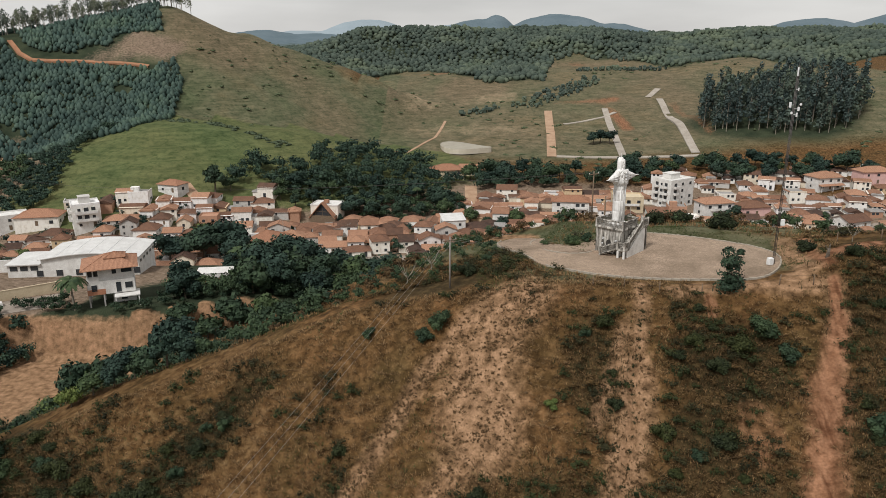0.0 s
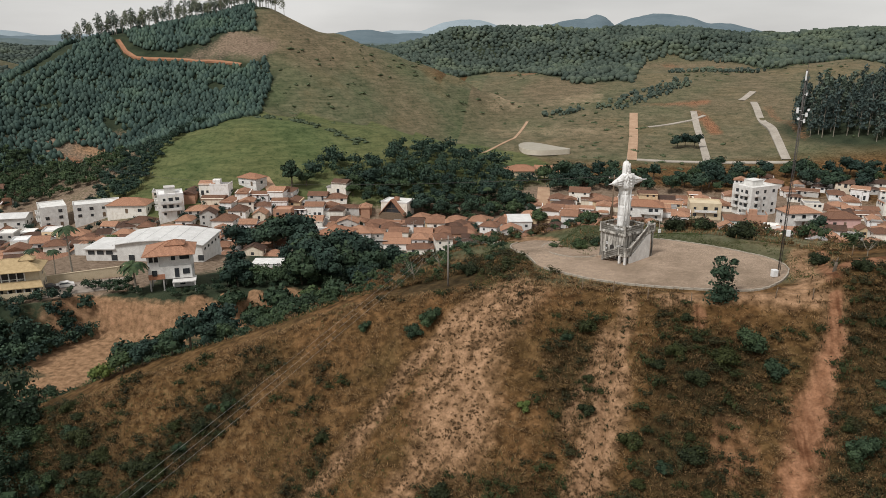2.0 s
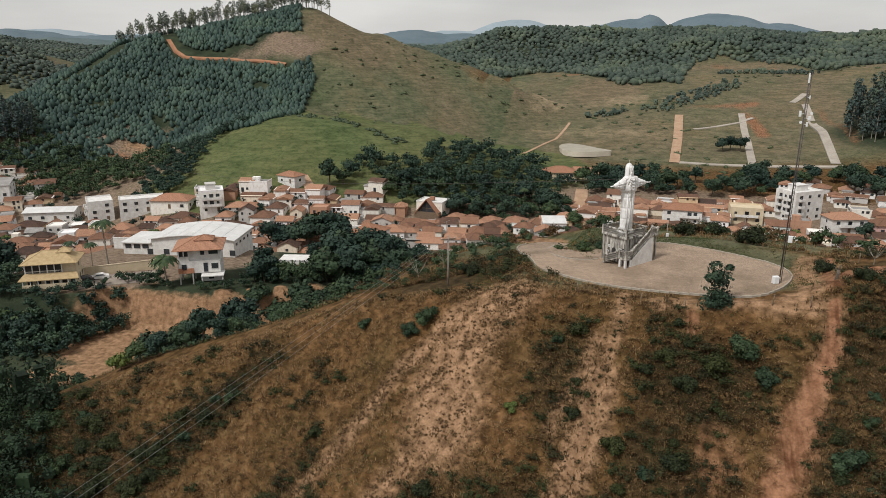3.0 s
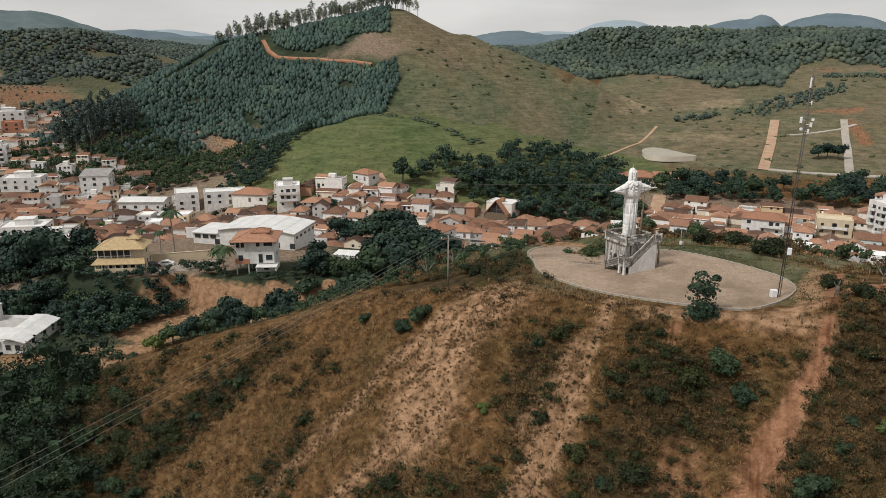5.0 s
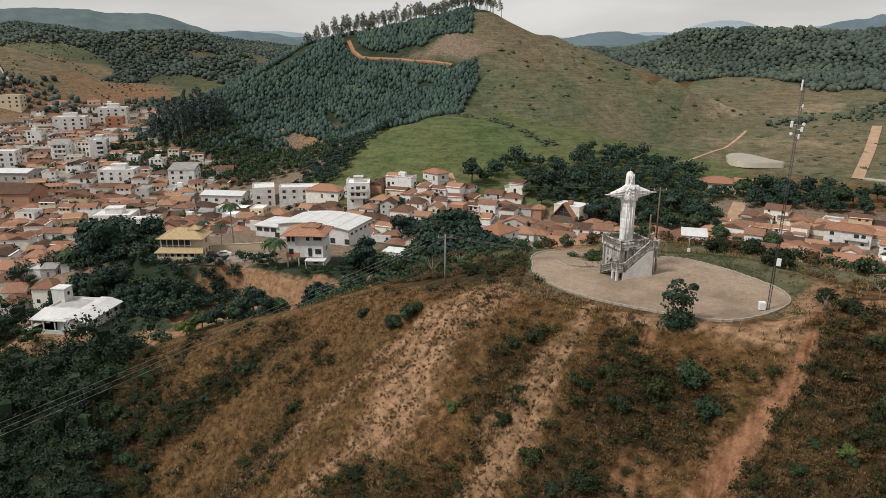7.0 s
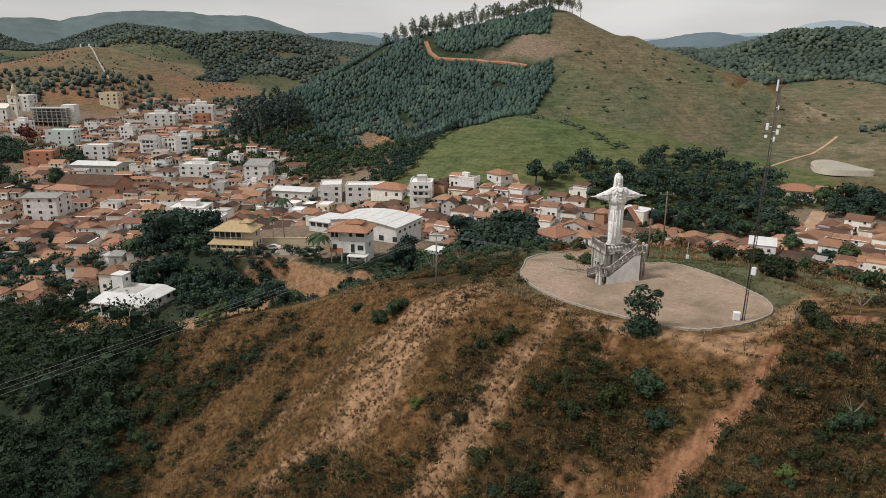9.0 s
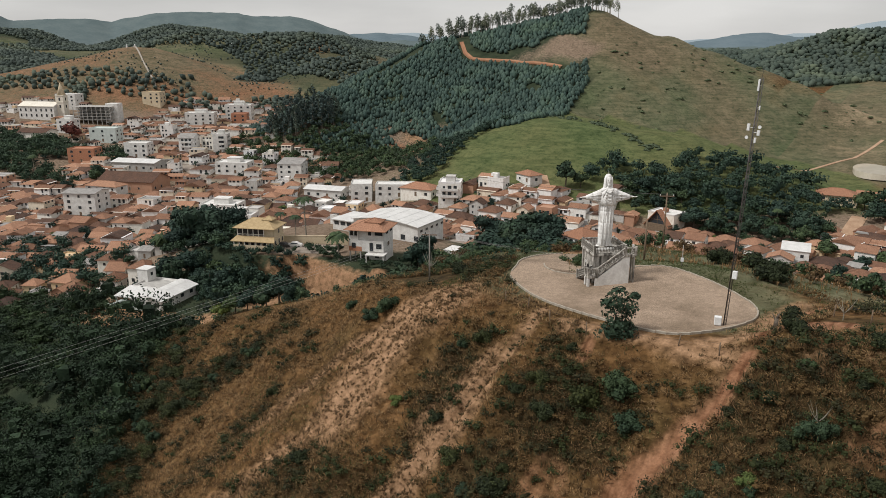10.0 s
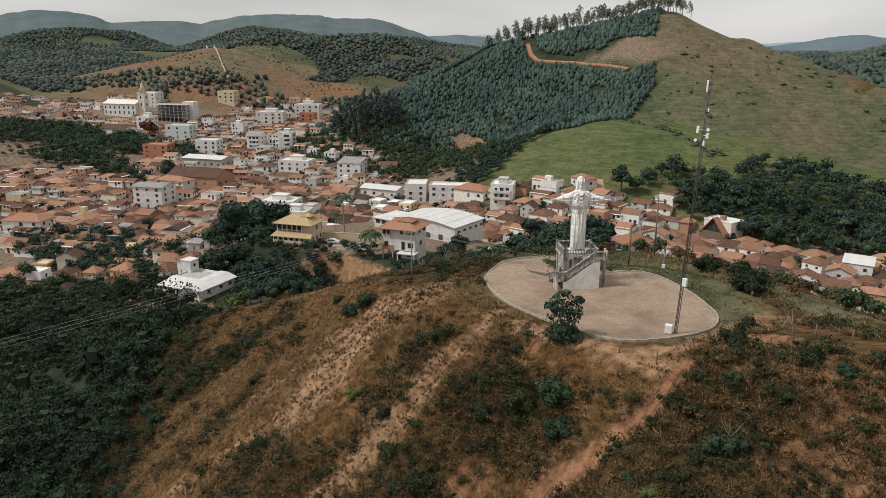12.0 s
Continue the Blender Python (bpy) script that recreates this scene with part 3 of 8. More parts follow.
def thicket(x, y):
    """How shrubby the hillside is."""
    patch = np.maximum.reduce([oval(x, y, 27.8, 64.4, 5.8, 3.8, 0.4), oval(x, y, 23.6, 58.4, 3.6, 3.4, 0.5) * 0.85, oval(x, y, 15.0, 65.5, 3.0, 5.0, 0.5) * 0.8, oval(x, y, 25.0, 69.2, 2.6, 2.0, 0.5) * 0.6, near_line(x, y, [(-22, 77), (-25.5, 74), (-28, 71.8), (-31.3, 69), (-35, 66), (-38, 58)], 2.6, 1.4), oval(x, y, -45, 71.5, 6, 4.5, 0.5) * 0.9, near_line(x, y, [(-56, 80), (-44, 69), (-38, 60), (-32, 53)], 5.0, 3.0), near_line(x, y, [(-26, 74.5), (-31.5, 70), (-35, 65), (-33, 60)], 2.4, 1.2), oval(x, y, 45, 64, 6.5, 7, 0.4), oval(x, y, 56, 65, 12, 8, 0.5) * 0.75,
                               oval(x, y, 8, 54, 9, 4, 0.6) * 0.7, oval(x, y, 1, 84, 9, 4, 0.5) * 0.9, near_line(x, y, [(-30, 70), (-46, 70)], 3, 2) * 0.5, oval(x, y, 46, 76.5, 4, 2.5, 0.5) * 0.7, oval(x, y, 24, 54, 7, 4, 0.5) * 0.7, oval(x, y, 42, 55, 7, 8, 0.4) * 0.9,
                               near_line(x, y, [(-12, 62), (-20, 52)], 3.0, 2.0) * 0.6])
    return np.clip(patch + 0.16 * smooth(0.1, 0.7, rough(x, y, 8, 64)), 0, 1)


def zones(x, y, z):
    far = np.hypot(x, y)
    statue = (along(x, y, STATUE_HILL)[0] < 60) & (y < 125)
    scarp = (np.abs(y - terrace_rim(x, y) + 1.6) < 2.4) * smooth(-95, -90, x) * (1 - smooth(-40, -34, x))
    red = np.maximum.reduce([near_line(x, y, RED_TRACK, 0.6, 0.6) * (y < 76), near_line(x, y, RED_TRACK[2:], 1.1, 1.0) * 0.8, near_line(x, y, RED_TRACK[3:], 1.6, 1.3) * 0.7, near_line(x, y, RED_TRACK[4:], 2.2, 1.7) * 0.66, near_line(x, y, [(40.6, 73), (41.4, 78.7), (43, 84)], 0.9, 0.9) * 0.75, oval(x, y, 44.2, 75.6, 3.0, 2.0) * 0.85, oval(x, y, 54, 67, 4, 2.5) * 0.38, oval(x, y, 51.8, 63.6, 4.0, 2.0) * 0.46, oval(x, y, 51.8, 69.3, 2.4, 1.4) * 0.5, oval(x, y, 27.1, 69.5, 0.8, 1.3) * 0.62,
                             oval(x, y, 28.8, 59, 2.4, 3) * 0.47, oval(x, y, -180, 421, 5, 2.5) * 0.6, near_line(x, y, [(-231, 387), (-218, 380)], 1.0, 0.8) * 0.8, near_line(x, y, [(84, 549), (128, 552)], 6, 5) * 0.9, near_line(x, y, [(118, 532), (122, 506), (122, 478)], 5, 4) * 0.75, near_line(x, y, [(168, 548), (163, 487), (161, 440)], 4, 4) * 0.5, near_line(x, y, [(128, 736), (173, 712)], 6, 5) * 0.5, scarp * 0.36,
                             oval(x, y, -452, 352, 40, 12) * 0.62, oval(x, y, -225, 352, 20, 6) * 0.7, oval(x, y, 0, 700, 30, 14) * 0.6,
                             oval(x, y, -500, 545, 30, 12) * 0.55])
    pale = np.maximum.reduce([near_line(x, y, [(8.0, 75), (5.0, 71), (3.4, 67), (3.6, 62)], 4.4, 3.4) * 0.74, near_line(x, y, [(3.4, 74.5), (-2.4, 69.6), (-8.0, 63.0), (-13.5, 57.4), (-20, 52)], 1.3, 1.3) * 0.74, near_line(x, y, [(3, 64), (-1.5, 57), (-7, 50)], 2.2, 1.8) * 0.62, near_line(x, y, FURROW[:4], 1.0, 1.1) * 0.72, near_line(x, y, FURROW[3:], 2.0, 1.4) * 0.8, near_line(x, y, RILL, 1.0, 0.9) * 0.7,
                              near_line(x, y, [(24, 71.4), (31.8, 71.6), (35.4, 71.0), (39.4, 71.2)], 1.2, 1.2) * 0.72, near_line(x, y, [(36.8, 72.6), (39.0, 74.0), (39.4, 79.2), (41.0, 84.6)], 1.5, 1.1) * 0.74, oval(x, y, 47, 71, 4, 3) * 0.45, scarp * 1.0, oval(x, y, -72, 127, 23, 10.5), near_line(x, y, RED_TRACK[:5], 1.6, 1.2) * 0.5, smooth(-8, 0, ridge(x, y, STEP_HILL, 0.36, 12) - z + 4) * (x < -400) * 0.12,
                              near_line(x, y, [(-78, 114), (-90, 106), (-114, 95)], 5, 3), oval(x, y, -228, 361, 14, 5) * 0.7, oval(x, y, -198, 318, 12, 4) * 0.7, near_line(x, y, [(-40, 172), (-60, 170)], 7, 3),
                              near_line(x, y, [(11, 103), (2, 110), (-14, 118)], 3.0, 1.0), near_line(x, y, [(-118, 108), (-128, 96)], 4, 2)])
    knoll = ridge(x, y, KNOLL, 0.36, 20)
    big = ridge(x, y, BIG_HILL, 0.60, 8)
    green = np.where(far > 270, smooth(-4, 2, np.maximum(knoll, big) - z + 3) * 0.95, 0)
    green = np.maximum(green, smooth(-6, 0, knoll - z + 3) * (far > 270) * 0.95)
    green = np.maximum(green, (smooth(390, 430, y) * (x > -60) * (x < 330) * (far < 800)) * 0.9)
    green = np.maximum(green, oval(x, y, 24, 97, 32, 9) * 0.75)
    green = np.maximum(green, statue * smooth(2, 12, -x - 10) * 0.2)
    green = np.maximum(green, (1 - smooth(2.5, 7.0, off_plaza(x, y))) * smooth(73, 77, y) * 0.72)
    dry = smooth(-8, 0, ridge(x, y, STEP_HILL, 0.36, 12) - z + 4) * (x < -400)
    red = np.maximum(red, dry * (0.34 + 0.28 * rough(x, y, 40, 39)))
    green = np.maximum(green, dry * 0.95)
    green = np.maximum(green, (x < -330) * (far > 560) * (z > -20) * 0.9)
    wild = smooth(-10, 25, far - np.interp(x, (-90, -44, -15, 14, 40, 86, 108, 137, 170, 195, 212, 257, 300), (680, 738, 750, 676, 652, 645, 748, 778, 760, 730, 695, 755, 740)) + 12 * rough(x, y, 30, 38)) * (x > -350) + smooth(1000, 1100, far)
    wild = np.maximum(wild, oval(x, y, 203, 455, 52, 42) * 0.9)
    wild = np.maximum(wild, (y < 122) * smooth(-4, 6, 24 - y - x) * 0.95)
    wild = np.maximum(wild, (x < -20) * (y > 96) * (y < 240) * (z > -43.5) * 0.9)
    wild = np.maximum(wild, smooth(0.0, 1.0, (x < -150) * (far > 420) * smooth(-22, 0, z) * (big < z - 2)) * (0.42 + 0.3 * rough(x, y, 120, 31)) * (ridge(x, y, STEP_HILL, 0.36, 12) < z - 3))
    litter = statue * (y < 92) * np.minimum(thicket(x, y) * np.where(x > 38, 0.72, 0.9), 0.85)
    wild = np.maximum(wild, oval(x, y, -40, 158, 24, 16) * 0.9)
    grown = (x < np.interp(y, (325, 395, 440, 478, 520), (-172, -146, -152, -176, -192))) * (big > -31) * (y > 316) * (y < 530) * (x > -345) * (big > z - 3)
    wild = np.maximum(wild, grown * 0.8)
    town = smooth(-37.0, -40.0, z) * smooth(150, 190, y) * (far < 400) * 0.75
    town = np.maximum(town, (x < -180) * (far < 620) * (z < -15) * (y < 420) * 0.66)
    town = np.maximum(town, near_line(x, y, [(-100, 139), (-83, 149)], 6, 2))
    town = np.maximum(town, oval(x, y, -108, 172, 44, 26, 0.2) * (y > terrace_rim(x, y) + 6) * 0.75)
    town = np.maximum(town, oval(x, y, -152, 122, 34, 20, 0.2) * 0.72)
    cleared = np.maximum(near_line(x, y, [(-206, 446), (-170, 451)], 8, 3), near_line(x, y, [(-190, 462), (-168, 470)], 10, 3))
    town = np.maximum(town, cleared * 0.72)
    wild = np.where(town > 0.7, 0, wild)
    lush = smooth(-6, 0, knoll - z + 3) * (far > 270) * (knoll > big)
    dry_grass = (far > 270) * np.maximum.reduce([smooth(-0.2, 0.9, rough(x, y, 120, 47)) * 0.7, dry * 0.75, oval(x, y, -150, 500, 34, 40) * 0.8, near_line(x, y, [(-120, 530), (-70, 470), (-55, 430)], 16, 14) * 0.6, oval(x, y, 150, 730, 60, 26) * 0.85, oval(x, y, 25, 625, 34, 52) * 0.9, oval(x, y, 180, 500, 16, 60) * 0.7, (x > -40) * (x < 300) * smooth(400, 440, y) * (0.52 + 0.3 * rough(x, y, 45, 48))])
    tan = np.maximum.reduce([near_line(x, y, [(-24, 545), (-2, 566), (24, 566)], 8, 5), oval(x, y, 42, 590, 20, 22) * 0.62, oval(x, y, 20, 490, 50, 18) * 0.45])
    return np.clip(np.stack([red, pale, green], -1), 0, 1), np.clip(np.stack([wild, town, litter], -1), 0, 1), np.clip(np.stack([dry_grass, lush, tan], -1), 0, 1)


gx, gy = steps_out(-4300, 4300, -50, 66, 0.48, 1.041), steps_out(-420, 4400, 46, 96, 0.48, 1.041)
GX, GY = np.meshgrid(gx, gy)
GZ = ground(GX, GY)
za, zb, zc = zones(GX, GY, GZ)
nx, ny = len(gx), len(gy)
index = np.arange(nx * ny).reshape(ny, nx)
quads = np.stack([index[:-1, :-1], index[:-1, 1:], index[1:, 1:], index[1:, :-1]], -1).reshape(-1, 4)
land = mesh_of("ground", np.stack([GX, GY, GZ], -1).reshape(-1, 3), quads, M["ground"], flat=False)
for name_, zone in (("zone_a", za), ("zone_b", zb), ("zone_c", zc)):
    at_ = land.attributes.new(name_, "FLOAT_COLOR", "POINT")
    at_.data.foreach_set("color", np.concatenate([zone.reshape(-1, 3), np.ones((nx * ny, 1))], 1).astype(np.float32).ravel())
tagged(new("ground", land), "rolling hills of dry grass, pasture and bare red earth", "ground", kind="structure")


def backdrop(name, radius, deep, crest, mat, label, bottom=-60.0):
    """A far mountain chain along an arc, with its near slope; crest(angle in degrees left of north) in metres."""
    angles = np.linspace(-65, 105, 511)
    top = np.array([crest(a) for a in angles])
    px, py = -np.sin(np.radians(angles)), np.cos(np.radians(angles))
    rows = [(radius - deep * f, bottom + (top - bottom) * (1 - f) ** 1.25 + (rough(angles * 40 + f * 60, angles * 0 + f * 300, 90, 44) * top * 0.05 if 0 < f < 1 else 0)) for f in (0.0, 0.1, 0.22, 0.36, 0.52, 0.7, 0.86, 1.0)]
    verts = np.concatenate([np.stack([px * r, py * r, h], 1) for r, h in rows])
    n = len(angles)
    faces = [(k * n + i, k * n + i + 1, (k + 1) * n + i + 1, (k + 1) * n + i) for k in range(len(rows) - 1) for i in range(n - 1)]
    tagged(new(name, mesh_of(name, verts, faces, mat, flat=False)), label, "mountains", kind="structure")


def swell(a, jag, *bumps):
    """A skyline of rounded summits: angle, half width, height."""
    return max(h * math.exp(-abs((a - c) / w) ** 2.4) for c, w, h in bumps) + jag * float(rough(np.array(a * 3.0), np.array(2.0), 2.0, 41, 4))


# Three chains, each tinted with more painted haze than the one before.
backdrop("backdrop_near", 1900, 700, lambda a: 20 + swell(a, 2.0, (48, 6, 72), (53, 9, 80), (62, 9, 60), (69, 6, 80), (80, 10, 86), (93, 12, 90), (39, 6, 14), (-60, 20, 60)), M["far_green"], "long wooded mountain behind the town, tinted as if by haze")
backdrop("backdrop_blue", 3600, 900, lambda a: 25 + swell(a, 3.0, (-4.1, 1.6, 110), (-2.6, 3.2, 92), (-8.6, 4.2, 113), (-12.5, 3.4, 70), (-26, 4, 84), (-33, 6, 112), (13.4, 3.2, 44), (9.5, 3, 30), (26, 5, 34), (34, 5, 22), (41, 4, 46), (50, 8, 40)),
         M["far_blue"], "far wooded mountains painted in the blue of haze")
backdrop("backdrop_pale", 4600, 600, lambda a: 28 + swell(a, 2.5, (5.6, 3.6, 112), (-1, 4, 84), (10.5, 3, 50), (15, 5, 20), (39, 4, 54), (33, 3, 30), (45, 6, 48)), M["far_pale"], "farthest mountains painted in the pale tone of haze")


# ---- the paved turning place on the hilltop ----
def cobbles():
    def build(n, l, b):
        t = n.new("ShaderNodeTexCoord")
        br = n.new("ShaderNodeTexBrick")
        br.inputs["Scale"].default_value, br.inputs["Mortar Size"].default_value = 3.2, 0.035
        br.inputs["Color1"].default_value, br.inputs["Color2"].default_value, br.inputs["Mortar"].default_value = (0.385, 0.290, 0.215, 1), (0.28, 0.212, 0.158, 1), (0.17, 0.130, 0.094, 1)
        l.new(t.outputs["Object"], br.inputs["Vector"])
        stain = noise_node(n, l, 4.5, 6)
        fine = noise_node(n, l, 0.6, 3)
        col = blend(n, l, 1.0, br.outputs["Color"], ramp_node(n, l, stain, [(0.32, (0.72, 0.70, 0.66)), (0.6, (1.12, 1.1, 1.08))]), "MULTIPLY")
        col = blend(n, l, 1.0, col, ramp_node(n, l, fine, [(0.3, (0.85, 0.85, 0.85)), (0.7, (1.1, 1.1, 1.1))]), "MULTIPLY")
        l.new(col, b.inputs["Base Color"])
        relief(n, l, b, br.outputs["Fac"], -0.5, 0.02)
    return material("stone_setts", build, 0.92, 0.2)


M["setts"] = cobbles()
bm = bmesh.new()
top = [bm.verts.new((x, y, plaza_z(x, y) + 0.12)) for x, y in PLAZA]
low = [bm.verts.new((x, y, plaza_z(x, y) - 0.5)) for x, y in PLAZA]
bmesh.ops.triangulate(bm, faces=[bm.faces.new(top)])
for k in range(len(PLAZA)):
    j = (k + 1) % len(PLAZA)
    bm.faces.new((low[k], low[j], top[j], top[k]))
me = bpy.data.meshes.new("pavement")
bm.to_mesh(me)
bm.free()
me.materials.append(M["setts"])
pavement = tagged(new("pavement", me), "round turning place paved with worn stone setts", "pavement", kind="structure")

# kerb stones round it, each a piece of its own
edge = [Vector((x, y, plaza_z(x, y))) for x, y in PLAZA]
lengths = [(edge[(k + 1) % len(edge)] - edge[k]).length for k in range(len(edge))]
bm = bmesh.new()
box(bm, -0.47, 0.47, -0.075, 0.075, -0.3, 0.21, bevel=0.025)
kerb_mesh = bpy.data.meshes.new("kerb_stone")
bm.to_mesh(kerb_mesh)
bm.free()
kerb_mesh.materials.append(M["kerb"])
run, k = 0.5, 0
rng = random.Random(4)
for i, a in enumerate(edge):
    b_ = edge[(i + 1) % len(edge)]
    d = b_ - a
    while run < lengths[i]:
        p = a + d * (run / lengths[i])
        if not (p.x < 14.5 and p.y > 100.5) and not (p.y < 83.6 and p.x < 11.9):
            ob = part("kerb_stone", kerb_mesh, pavement)
            ob.matrix_basis = pose(p.x, p.y, p.z + 0.02 + rng.uniform(-0.02, 0.02), 0, 0, math.degrees(math.atan2(d.y, d.x)) + rng.uniform(-2, 2))
        run += 0.98
    run -= lengths[i]


# ---- the statue's pedestal with its stairs ----
BASE = plaza_z(21.0) + 0.12
MON = pose(21.1, 85.6, BASE, 0, 0, 46) @ Matrix.Diagonal((0.83, 0.83, 0.93, 1))
DECK = 3.5
pedestal = thing("pedestal", MON, "mould-streaked concrete pedestal with balustraded deck and outside stairs", "pedestal")
bm = bmesh.new()
box(bm, -2.0, 2.0, -2.0, 2.0, 0, DECK - 0.23, bevel=0.03)
part("body", (bm, M["pedestal"]), pedestal)
for sx in (-1, 1):
    for sy in (-1, 1):
        bm = bmesh.new()
        box(bm, sx * 2.0 - 0.17, sx * 2.0 + 0.17, sy * 2.0 - 0.17, sy * 2.0 + 0.17, 0, DECK - 0.24, bevel=0.02)
        part("corner_pier", (bm, M["pedestal"]), pedestal)
bm = bmesh.new()
box(bm, -2.3, 2.3, -2.3, 2.3, DECK - 0.22, DECK, bevel=0.03)
box(bm, 1.5, 3.0, -3.25, -2.25, DECK - 0.2, DECK - 0.003, bevel=0.02)
part("deck", (bm, M["pedestal"]), pedestal)
bm = bmesh.new()
pts = [(0.38 * math.cos(a), 1.45 + 0.38 * math.sin(a)) for a in np.linspace(0, math.pi, 9)]
outline = [(0.38, 0.45)] + pts + [(-0.38, 0.45)]
vs = [bm.verts.new((-2.005, x + 0.1, z)) for x, z in outline]
bm.faces.new(vs)
out = bmesh.ops.extrude_face_region(bm, geom=bm.faces[:])
bmesh.ops.translate(bm, vec=(-0.03, 0, 0), verts=[v for v in out["geom"] if isinstance(v, bmesh.types.BMVert)])
door = part("door", (bm, M["dark"]), pedestal, "dark arched grille door")
bm = bmesh.new()
for k in range(5):
    tube(bm, (-2.05, -0.2 + 0.15 * k, 0.45), (-2.05, -0.2 + 0.15 * k, 1.75), 0.018, sides=5)
for z in (0.8, 1.3):
    tube(bm, (-2.05, -0.28, z), (-2.05, 0.48, z), 0.018, sides=5)
part("grille", (bm, M["steel"]), door)
for y, z, w, h in ((-1.15, 1.75, 0.5, 0.32), (1.0, 1.9, 0.3, 0.3), (1.15, 1.2, 0.28, 0.22)):
    bm = bmesh.new()
    box(bm, -2.04, -2.0, y - w / 2, y + w / 2, z - h / 2, z + h / 2, bevel=0.01)
    for k in range(3):
        box(bm, -2.046, -2.04, y - w * 0.36, y + w * 0.36, z + h * (0.2 - 0.2 * k) - 0.015, z + h * (0.2 - 0.2 * k) + 0.015, mat=1)
    part("plaque", (bm, [M["dish"], M["dark"]]), pedestal, "pale plaque with unreadable lines")

bm = bmesh.new()
for z0, z1, r0, r1 in ((0.0, 0.10, 0.055, 0.055), (0.10, 0.34, 0.035, 0.062), (0.34, 0.62, 0.062, 0.032), (0.62, 0.72, 0.05, 0.05)):
    tube(bm, (0, 0, z0), (0, 0, z1), r0, r1, 6)
baluster = bpy.data.meshes.new("baluster")
bm.to_mesh(baluster)
bm.free()
baluster.materials.append(M["pedestal"])


def balustrade(a, b, posts=(True, True)):
    """A rail with balusters and end posts from a to b, along the floor line; it may climb."""
    a, b = Vector(a), Vector(b)
    n = max(2, int((b - a).length / 0.2))
    for k in range(1, n):
        p = a.lerp(b, k / n)
        part("baluster", baluster, pedestal, at=Matrix.Translation((p.x, p.y, p.z + 0.08)))
    d = (b - a).normalized()
    side = Vector((-d.y, d.x, 0)).normalized() * 0.09
    for name, z0, z1 in (("handrail", 0.80, 0.95), ("bottom_rail", 0.0, 0.09)):
        bm = bmesh.new()
        vs = [bm.verts.new(p + s + Vector((0, 0, z))) for p in (a, b) for s in (-side, side) for z in (z0, z1)]
        for f in ((0, 1, 3, 2), (4, 6, 7, 5), (0, 4, 5, 1), (2, 3, 7, 6), (1, 5, 7, 3), (0, 2, 6, 4)):
            bm.faces.new([vs[i] for i in f])
        bmesh.ops.recalc_face_normals(bm, faces=bm.faces[:])
        part(name, (bm, M["pedestal"]), pedestal)
    for p, on in zip((a, b), posts):
        if on:
            bm = bmesh.new()
            box(bm, p.x - 0.13, p.x + 0.13, p.y - 0.13, p.y + 0.13, p.z - 0.1, p.z + 1.04, bevel=0.02)
            part("post", (bm, M["pedestal"]), pedestal)


LAND = 1.15
balustrade((-2.15, -2.15, DECK), (-2.15, 2.15, DECK))
balustrade((-2.15, 2.15, DECK), (2.15, 2.15, DECK), (False, True))
balustrade((2.15, 2.15, DECK), (2.15, -2.15, DECK), (False, False))
balustrade((-2.15, -2.15, DECK), (1.45, -2.15, DECK), (False, True))
balustrade((3.0, -2.2, DECK), (3.0, -3.2, DECK))
balustrade((-2.1, -3.2, LAND), (1.6, -3.2, DECK), (True, True))
balustrade((1.6, -3.2, DECK), (3.0, -3.2, DECK), (False, False))
balustrade((-3.2, -3.2, LAND), (-2.1, -3.2, LAND), (True, False))
balustrade((-3.2, -3.2, LAND), (-3.2, -2.1, LAND), (False, True))
balustrade((-3.2, -2.1, LAND), (-3.2, 0.7, 0.0), (False, True))
balustrade((-2.3, -1.9, LAND), (-2.3, 0.7, 0.0), (False, True))
bm = bmesh.new()
box(bm, -3.3, -2.02, -3.3, -2.05, LAND - 0.18, LAND, bevel=0.02)
part("landing", (bm, M["pedestal"]), pedestal)
for x, y in ((-3.15, -3.15), (-3.15, -2.2), (-2.15, -3.15)):
    bm = bmesh.new()
    box(bm, x - 0.15, x + 0.15, y - 0.15, y + 0.15, 0, LAND - 0.19, bevel=0.02)
    part("pier", (bm, M["white"]), pedestal, "whitewashed pier")
for x in (2.85,):
    for y in (-3.1, -2.35):
        bm = bmesh.new()
        box(bm, x - 0.1, x + 0.1, y - 0.1, y + 0.1, 0, DECK - 0.2)
        part("pier", (bm, M["pedestal"]), pedestal)
for k in range(6):
    bm = bmesh.new()
    y1 = 0.75 - k * 0.46
    box(bm, -3.12, -2.36, y1 - 0.46, y1, max(0, k * LAND / 6 - 0.05), (k + 1) * LAND / 6, bevel=0.012)
    part("step", (bm, M["pedestal"]), pedestal)
for k in range(12):
    bm = bmesh.new()
    x0 = -2.05 + k * 0.295
    box(bm, x0, x0 + 0.295, -3.1, -2.04, LAND + (k - 0.6) * (DECK - LAND) / 13, LAND + (k + 1) * (DECK - LAND) / 13, bevel=0.012)
    part("step", (bm, M["pedestal"]), pedestal)
bm = bmesh.new()
side = [(-2.0, 0.0), (2.2, 0.0), (2.2, DECK - 0.24), (1.5, DECK - 0.24), (-2.0, LAND - 0.2)]
fa, fb = [bm.verts.new((x, -3.28, z)) for x, z in side], [bm.verts.new((x, -3.10, z)) for x, z in side]
bm.faces.new(fa), bm.faces.new(fb[::-1])
for k in range(5):
    bm.faces.new((fa[k], fb[k], fb[(k + 1) % 5], fa[(k + 1) % 5]))
bmesh.ops.recalc_face_normals(bm, faces=bm.faces[:])
part("stair_wall", (bm, M["white"]), pedestal, "whitewashed wall under the stairs")
bm = bmesh.new()
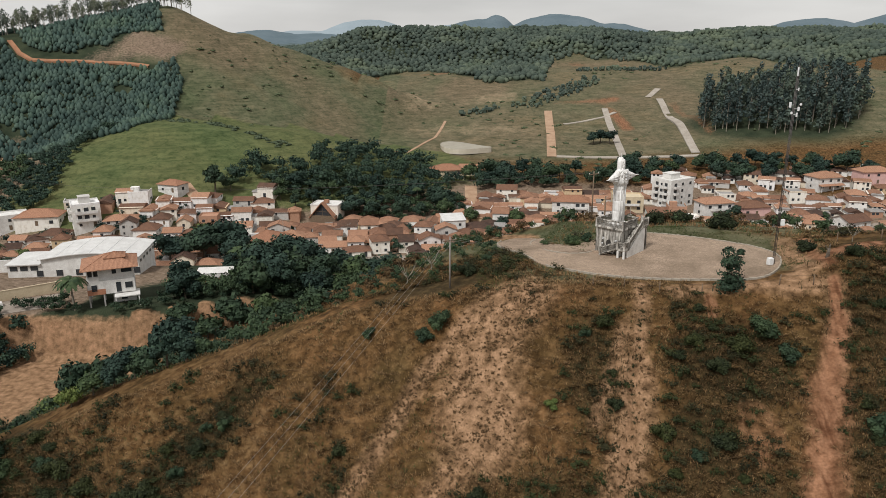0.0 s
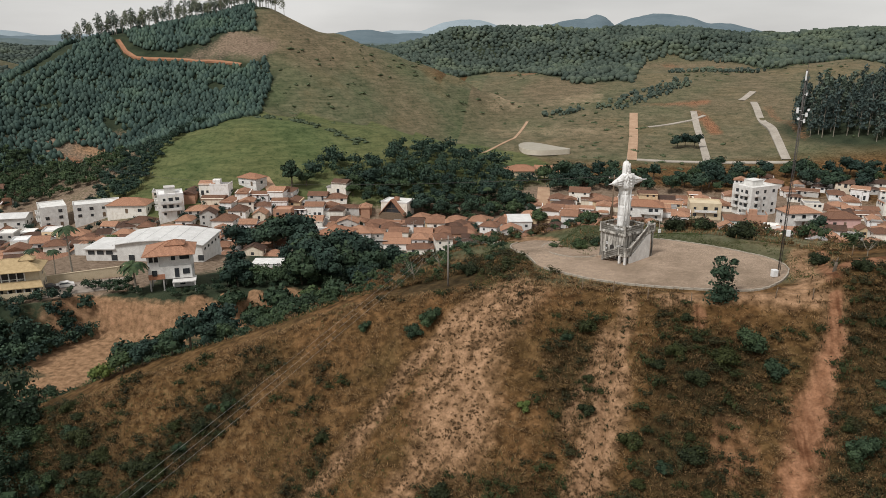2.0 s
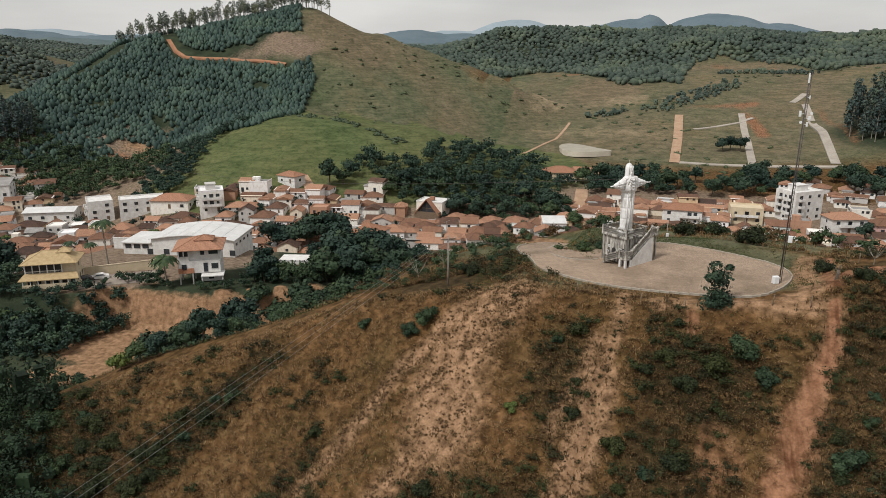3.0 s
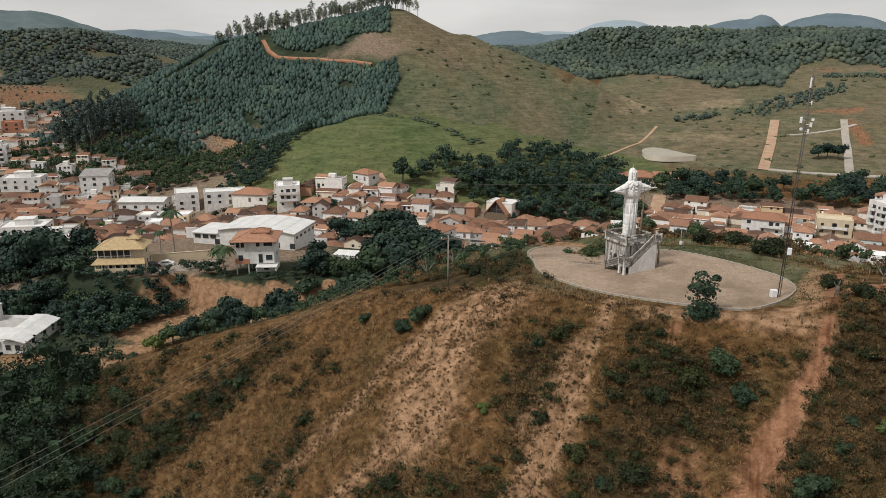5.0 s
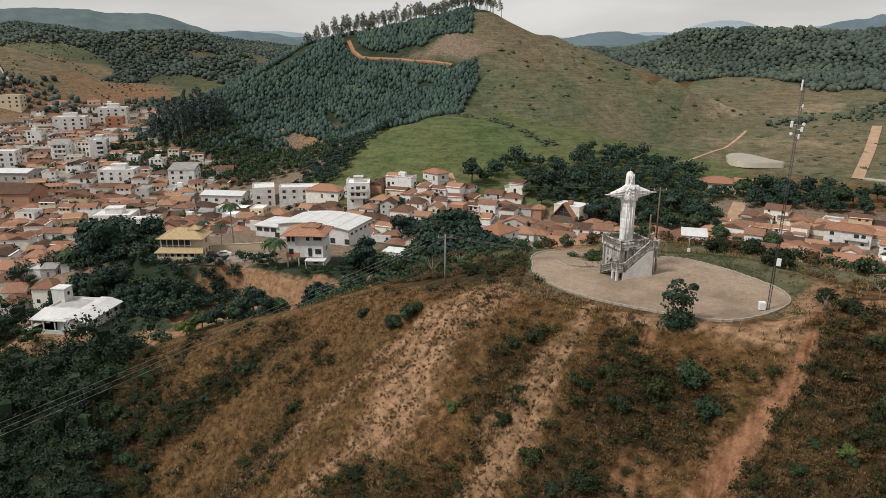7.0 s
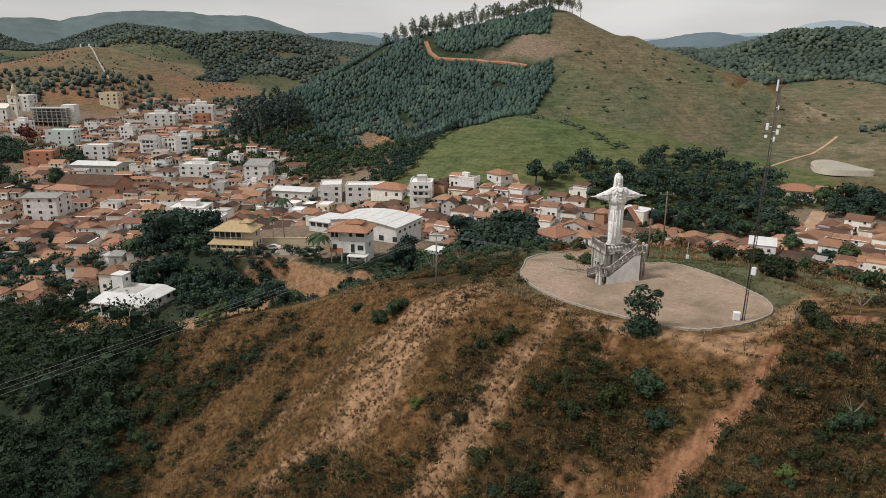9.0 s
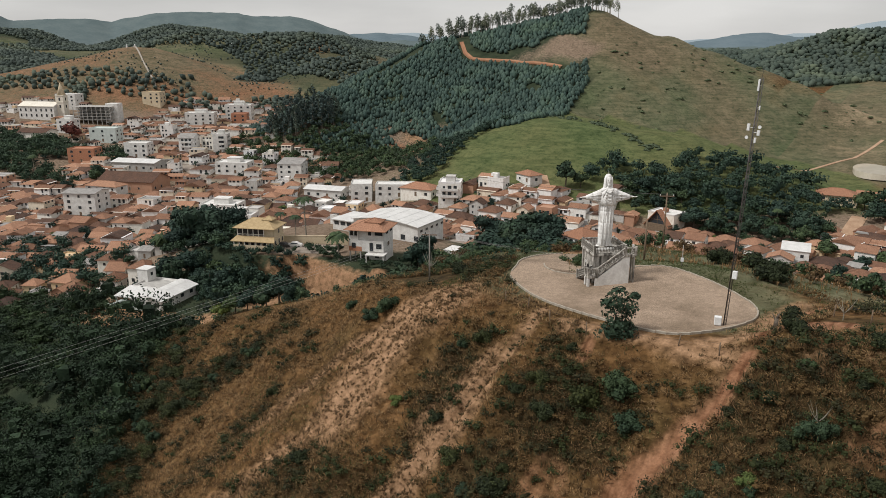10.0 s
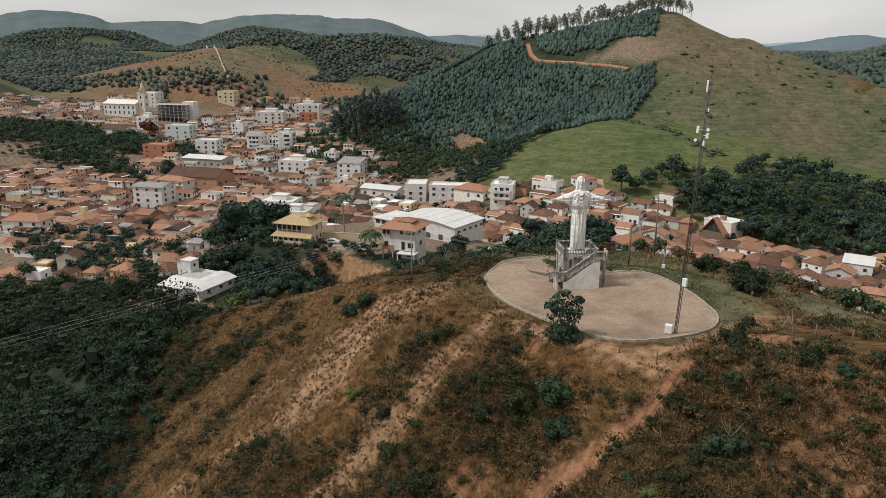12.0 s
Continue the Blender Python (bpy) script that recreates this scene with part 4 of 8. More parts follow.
box(bm, -2.6, 3.2, -3.6, 2.4, -0.35, 0.07, bevel=0.03)
part("plinth", (bm, M["setts"]), pedestal, "low worn kerb round the foot")


# ---- the statue: one plain mesh ----
def statue():
    bm = bmesh.new()

    def loft(rings, folds=0.0, n=36, ends=True):
        rows = []
        for cx, cy, cz, rx, ry, ax in rings:
            row = []
            for k in range(n):
                a = 2 * math.pi * k / n
                f = 1 + folds * (0.6 * math.sin(7 * a + cz * 0.35) + 0.4 * math.sin(12 * a + 1.0 - cz * 0.5))
                u, v = rx * f * math.cos(a), ry * f * math.sin(a)
                row.append(bm.verts.new((cx + u, cy + v, cz) if ax == "z" else (cx, cy + u, cz + v)))
            rows.append(row)
        for r0, r1 in zip(rows[:-1], rows[1:]):
            for k in range(n):
                bm.faces.new((r0[k], r0[(k + 1) % n], r1[(k + 1) % n], r1[k])).smooth = True
        if ends:
            bm.faces.new(rows[-1])
            bm.faces.new(rows[0][::-1])
    # round base and the long robe, narrower at the foot, with joints where it was cast
    loft([(0, 0, 0, 1.02, 0.95, "z"), (0, 0, 0.28, 1.02, 0.95, "z"), (0, 0, 0.32, 0.92, 0.86, "z"), (0, 0, 0.42, 0.9, 0.84, "z")])
    robe = []
    for k, z in enumerate(np.linspace(0.42, 4.7, 16)):
        t = (z - 0.42) / 4.28
        robe.append((0, 0, z, 0.72 + 0.12 * t + (0.08 if k == 0 else 0), 0.62 + 0.06 * t + (0.06 if k == 0 else 0), "z"))
        if k in (4, 8, 12):
            robe.append((0, 0, z + 0.03, 0.70 + 0.12 * t, 0.60 + 0.06 * t, "z"))
            robe.append((0, 0, z + 0.06, 0.72 + 0.12 * t, 0.62 + 0.06 * t, "z"))
    loft(robe + [(0, 0, z, rx, ry, "z") for z, rx, ry in ((5.15, 0.93, 0.64), (5.55, 0.97, 0.58), (5.85, 0.86, 0.50), (6.05, 0.52, 0.40), (6.25, 0.30, 0.28))], 0.06, 44)
    # long folds down the front and the back
    for x, y, z0, z1 in ((-0.45, -0.5, 0.5, 4.4), (-0.12, -0.62, 0.5, 3.9), (0.2, -0.6, 0.5, 4.5), (0.5, -0.46, 0.6, 4.2), (-0.3, 0.56, 0.5, 4.6), (0.25, 0.58, 0.5, 4.4)):
        tube(bm, (x * 0.95, y * 1.02, z0), (x * 1.08, y * 1.06, z1), 0.10, 0.05, 8)
    # mantle over the breast with its hem, and the cloth that hangs in folds from shoulder to shoulder
    loft([(0, -0.06, z, rx, ry, "z") for z, rx, ry in ((4.42, 0.80, 0.62), (4.5, 1.0, 0.76), (4.9, 1.02, 0.74), (5.4, 1.02, 0.68), (5.75, 0.92, 0.54), (6.0, 0.52, 0.42))], 0.06)
    for drop, reach, r in ((0.35, 0.42, 0.10), (0.7, 0.58, 0.11), (1.05, 0.72, 0.11), (1.35, 0.84, 0.09)):
        pts = [Vector((reach * math.sin(a), -0.30 - 0.44 * math.cos(a), 6.0 - drop * math.cos(a) ** 2)) for a in np.linspace(-1.45, 1.45, 9)]
        for p, q in zip(pts[:-1], pts[1:]):
            tube(bm, p, q, r, r, 6)
    # hair to the shoulders, face with brow, nose and beard
    loft([(0, 0.10, z, rx, ry, "z") for z, rx, ry in ((5.75, 0.40, 0.26), (6.05, 0.50, 0.34), (6.45, 0.46, 0.36), (6.85, 0.43, 0.38), (7.12, 0.36, 0.36), (7.3, 0.2, 0.22), (7.36, 0.04, 0.05))], 0.06, 30)
    for sx in (-1, 1):
        loft([(sx * 0.33, -0.14, z, rx, ry, "z") for z, rx, ry in ((5.8, 0.10, 0.12), (6.1, 0.16, 0.18), (6.6, 0.13, 0.17), (6.95, 0.10, 0.14), (7.1, 0.04, 0.06))], 0.05, 12)
    loft([(0, -0.20, z, rx, ry, "z") for z, rx, ry in ((6.30, 0.10, 0.16), (6.45, 0.20, 0.24), (6.65, 0.245, 0.25), (6.85, 0.25, 0.24), (7.02, 0.21, 0.20), (7.12, 0.08, 0.08))], 0.0, 20)
    loft([(0, -0.33, z, rx, ry, "z") for z, rx, ry in ((6.12, 0.05, 0.05), (6.22, 0.13, 0.12), (6.4, 0.19, 0.16), (6.5, 0.12, 0.12))], 0.08, 14)
    tube(bm, (0, -0.44, 6.86), (0, -0.50, 6.62), 0.03, 0.06, 6)
    tube(bm, (-0.2, -0.40, 6.88), (0.2, -0.40, 6.88), 0.045, 0.045, 6)
    tube(bm, (0, 0.08, 7.33), (0, 0.08, 7.7), 0.02, 0.012, 5)
    for s in (-1, 1):
        # wide sleeve that hangs towards the body, forearm and open palm
        arm = [(0.45, -0.02, 5.30, 0.44, 0.72), (0.9, -0.05, 5.26, 0.40, 0.62), (1.3, -0.09, 5.24, 0.34, 0.50), (1.75, -0.14, 5.22, 0.28, 0.37), (2.1, -0.18, 5.20, 0.23, 0.27), (2.36, -0.22, 5.19, 0.18, 0.20), (2.40, -0.22, 5.20, 0.10, 0.10), (2.62, -0.26, 5.20, 0.09, 0.085), (2.72, -0.28, 5.20, 0.13, 0.06), (2.92, -0.32, 5.20, 0.13, 0.045)]
        loft([(s * x, y, z, ry, rz, "x") for x, y, z, ry, rz in arm], 0.08, 22)
        for k in range(4):
            tube(bm, (s * 2.9, -0.41 + 0.06 * k, 5.20), (s * (3.12 - 0.03 * abs(k - 1)), -0.44 + 0.06 * k, 5.22), 0.03, 0.02, 5)
        tube(bm, (s * 2.7, -0.38, 5.21), (s * 2.86, -0.5, 5.26), 0.03, 0.02, 5)
        for x0, x1, dz in ((0.7, 1.7, -0.32), (0.8, 2.0, -0.12), (0.7, 1.9, 0.15)):
            tube(bm, (s * x0, -0.44, 5.27 + dz * 1.3), (s * x1, -0.40, 5.22 + dz * 0.7), 0.07, 0.04, 6)
    bmesh.ops.recalc_face_normals(bm, faces=bm.faces[:])
    me = bpy.data.meshes.new("statue")
    bm.to_mesh(me)
    bm.free()
    me.materials.append(M["statue"])
    return tagged(new("statue", me), "tall white stained stone statue with outstretched arms", "statue")


statue_ob = statue()
statue_ob.matrix_basis = pose(21.1, 85.6, BASE + 0.93 * DECK, 0, 0, 41) @ Matrix.Diagonal((1.0, 1.0, 1.12, 1.0))


# ---- radio mast, poles and wires on the hill ----
def mast():
    x, y = 36.55, 77.2
    z = plaza_z(x) + 0.1
    H = 21.3
    ob = thing("radio_mast", pose(x, y, z, -2.4, 1.4, 0), "slim rusty lattice radio mast with white aerials beside the pavement", "mast")
    r = 0.13
    feet = [(r * math.cos(a), r * math.sin(a)) for a in (0.0, 2.094, 4.189)]
    for fx, fy in feet:
        bm = bmesh.new()
        tube(bm, (fx, fy, -0.3), (fx, fy, H), 0.03, sides=6)
        part("leg", (bm, M["steel"]), ob)
    n = 30
    for k in range(n):
        bm = bmesh.new()
        z0, z1 = H * k / n, H * (k + 1) / n
        for i in range(3):
            a, b = feet[i], feet[(i + 1) % 3]
            tube(bm, (*a, z0), (*b, z1), 0.012, sides=4, cap=False)
            tube(bm, (*a, z1), (*b, z1), 0.012, sides=4, cap=False)
        part("bracing", (bm, M["steel"]), ob)
    for zz, dx, dy, w, d, h in ((20.7, -0.12, -0.2, 0.28, 0.16, 1.3), (18.9, 0.2, -0.15, 0.2, 0.14, 0.5), (17.3, -0.45, -0.1, 0.42, 0.3, 0.8), (16.9, 0.42, -0.2, 0.42, 0.3, 0.6), (16.3, 0.25, -0.3, 0.3, 0.25, 0.6)):
        bm = bmesh.new()
        box(bm, dx - w * 0.27, dx + w * 0.27, dy - d * 0.27, dy + d * 0.27, zz - h * 0.36, zz + h * 0.36, bevel=0.025)
        tube(bm, (dx, dy, zz), (0, 0, zz), 0.025, sides=5)
        part("aerial", (bm, M["dish"]), ob, "white aerial box")
    for zz, dx, dy in ((16.5, -0.4, -0.35), (17.4, 0.5, -0.3)):
        bm = bmesh.new()
        tube(bm, (dx, dy, zz), (dx, dy - 0.12, zz), 0.05, 0.14, 14)
        part("dish", (bm, M["dish"]), ob, "small white dish")
    bm = bmesh.new()
    box(bm, 0.12, 0.52, -0.42, -0.15, 4.4, 5.1, bevel=0.03)
    part("meter_box", (bm, M["dish"]), ob, "white box on the mast")
    bm = bmesh.new()
    tube(bm, (0, 0, H), (0.05, 0, H + 1.0), 0.02, 0.01, 5)
    part("lightning_rod", (bm, M["steel"]), ob)
    cab = thing("equipment_cabinet", pose(x - 0.5, y - 0.28, z, 0, 0, 20), "white steel equipment cabinet at the foot of the mast", "cabinet")
    bm = bmesh.new()
    box(bm, -0.3, 0.3, -0.24, 0.24, 0.02, 0.8, bevel=0.03)
    part("body", (bm, M["dish"]), cab)
    bm = bmesh.new()
    box(bm, -0.26, 0.26, -0.265, -0.242, 0.08, 0.74, bevel=0.01)
    part("door", (bm, M["dish"]), cab)


def pole(x, y, h, lean=0.0, cross=True, mat="pole", lamp=False, r=0.11, label="tall grey power pole on the hillside"):
    z = gz(x, y)
    ob = thing("power_pole", pose(x, y, z, 0, lean, 30), label, "pole", "power poles")
    bm = bmesh.new()
    tube(bm, (0, 0, -0.6), (0, 0, h), r, r * 0.68, 10)
    part("shaft", (bm, M[mat]), ob)
    if cross:
        bm = bmesh.new()
        box(bm, -0.9, 0.9, -0.06, 0.06, h - 0.5, h - 0.38)
        part("crossarm", (bm, M["wood"]), ob)
        for dx in (-0.8, 0.0, 0.8):
            bm = bmesh.new()
            tube(bm, (dx, 0, h - 0.38), (dx, 0, h - 0.2), 0.05, 0.03, 8)
            part("insulator", (bm, M["dish"]), ob)
    if lamp:
        bm = bmesh.new()
        tube(bm, (0, 0, h - 0.3), (0.9, 0, h + 0.15), 0.03, sides=6)
        box(bm, 0.8, 1.3, -0.1, 0.1, h + 0.1, h + 0.2)
        part("lamp_arm", (bm, M["pole"]), ob)
    return Vector((x, y, z + h))


def wire(name, a, b, sag, r=0.02, label="slack power line between poles", mat="wire"):
    a, b = Vector(a), Vector(b)
    n = 24
    pts = [a.lerp(b, k / n) - Vector((0, 0, 4 * sag * (k / n) * (1 - k / n))) for k in range(n + 1)]
    side = (b - a).cross(Vector((0, 0, 1))).normalized() * r
    verts = [p + off for p in pts for off in (side, Vector((0, 0, r)), -side, Vector((0, 0, -r)))]
    faces = [(4 * k + i, 4 * k + (i + 1) % 4, 4 * k + 4 + (i + 1) % 4, 4 * k + 4 + i) for k in range(n) for i in range(4)]
    return tagged(new(name, mesh_of(name, [tuple(v) for v in verts], faces, M[mat])), label, "wire", "power lines")


mast()


# ---- houses ----
WINDOWS = {}


def window_mesh(w, h, kind="plain"):
    """A framed window or door that sits proud of the wall; the wall is its x, z plane and it looks to -y."""
    key = (w, h, kind)
    if key not in WINDOWS:
        bm = bmesh.new()
        t = 0.08
        fs = box(bm, -w / 2 - t, w / 2 + t, -0.07, 0.03, -t, h + t)
        pane = fs[2]
        bmesh.ops.inset_region(bm, faces=[pane], thickness=t, use_even_offset=True)
        bmesh.ops.translate(bm, vec=(0, 0.05, 0), verts=pane.verts[:])
        pane.material_index = 1
        me = bpy.data.meshes.new("window")
        bm.to_mesh(me)
        bm.free()
        for m in (M["white"], M["wood"] if kind == "door" else M["glass"]):
            me.materials.append(m)
        WINDOWS[key] = me
    return WINDOWS[key]


SIDES = {"front": (0, lambda u, w, d: (u, -d / 2)), "right": (90, lambda u, w, d: (w / 2, u)), "back": (180, lambda u, w, d: (u, d / 2)), "left": (-90, lambda u, w, d: (-w / 2, u))}


def set_window(ob, side, u, z, w, d, ww, wh, kind="plain", name="window"):
    turn, at_ = SIDES[side]
    x, y = at_(u, w, d)
    return part(name, window_mesh(ww, wh, kind), ob, at=pose(x, y, z, 0, 0, turn))


def hip_roof(w, d, z, pitch=0.42, over=0.55, ridge_f=1.0, gable=False, thick=0.14):
    """A tiled roof with a thickness; its ridge runs along x."""
    W, D = w / 2 + over, d / 2 + over
    h = D * pitch
    r = W if gable else max(W - D * ridge_f, 0.15)
    bm = bmesh.new()
    lo = z - over * pitch
    for dz, flip in ((thick, False), (0.0, True)):
        v = [bm.verts.new(p) for p in ((-W, -D, lo + dz), (W, -D, lo + dz), (W, D, lo + dz), (-W, D, lo + dz), (-r, 0, lo + h + dz), (r, 0, lo + h + dz))]
        fs = [(0, 1, 5, 4), (2, 3, 4, 5)] + ([] if gable else [(1, 2, 5), (3, 0, 4)])
        for f in fs:
            bm.faces.new([v[i] for i in (f[::-1] if flip else f)])
        if not flip:
            up = v
    for a, b in ((0, 1), (1, 2), (2, 3), (3, 0)) if not gable else ((0, 1), (2, 3)):
        bm.faces.new((v[a], v[b], up[b], up[a]))
    if gable:
        for a, b in ((1, 5), (5, 2), (3, 4), (4, 0)):
            bm.faces.new((v[a], v[b], up[b], up[a]))
    for p, q in (((-r, 0), (r, 0)),):
        tube(bm, (p[0], p[1], lo + h + thick), (q[0], q[1], lo + h + thick), 0.13, sides=6)
    if not gable:
        for sx in (-1, 1):
            for sy in (-1, 1):
                tube(bm, (sx * W, sy * D, lo + thick), (sx * r, 0, lo + h + thick), 0.1, sides=5)
    return bm, h + lo


def gable_fill(bm, w, d, z, pitch):
    h = d / 2 * pitch
    for sx in (-1, 1):
        x0, x1 = sx * w / 2, sx * (w / 2 - 0.2)
        a = [bm.verts.new((x, y, zz)) for x in (x0, x1) for y, zz in ((-d / 2, z - 0.02), (d / 2, z - 0.02), (0, z + h))]
        for f in ((0, 1, 2), (5, 4, 3), (0, 2, 5, 3), (1, 4, 5, 2)):
            bm.faces.new([a[i] for i in (f if sx > 0 else f[::-1])])


def shell(w, d, h, foot=3.5):
    """Walls with a slight base course, sunk a little into the slope."""
    bm = bmesh.new()
    box(bm, -w / 2, w / 2, -d / 2, d / 2, -foot, h)
    box(bm, -w / 2 - 0.05, w / 2 + 0.05, -d / 2 - 0.05, d / 2 + 0.05, -foot, 0.35)
    return bm


def balcony(ob, side, u, z, w, d, bw, deep=1.2, mat="white"):
    turn, at_ = SIDES[side]
    x, y = at_(u, w, d)
    bm = bmesh.new()
    box(bm, -bw / 2, bw / 2, -deep, 0.0, -0.14, 0.0)
    box(bm, -bw / 2, bw / 2, -deep, -deep + 0.1, 0.0, 0.95)
    for s in (-1, 1):
        box(bm, s * bw / 2 - (0.1 if s > 0 else 0), s * bw / 2 + (0 if s > 0 else 0.1), -deep + 0.1, -0.01, 0.0, 0.95)
    part("balcony", (bm, M[mat]), ob, at=pose(x, y, z, 0, 0, turn))


def tank(ob, x, y, z, r=0.7):
    bm = bmesh.new()
    tube(bm, (x, y, z), (x, y, z + 1.0), r * 0.85, r, 14)
    tube(bm, (x, y, z + 1.0), (x, y, z + 1.2), r, r * 0.3, 14)
    part("water_tank", (bm, M["far_blue"]), ob, "blue-grey plastic water tank")


def flat_top(w, d, z, wall=0.7):
    bm = bmesh.new()
    box(bm, -w / 2, w / 2, -d / 2, d / 2, z, z + 0.12)
    t = 0.16
    for x0, x1, y0, y1 in ((-w / 2, w / 2, -d / 2, -d / 2 + t), (-w / 2, w / 2, d / 2 - t, d / 2), (-w / 2, -w / 2 + t, -d / 2 + t, d / 2 - t), (w / 2 - t, w / 2, -d / 2 + t, d / 2 - t)):
        box(bm, x0, x1, y0, y1, z + 0.12, z + wall)
    return bm


def house(place, label, w, d, storeys=1, roof="hip", wall="walls", roof_mat="tiles", rng_=None, name="house", group="houses of the town", veranda=False, windows=True, level=2.9, balconies=(), penthouse=False, category="house", pitch=0.42):
    """w along its x; the front looks to -y."""
    rng_ = rng_ or random.Random(int(w * 7 + d * 13 + storeys))
    ob = thing(name, place, label, category, group)
    h = storeys * level + 0.25
    bm = shell(w, d, h)
    if roof == "gable":
        gable_fill(bm, w, d, h, pitch)
    part("wall", (bm, M[wall]), ob)
    if roof in ("hip", "gable"):
        bm, top_ = hip_roof(w, d, h, pitch, gable=roof == "gable")
        part("roof", (bm, M[roof_mat]), ob)
    elif roof == "flat":
        part("parapet", (flat_top(w, d, h), [M[wall]]), ob)
    elif roof == "shed":
        bm = bmesh.new()
        v = [bm.verts.new((x, y, h + 0.1 + (y + d / 2) * 0.14 + dz)) for dz in (0, 0.1) for y in (-d / 2 - 0.3, d / 2 + 0.3) for x in (-w / 2 - 0.3, w / 2 + 0.3)]
        for f in ((0, 2, 3, 1), (4, 5, 7, 6), (0, 1, 5, 4), (2, 6, 7, 3), (0, 4, 6, 2), (1, 3, 7, 5)):
            bm.faces.new([v[i] for i in f])
        part("roof", (bm, M[roof_mat]), ob)
    if windows:
        for s in range(storeys):
            z = s * level + 1.05
            for side, span in (("front", w), ("right", d), ("left", d), ("back", w)):
                n = max(1, int(span / (4.3 if side in ("front", "right") else 6.5)))
                if side == "back" and storeys < 2:
                    continue
                for k in range(n):
                    u = (k + 0.5) / n * span - span / 2
                    if s == 0 and side == "front" and k == n // 2:
                        set_window(ob, side, u, 0.1, w, d, 0.95, 2.1, "door", "door")
                    elif rng_.random() < (0.9 if side != "back" else 0.3):
                        set_window(ob, side, u, z, w, d, *((1.3, 1.15) if rng_.random() < 0.6 else (0.9, 0.9)))
    for side, u, s, bw in balconies:
        balcony(ob, side, u, s * level + 0.05, w, d, bw)
        set_window(ob, side, u, s * level + 0.1, w, d, 1.5, 2.1, "plain", "balcony_door")
    if veranda:
        bm = bmesh.new()
        v = [bm.verts.new(p) for p in ((-w / 2 - 0.3, -d / 2 - 2.4, 2.35), (w / 2 + 0.3, -d / 2 - 2.4, 2.35), (w / 2 + 0.3, -d / 2 - 0.01, 2.85), (-w / 2 - 0.3, -d / 2 - 0.01, 2.85))]
        v2 = [bm.verts.new(p.co + Vector((0, 0, 0.12))) for p in v]
        for f in ((v[3], v[2], v[1], v[0]), (v2[0], v2[1], v2[2], v2[3]), (v[0], v[1], v2[1], v2[0]), (v[1], v[2], v2[2], v2[1]), (v[3], v[0], v2[0], v2[3])):
            bm.faces.new(f)
        part("porch_roof", (bm, M[roof_mat]), ob)
        for k in range(3):
            bm = bmesh.new()
            x = (k - 1) * (w / 2 - 0.1)
            box(bm, x - 0.1, x + 0.1, -d / 2 - 2.25, -d / 2 - 2.05, -0.6, 2.36)
            part("porch_post", (bm, M["white"]), ob)
    if penthouse:
        bm = bmesh.new()
        box(bm, -w * 0.2, w * 0.2, -d * 0.1, d * 0.35, h + 0.12, h + 2.5)
        box(bm, -w * 0.2 - 0.2, w * 0.2 + 0.2, -d * 0.1 - 0.2, d * 0.35 + 0.2, h + 2.5, h + 2.65)
        part("stair_head", (bm, M[wall]), ob)
    return ob


def at_ground(x, y, turn, up=0.0):
    return pose(x, y, gz(x, y) + up, 0, 0, turn)


TAKEN = []  # places where a building stands: x, y, reach


def claim(x, y, r):
    TAKEN.append((x, y, r))


def landmark(x, y, turn, label, w, d, storeys, up=0.0, **kw):
    if x < -300:  # the lower, smaller buildings of the far centre
        w, d, storeys = 0.76 * w, 0.76 * d, storeys - (storeys > 3)
        kw["level"] = 0.9 * kw.get("level", 2.9)
        kw["balconies"] = [(side, 0.76 * u, q, 0.76 * bw) for side, u, q, bw in kw.get("balconies", ()) if q < storeys]
    elif x < -170:
        kw["level"] = 0.92 * kw.get("level", 2.9)
    claim(x, y, math.hypot(w, d) / 2 + 0.5)
    return house(at_ground(x, y, turn, up), label, w, d, storeys, **kw)


# standing out in the eastern part
landmark(105, 328, 32, "white four-storey apartment block with balconies", 15, 11, 4, roof="flat", wall="white", name="apartment_block", category="apartment block", group="", penthouse=True,
         balconies=[("left", u, s, 2.6) for u in (-2.6, 2.6) for s in (1, 2, 3)] + [("front", -4.5, s, 2.4) for s in (1, 2, 3)])
landmark(119, 313, 12, "white two-storey house with brown tiled roof", 14, 9, 2, wall="white", balconies=[("front", 0, 1, 8)])
landmark(135, 312, 10, "pink rendered house under brown tiles", 13, 9, 1, wall="pink", level=3.6)
landmark(57, 319, -8, "white two-storey house with orange tiled roof and long balconies", 16, 9, 2, wall="white", roof_mat="tiles_new", balconies=[("front", 3, 1, 8)])
landmark(83, 322, -5, "cream flat-roofed two-storey building", 13, 10, 2, roof="flat", wall="cream", balconies=[("front", 0, 1, 9)])
landmark(93, 309, -5, "small mint green house under sheet roof", 9, 7, 1, roof="shed", wall="mint", roof_mat="tiles")
landmark(206, 346, 5, "pink two-storey house with brown roof", 15, 9, 2, wall="pink")
landmark(181, 343, 15, "white two-storey villa with porch and hipped roof", 13, 10, 2, wall="white", veranda=True)
landmark(168, 292, 20, "white gabled cottage with arched porch", 12, 9, 1, wall="white", roof="gable")
landmark(58, 287, 5, "low white house under red tiles", 13, 7, 1, wall="white", roof="gable", roof_mat="tiles_new")
landmark(79, 273, 12, "pale grey cottage under grey sheet roof", 12, 8, 1, wall="grey_render", roof="gable", roof_mat="fibre_roof")
landmark(4, 289, 10, "white house with a bright sheet roof", 9, 8, 2, roof="shed", wall="white", roof_mat="sheet_roof")
landmark(2, 377, 10, "orange tiled farmhouse by the meadow", 16, 11, 1, wall="cream", roof_mat="tiles_new")
landmark(19, 384, -8, "long cream house with tiled roof by the meadow", 20, 9, 1, wall="cream", roof_mat="tiles_new", roof="gable")
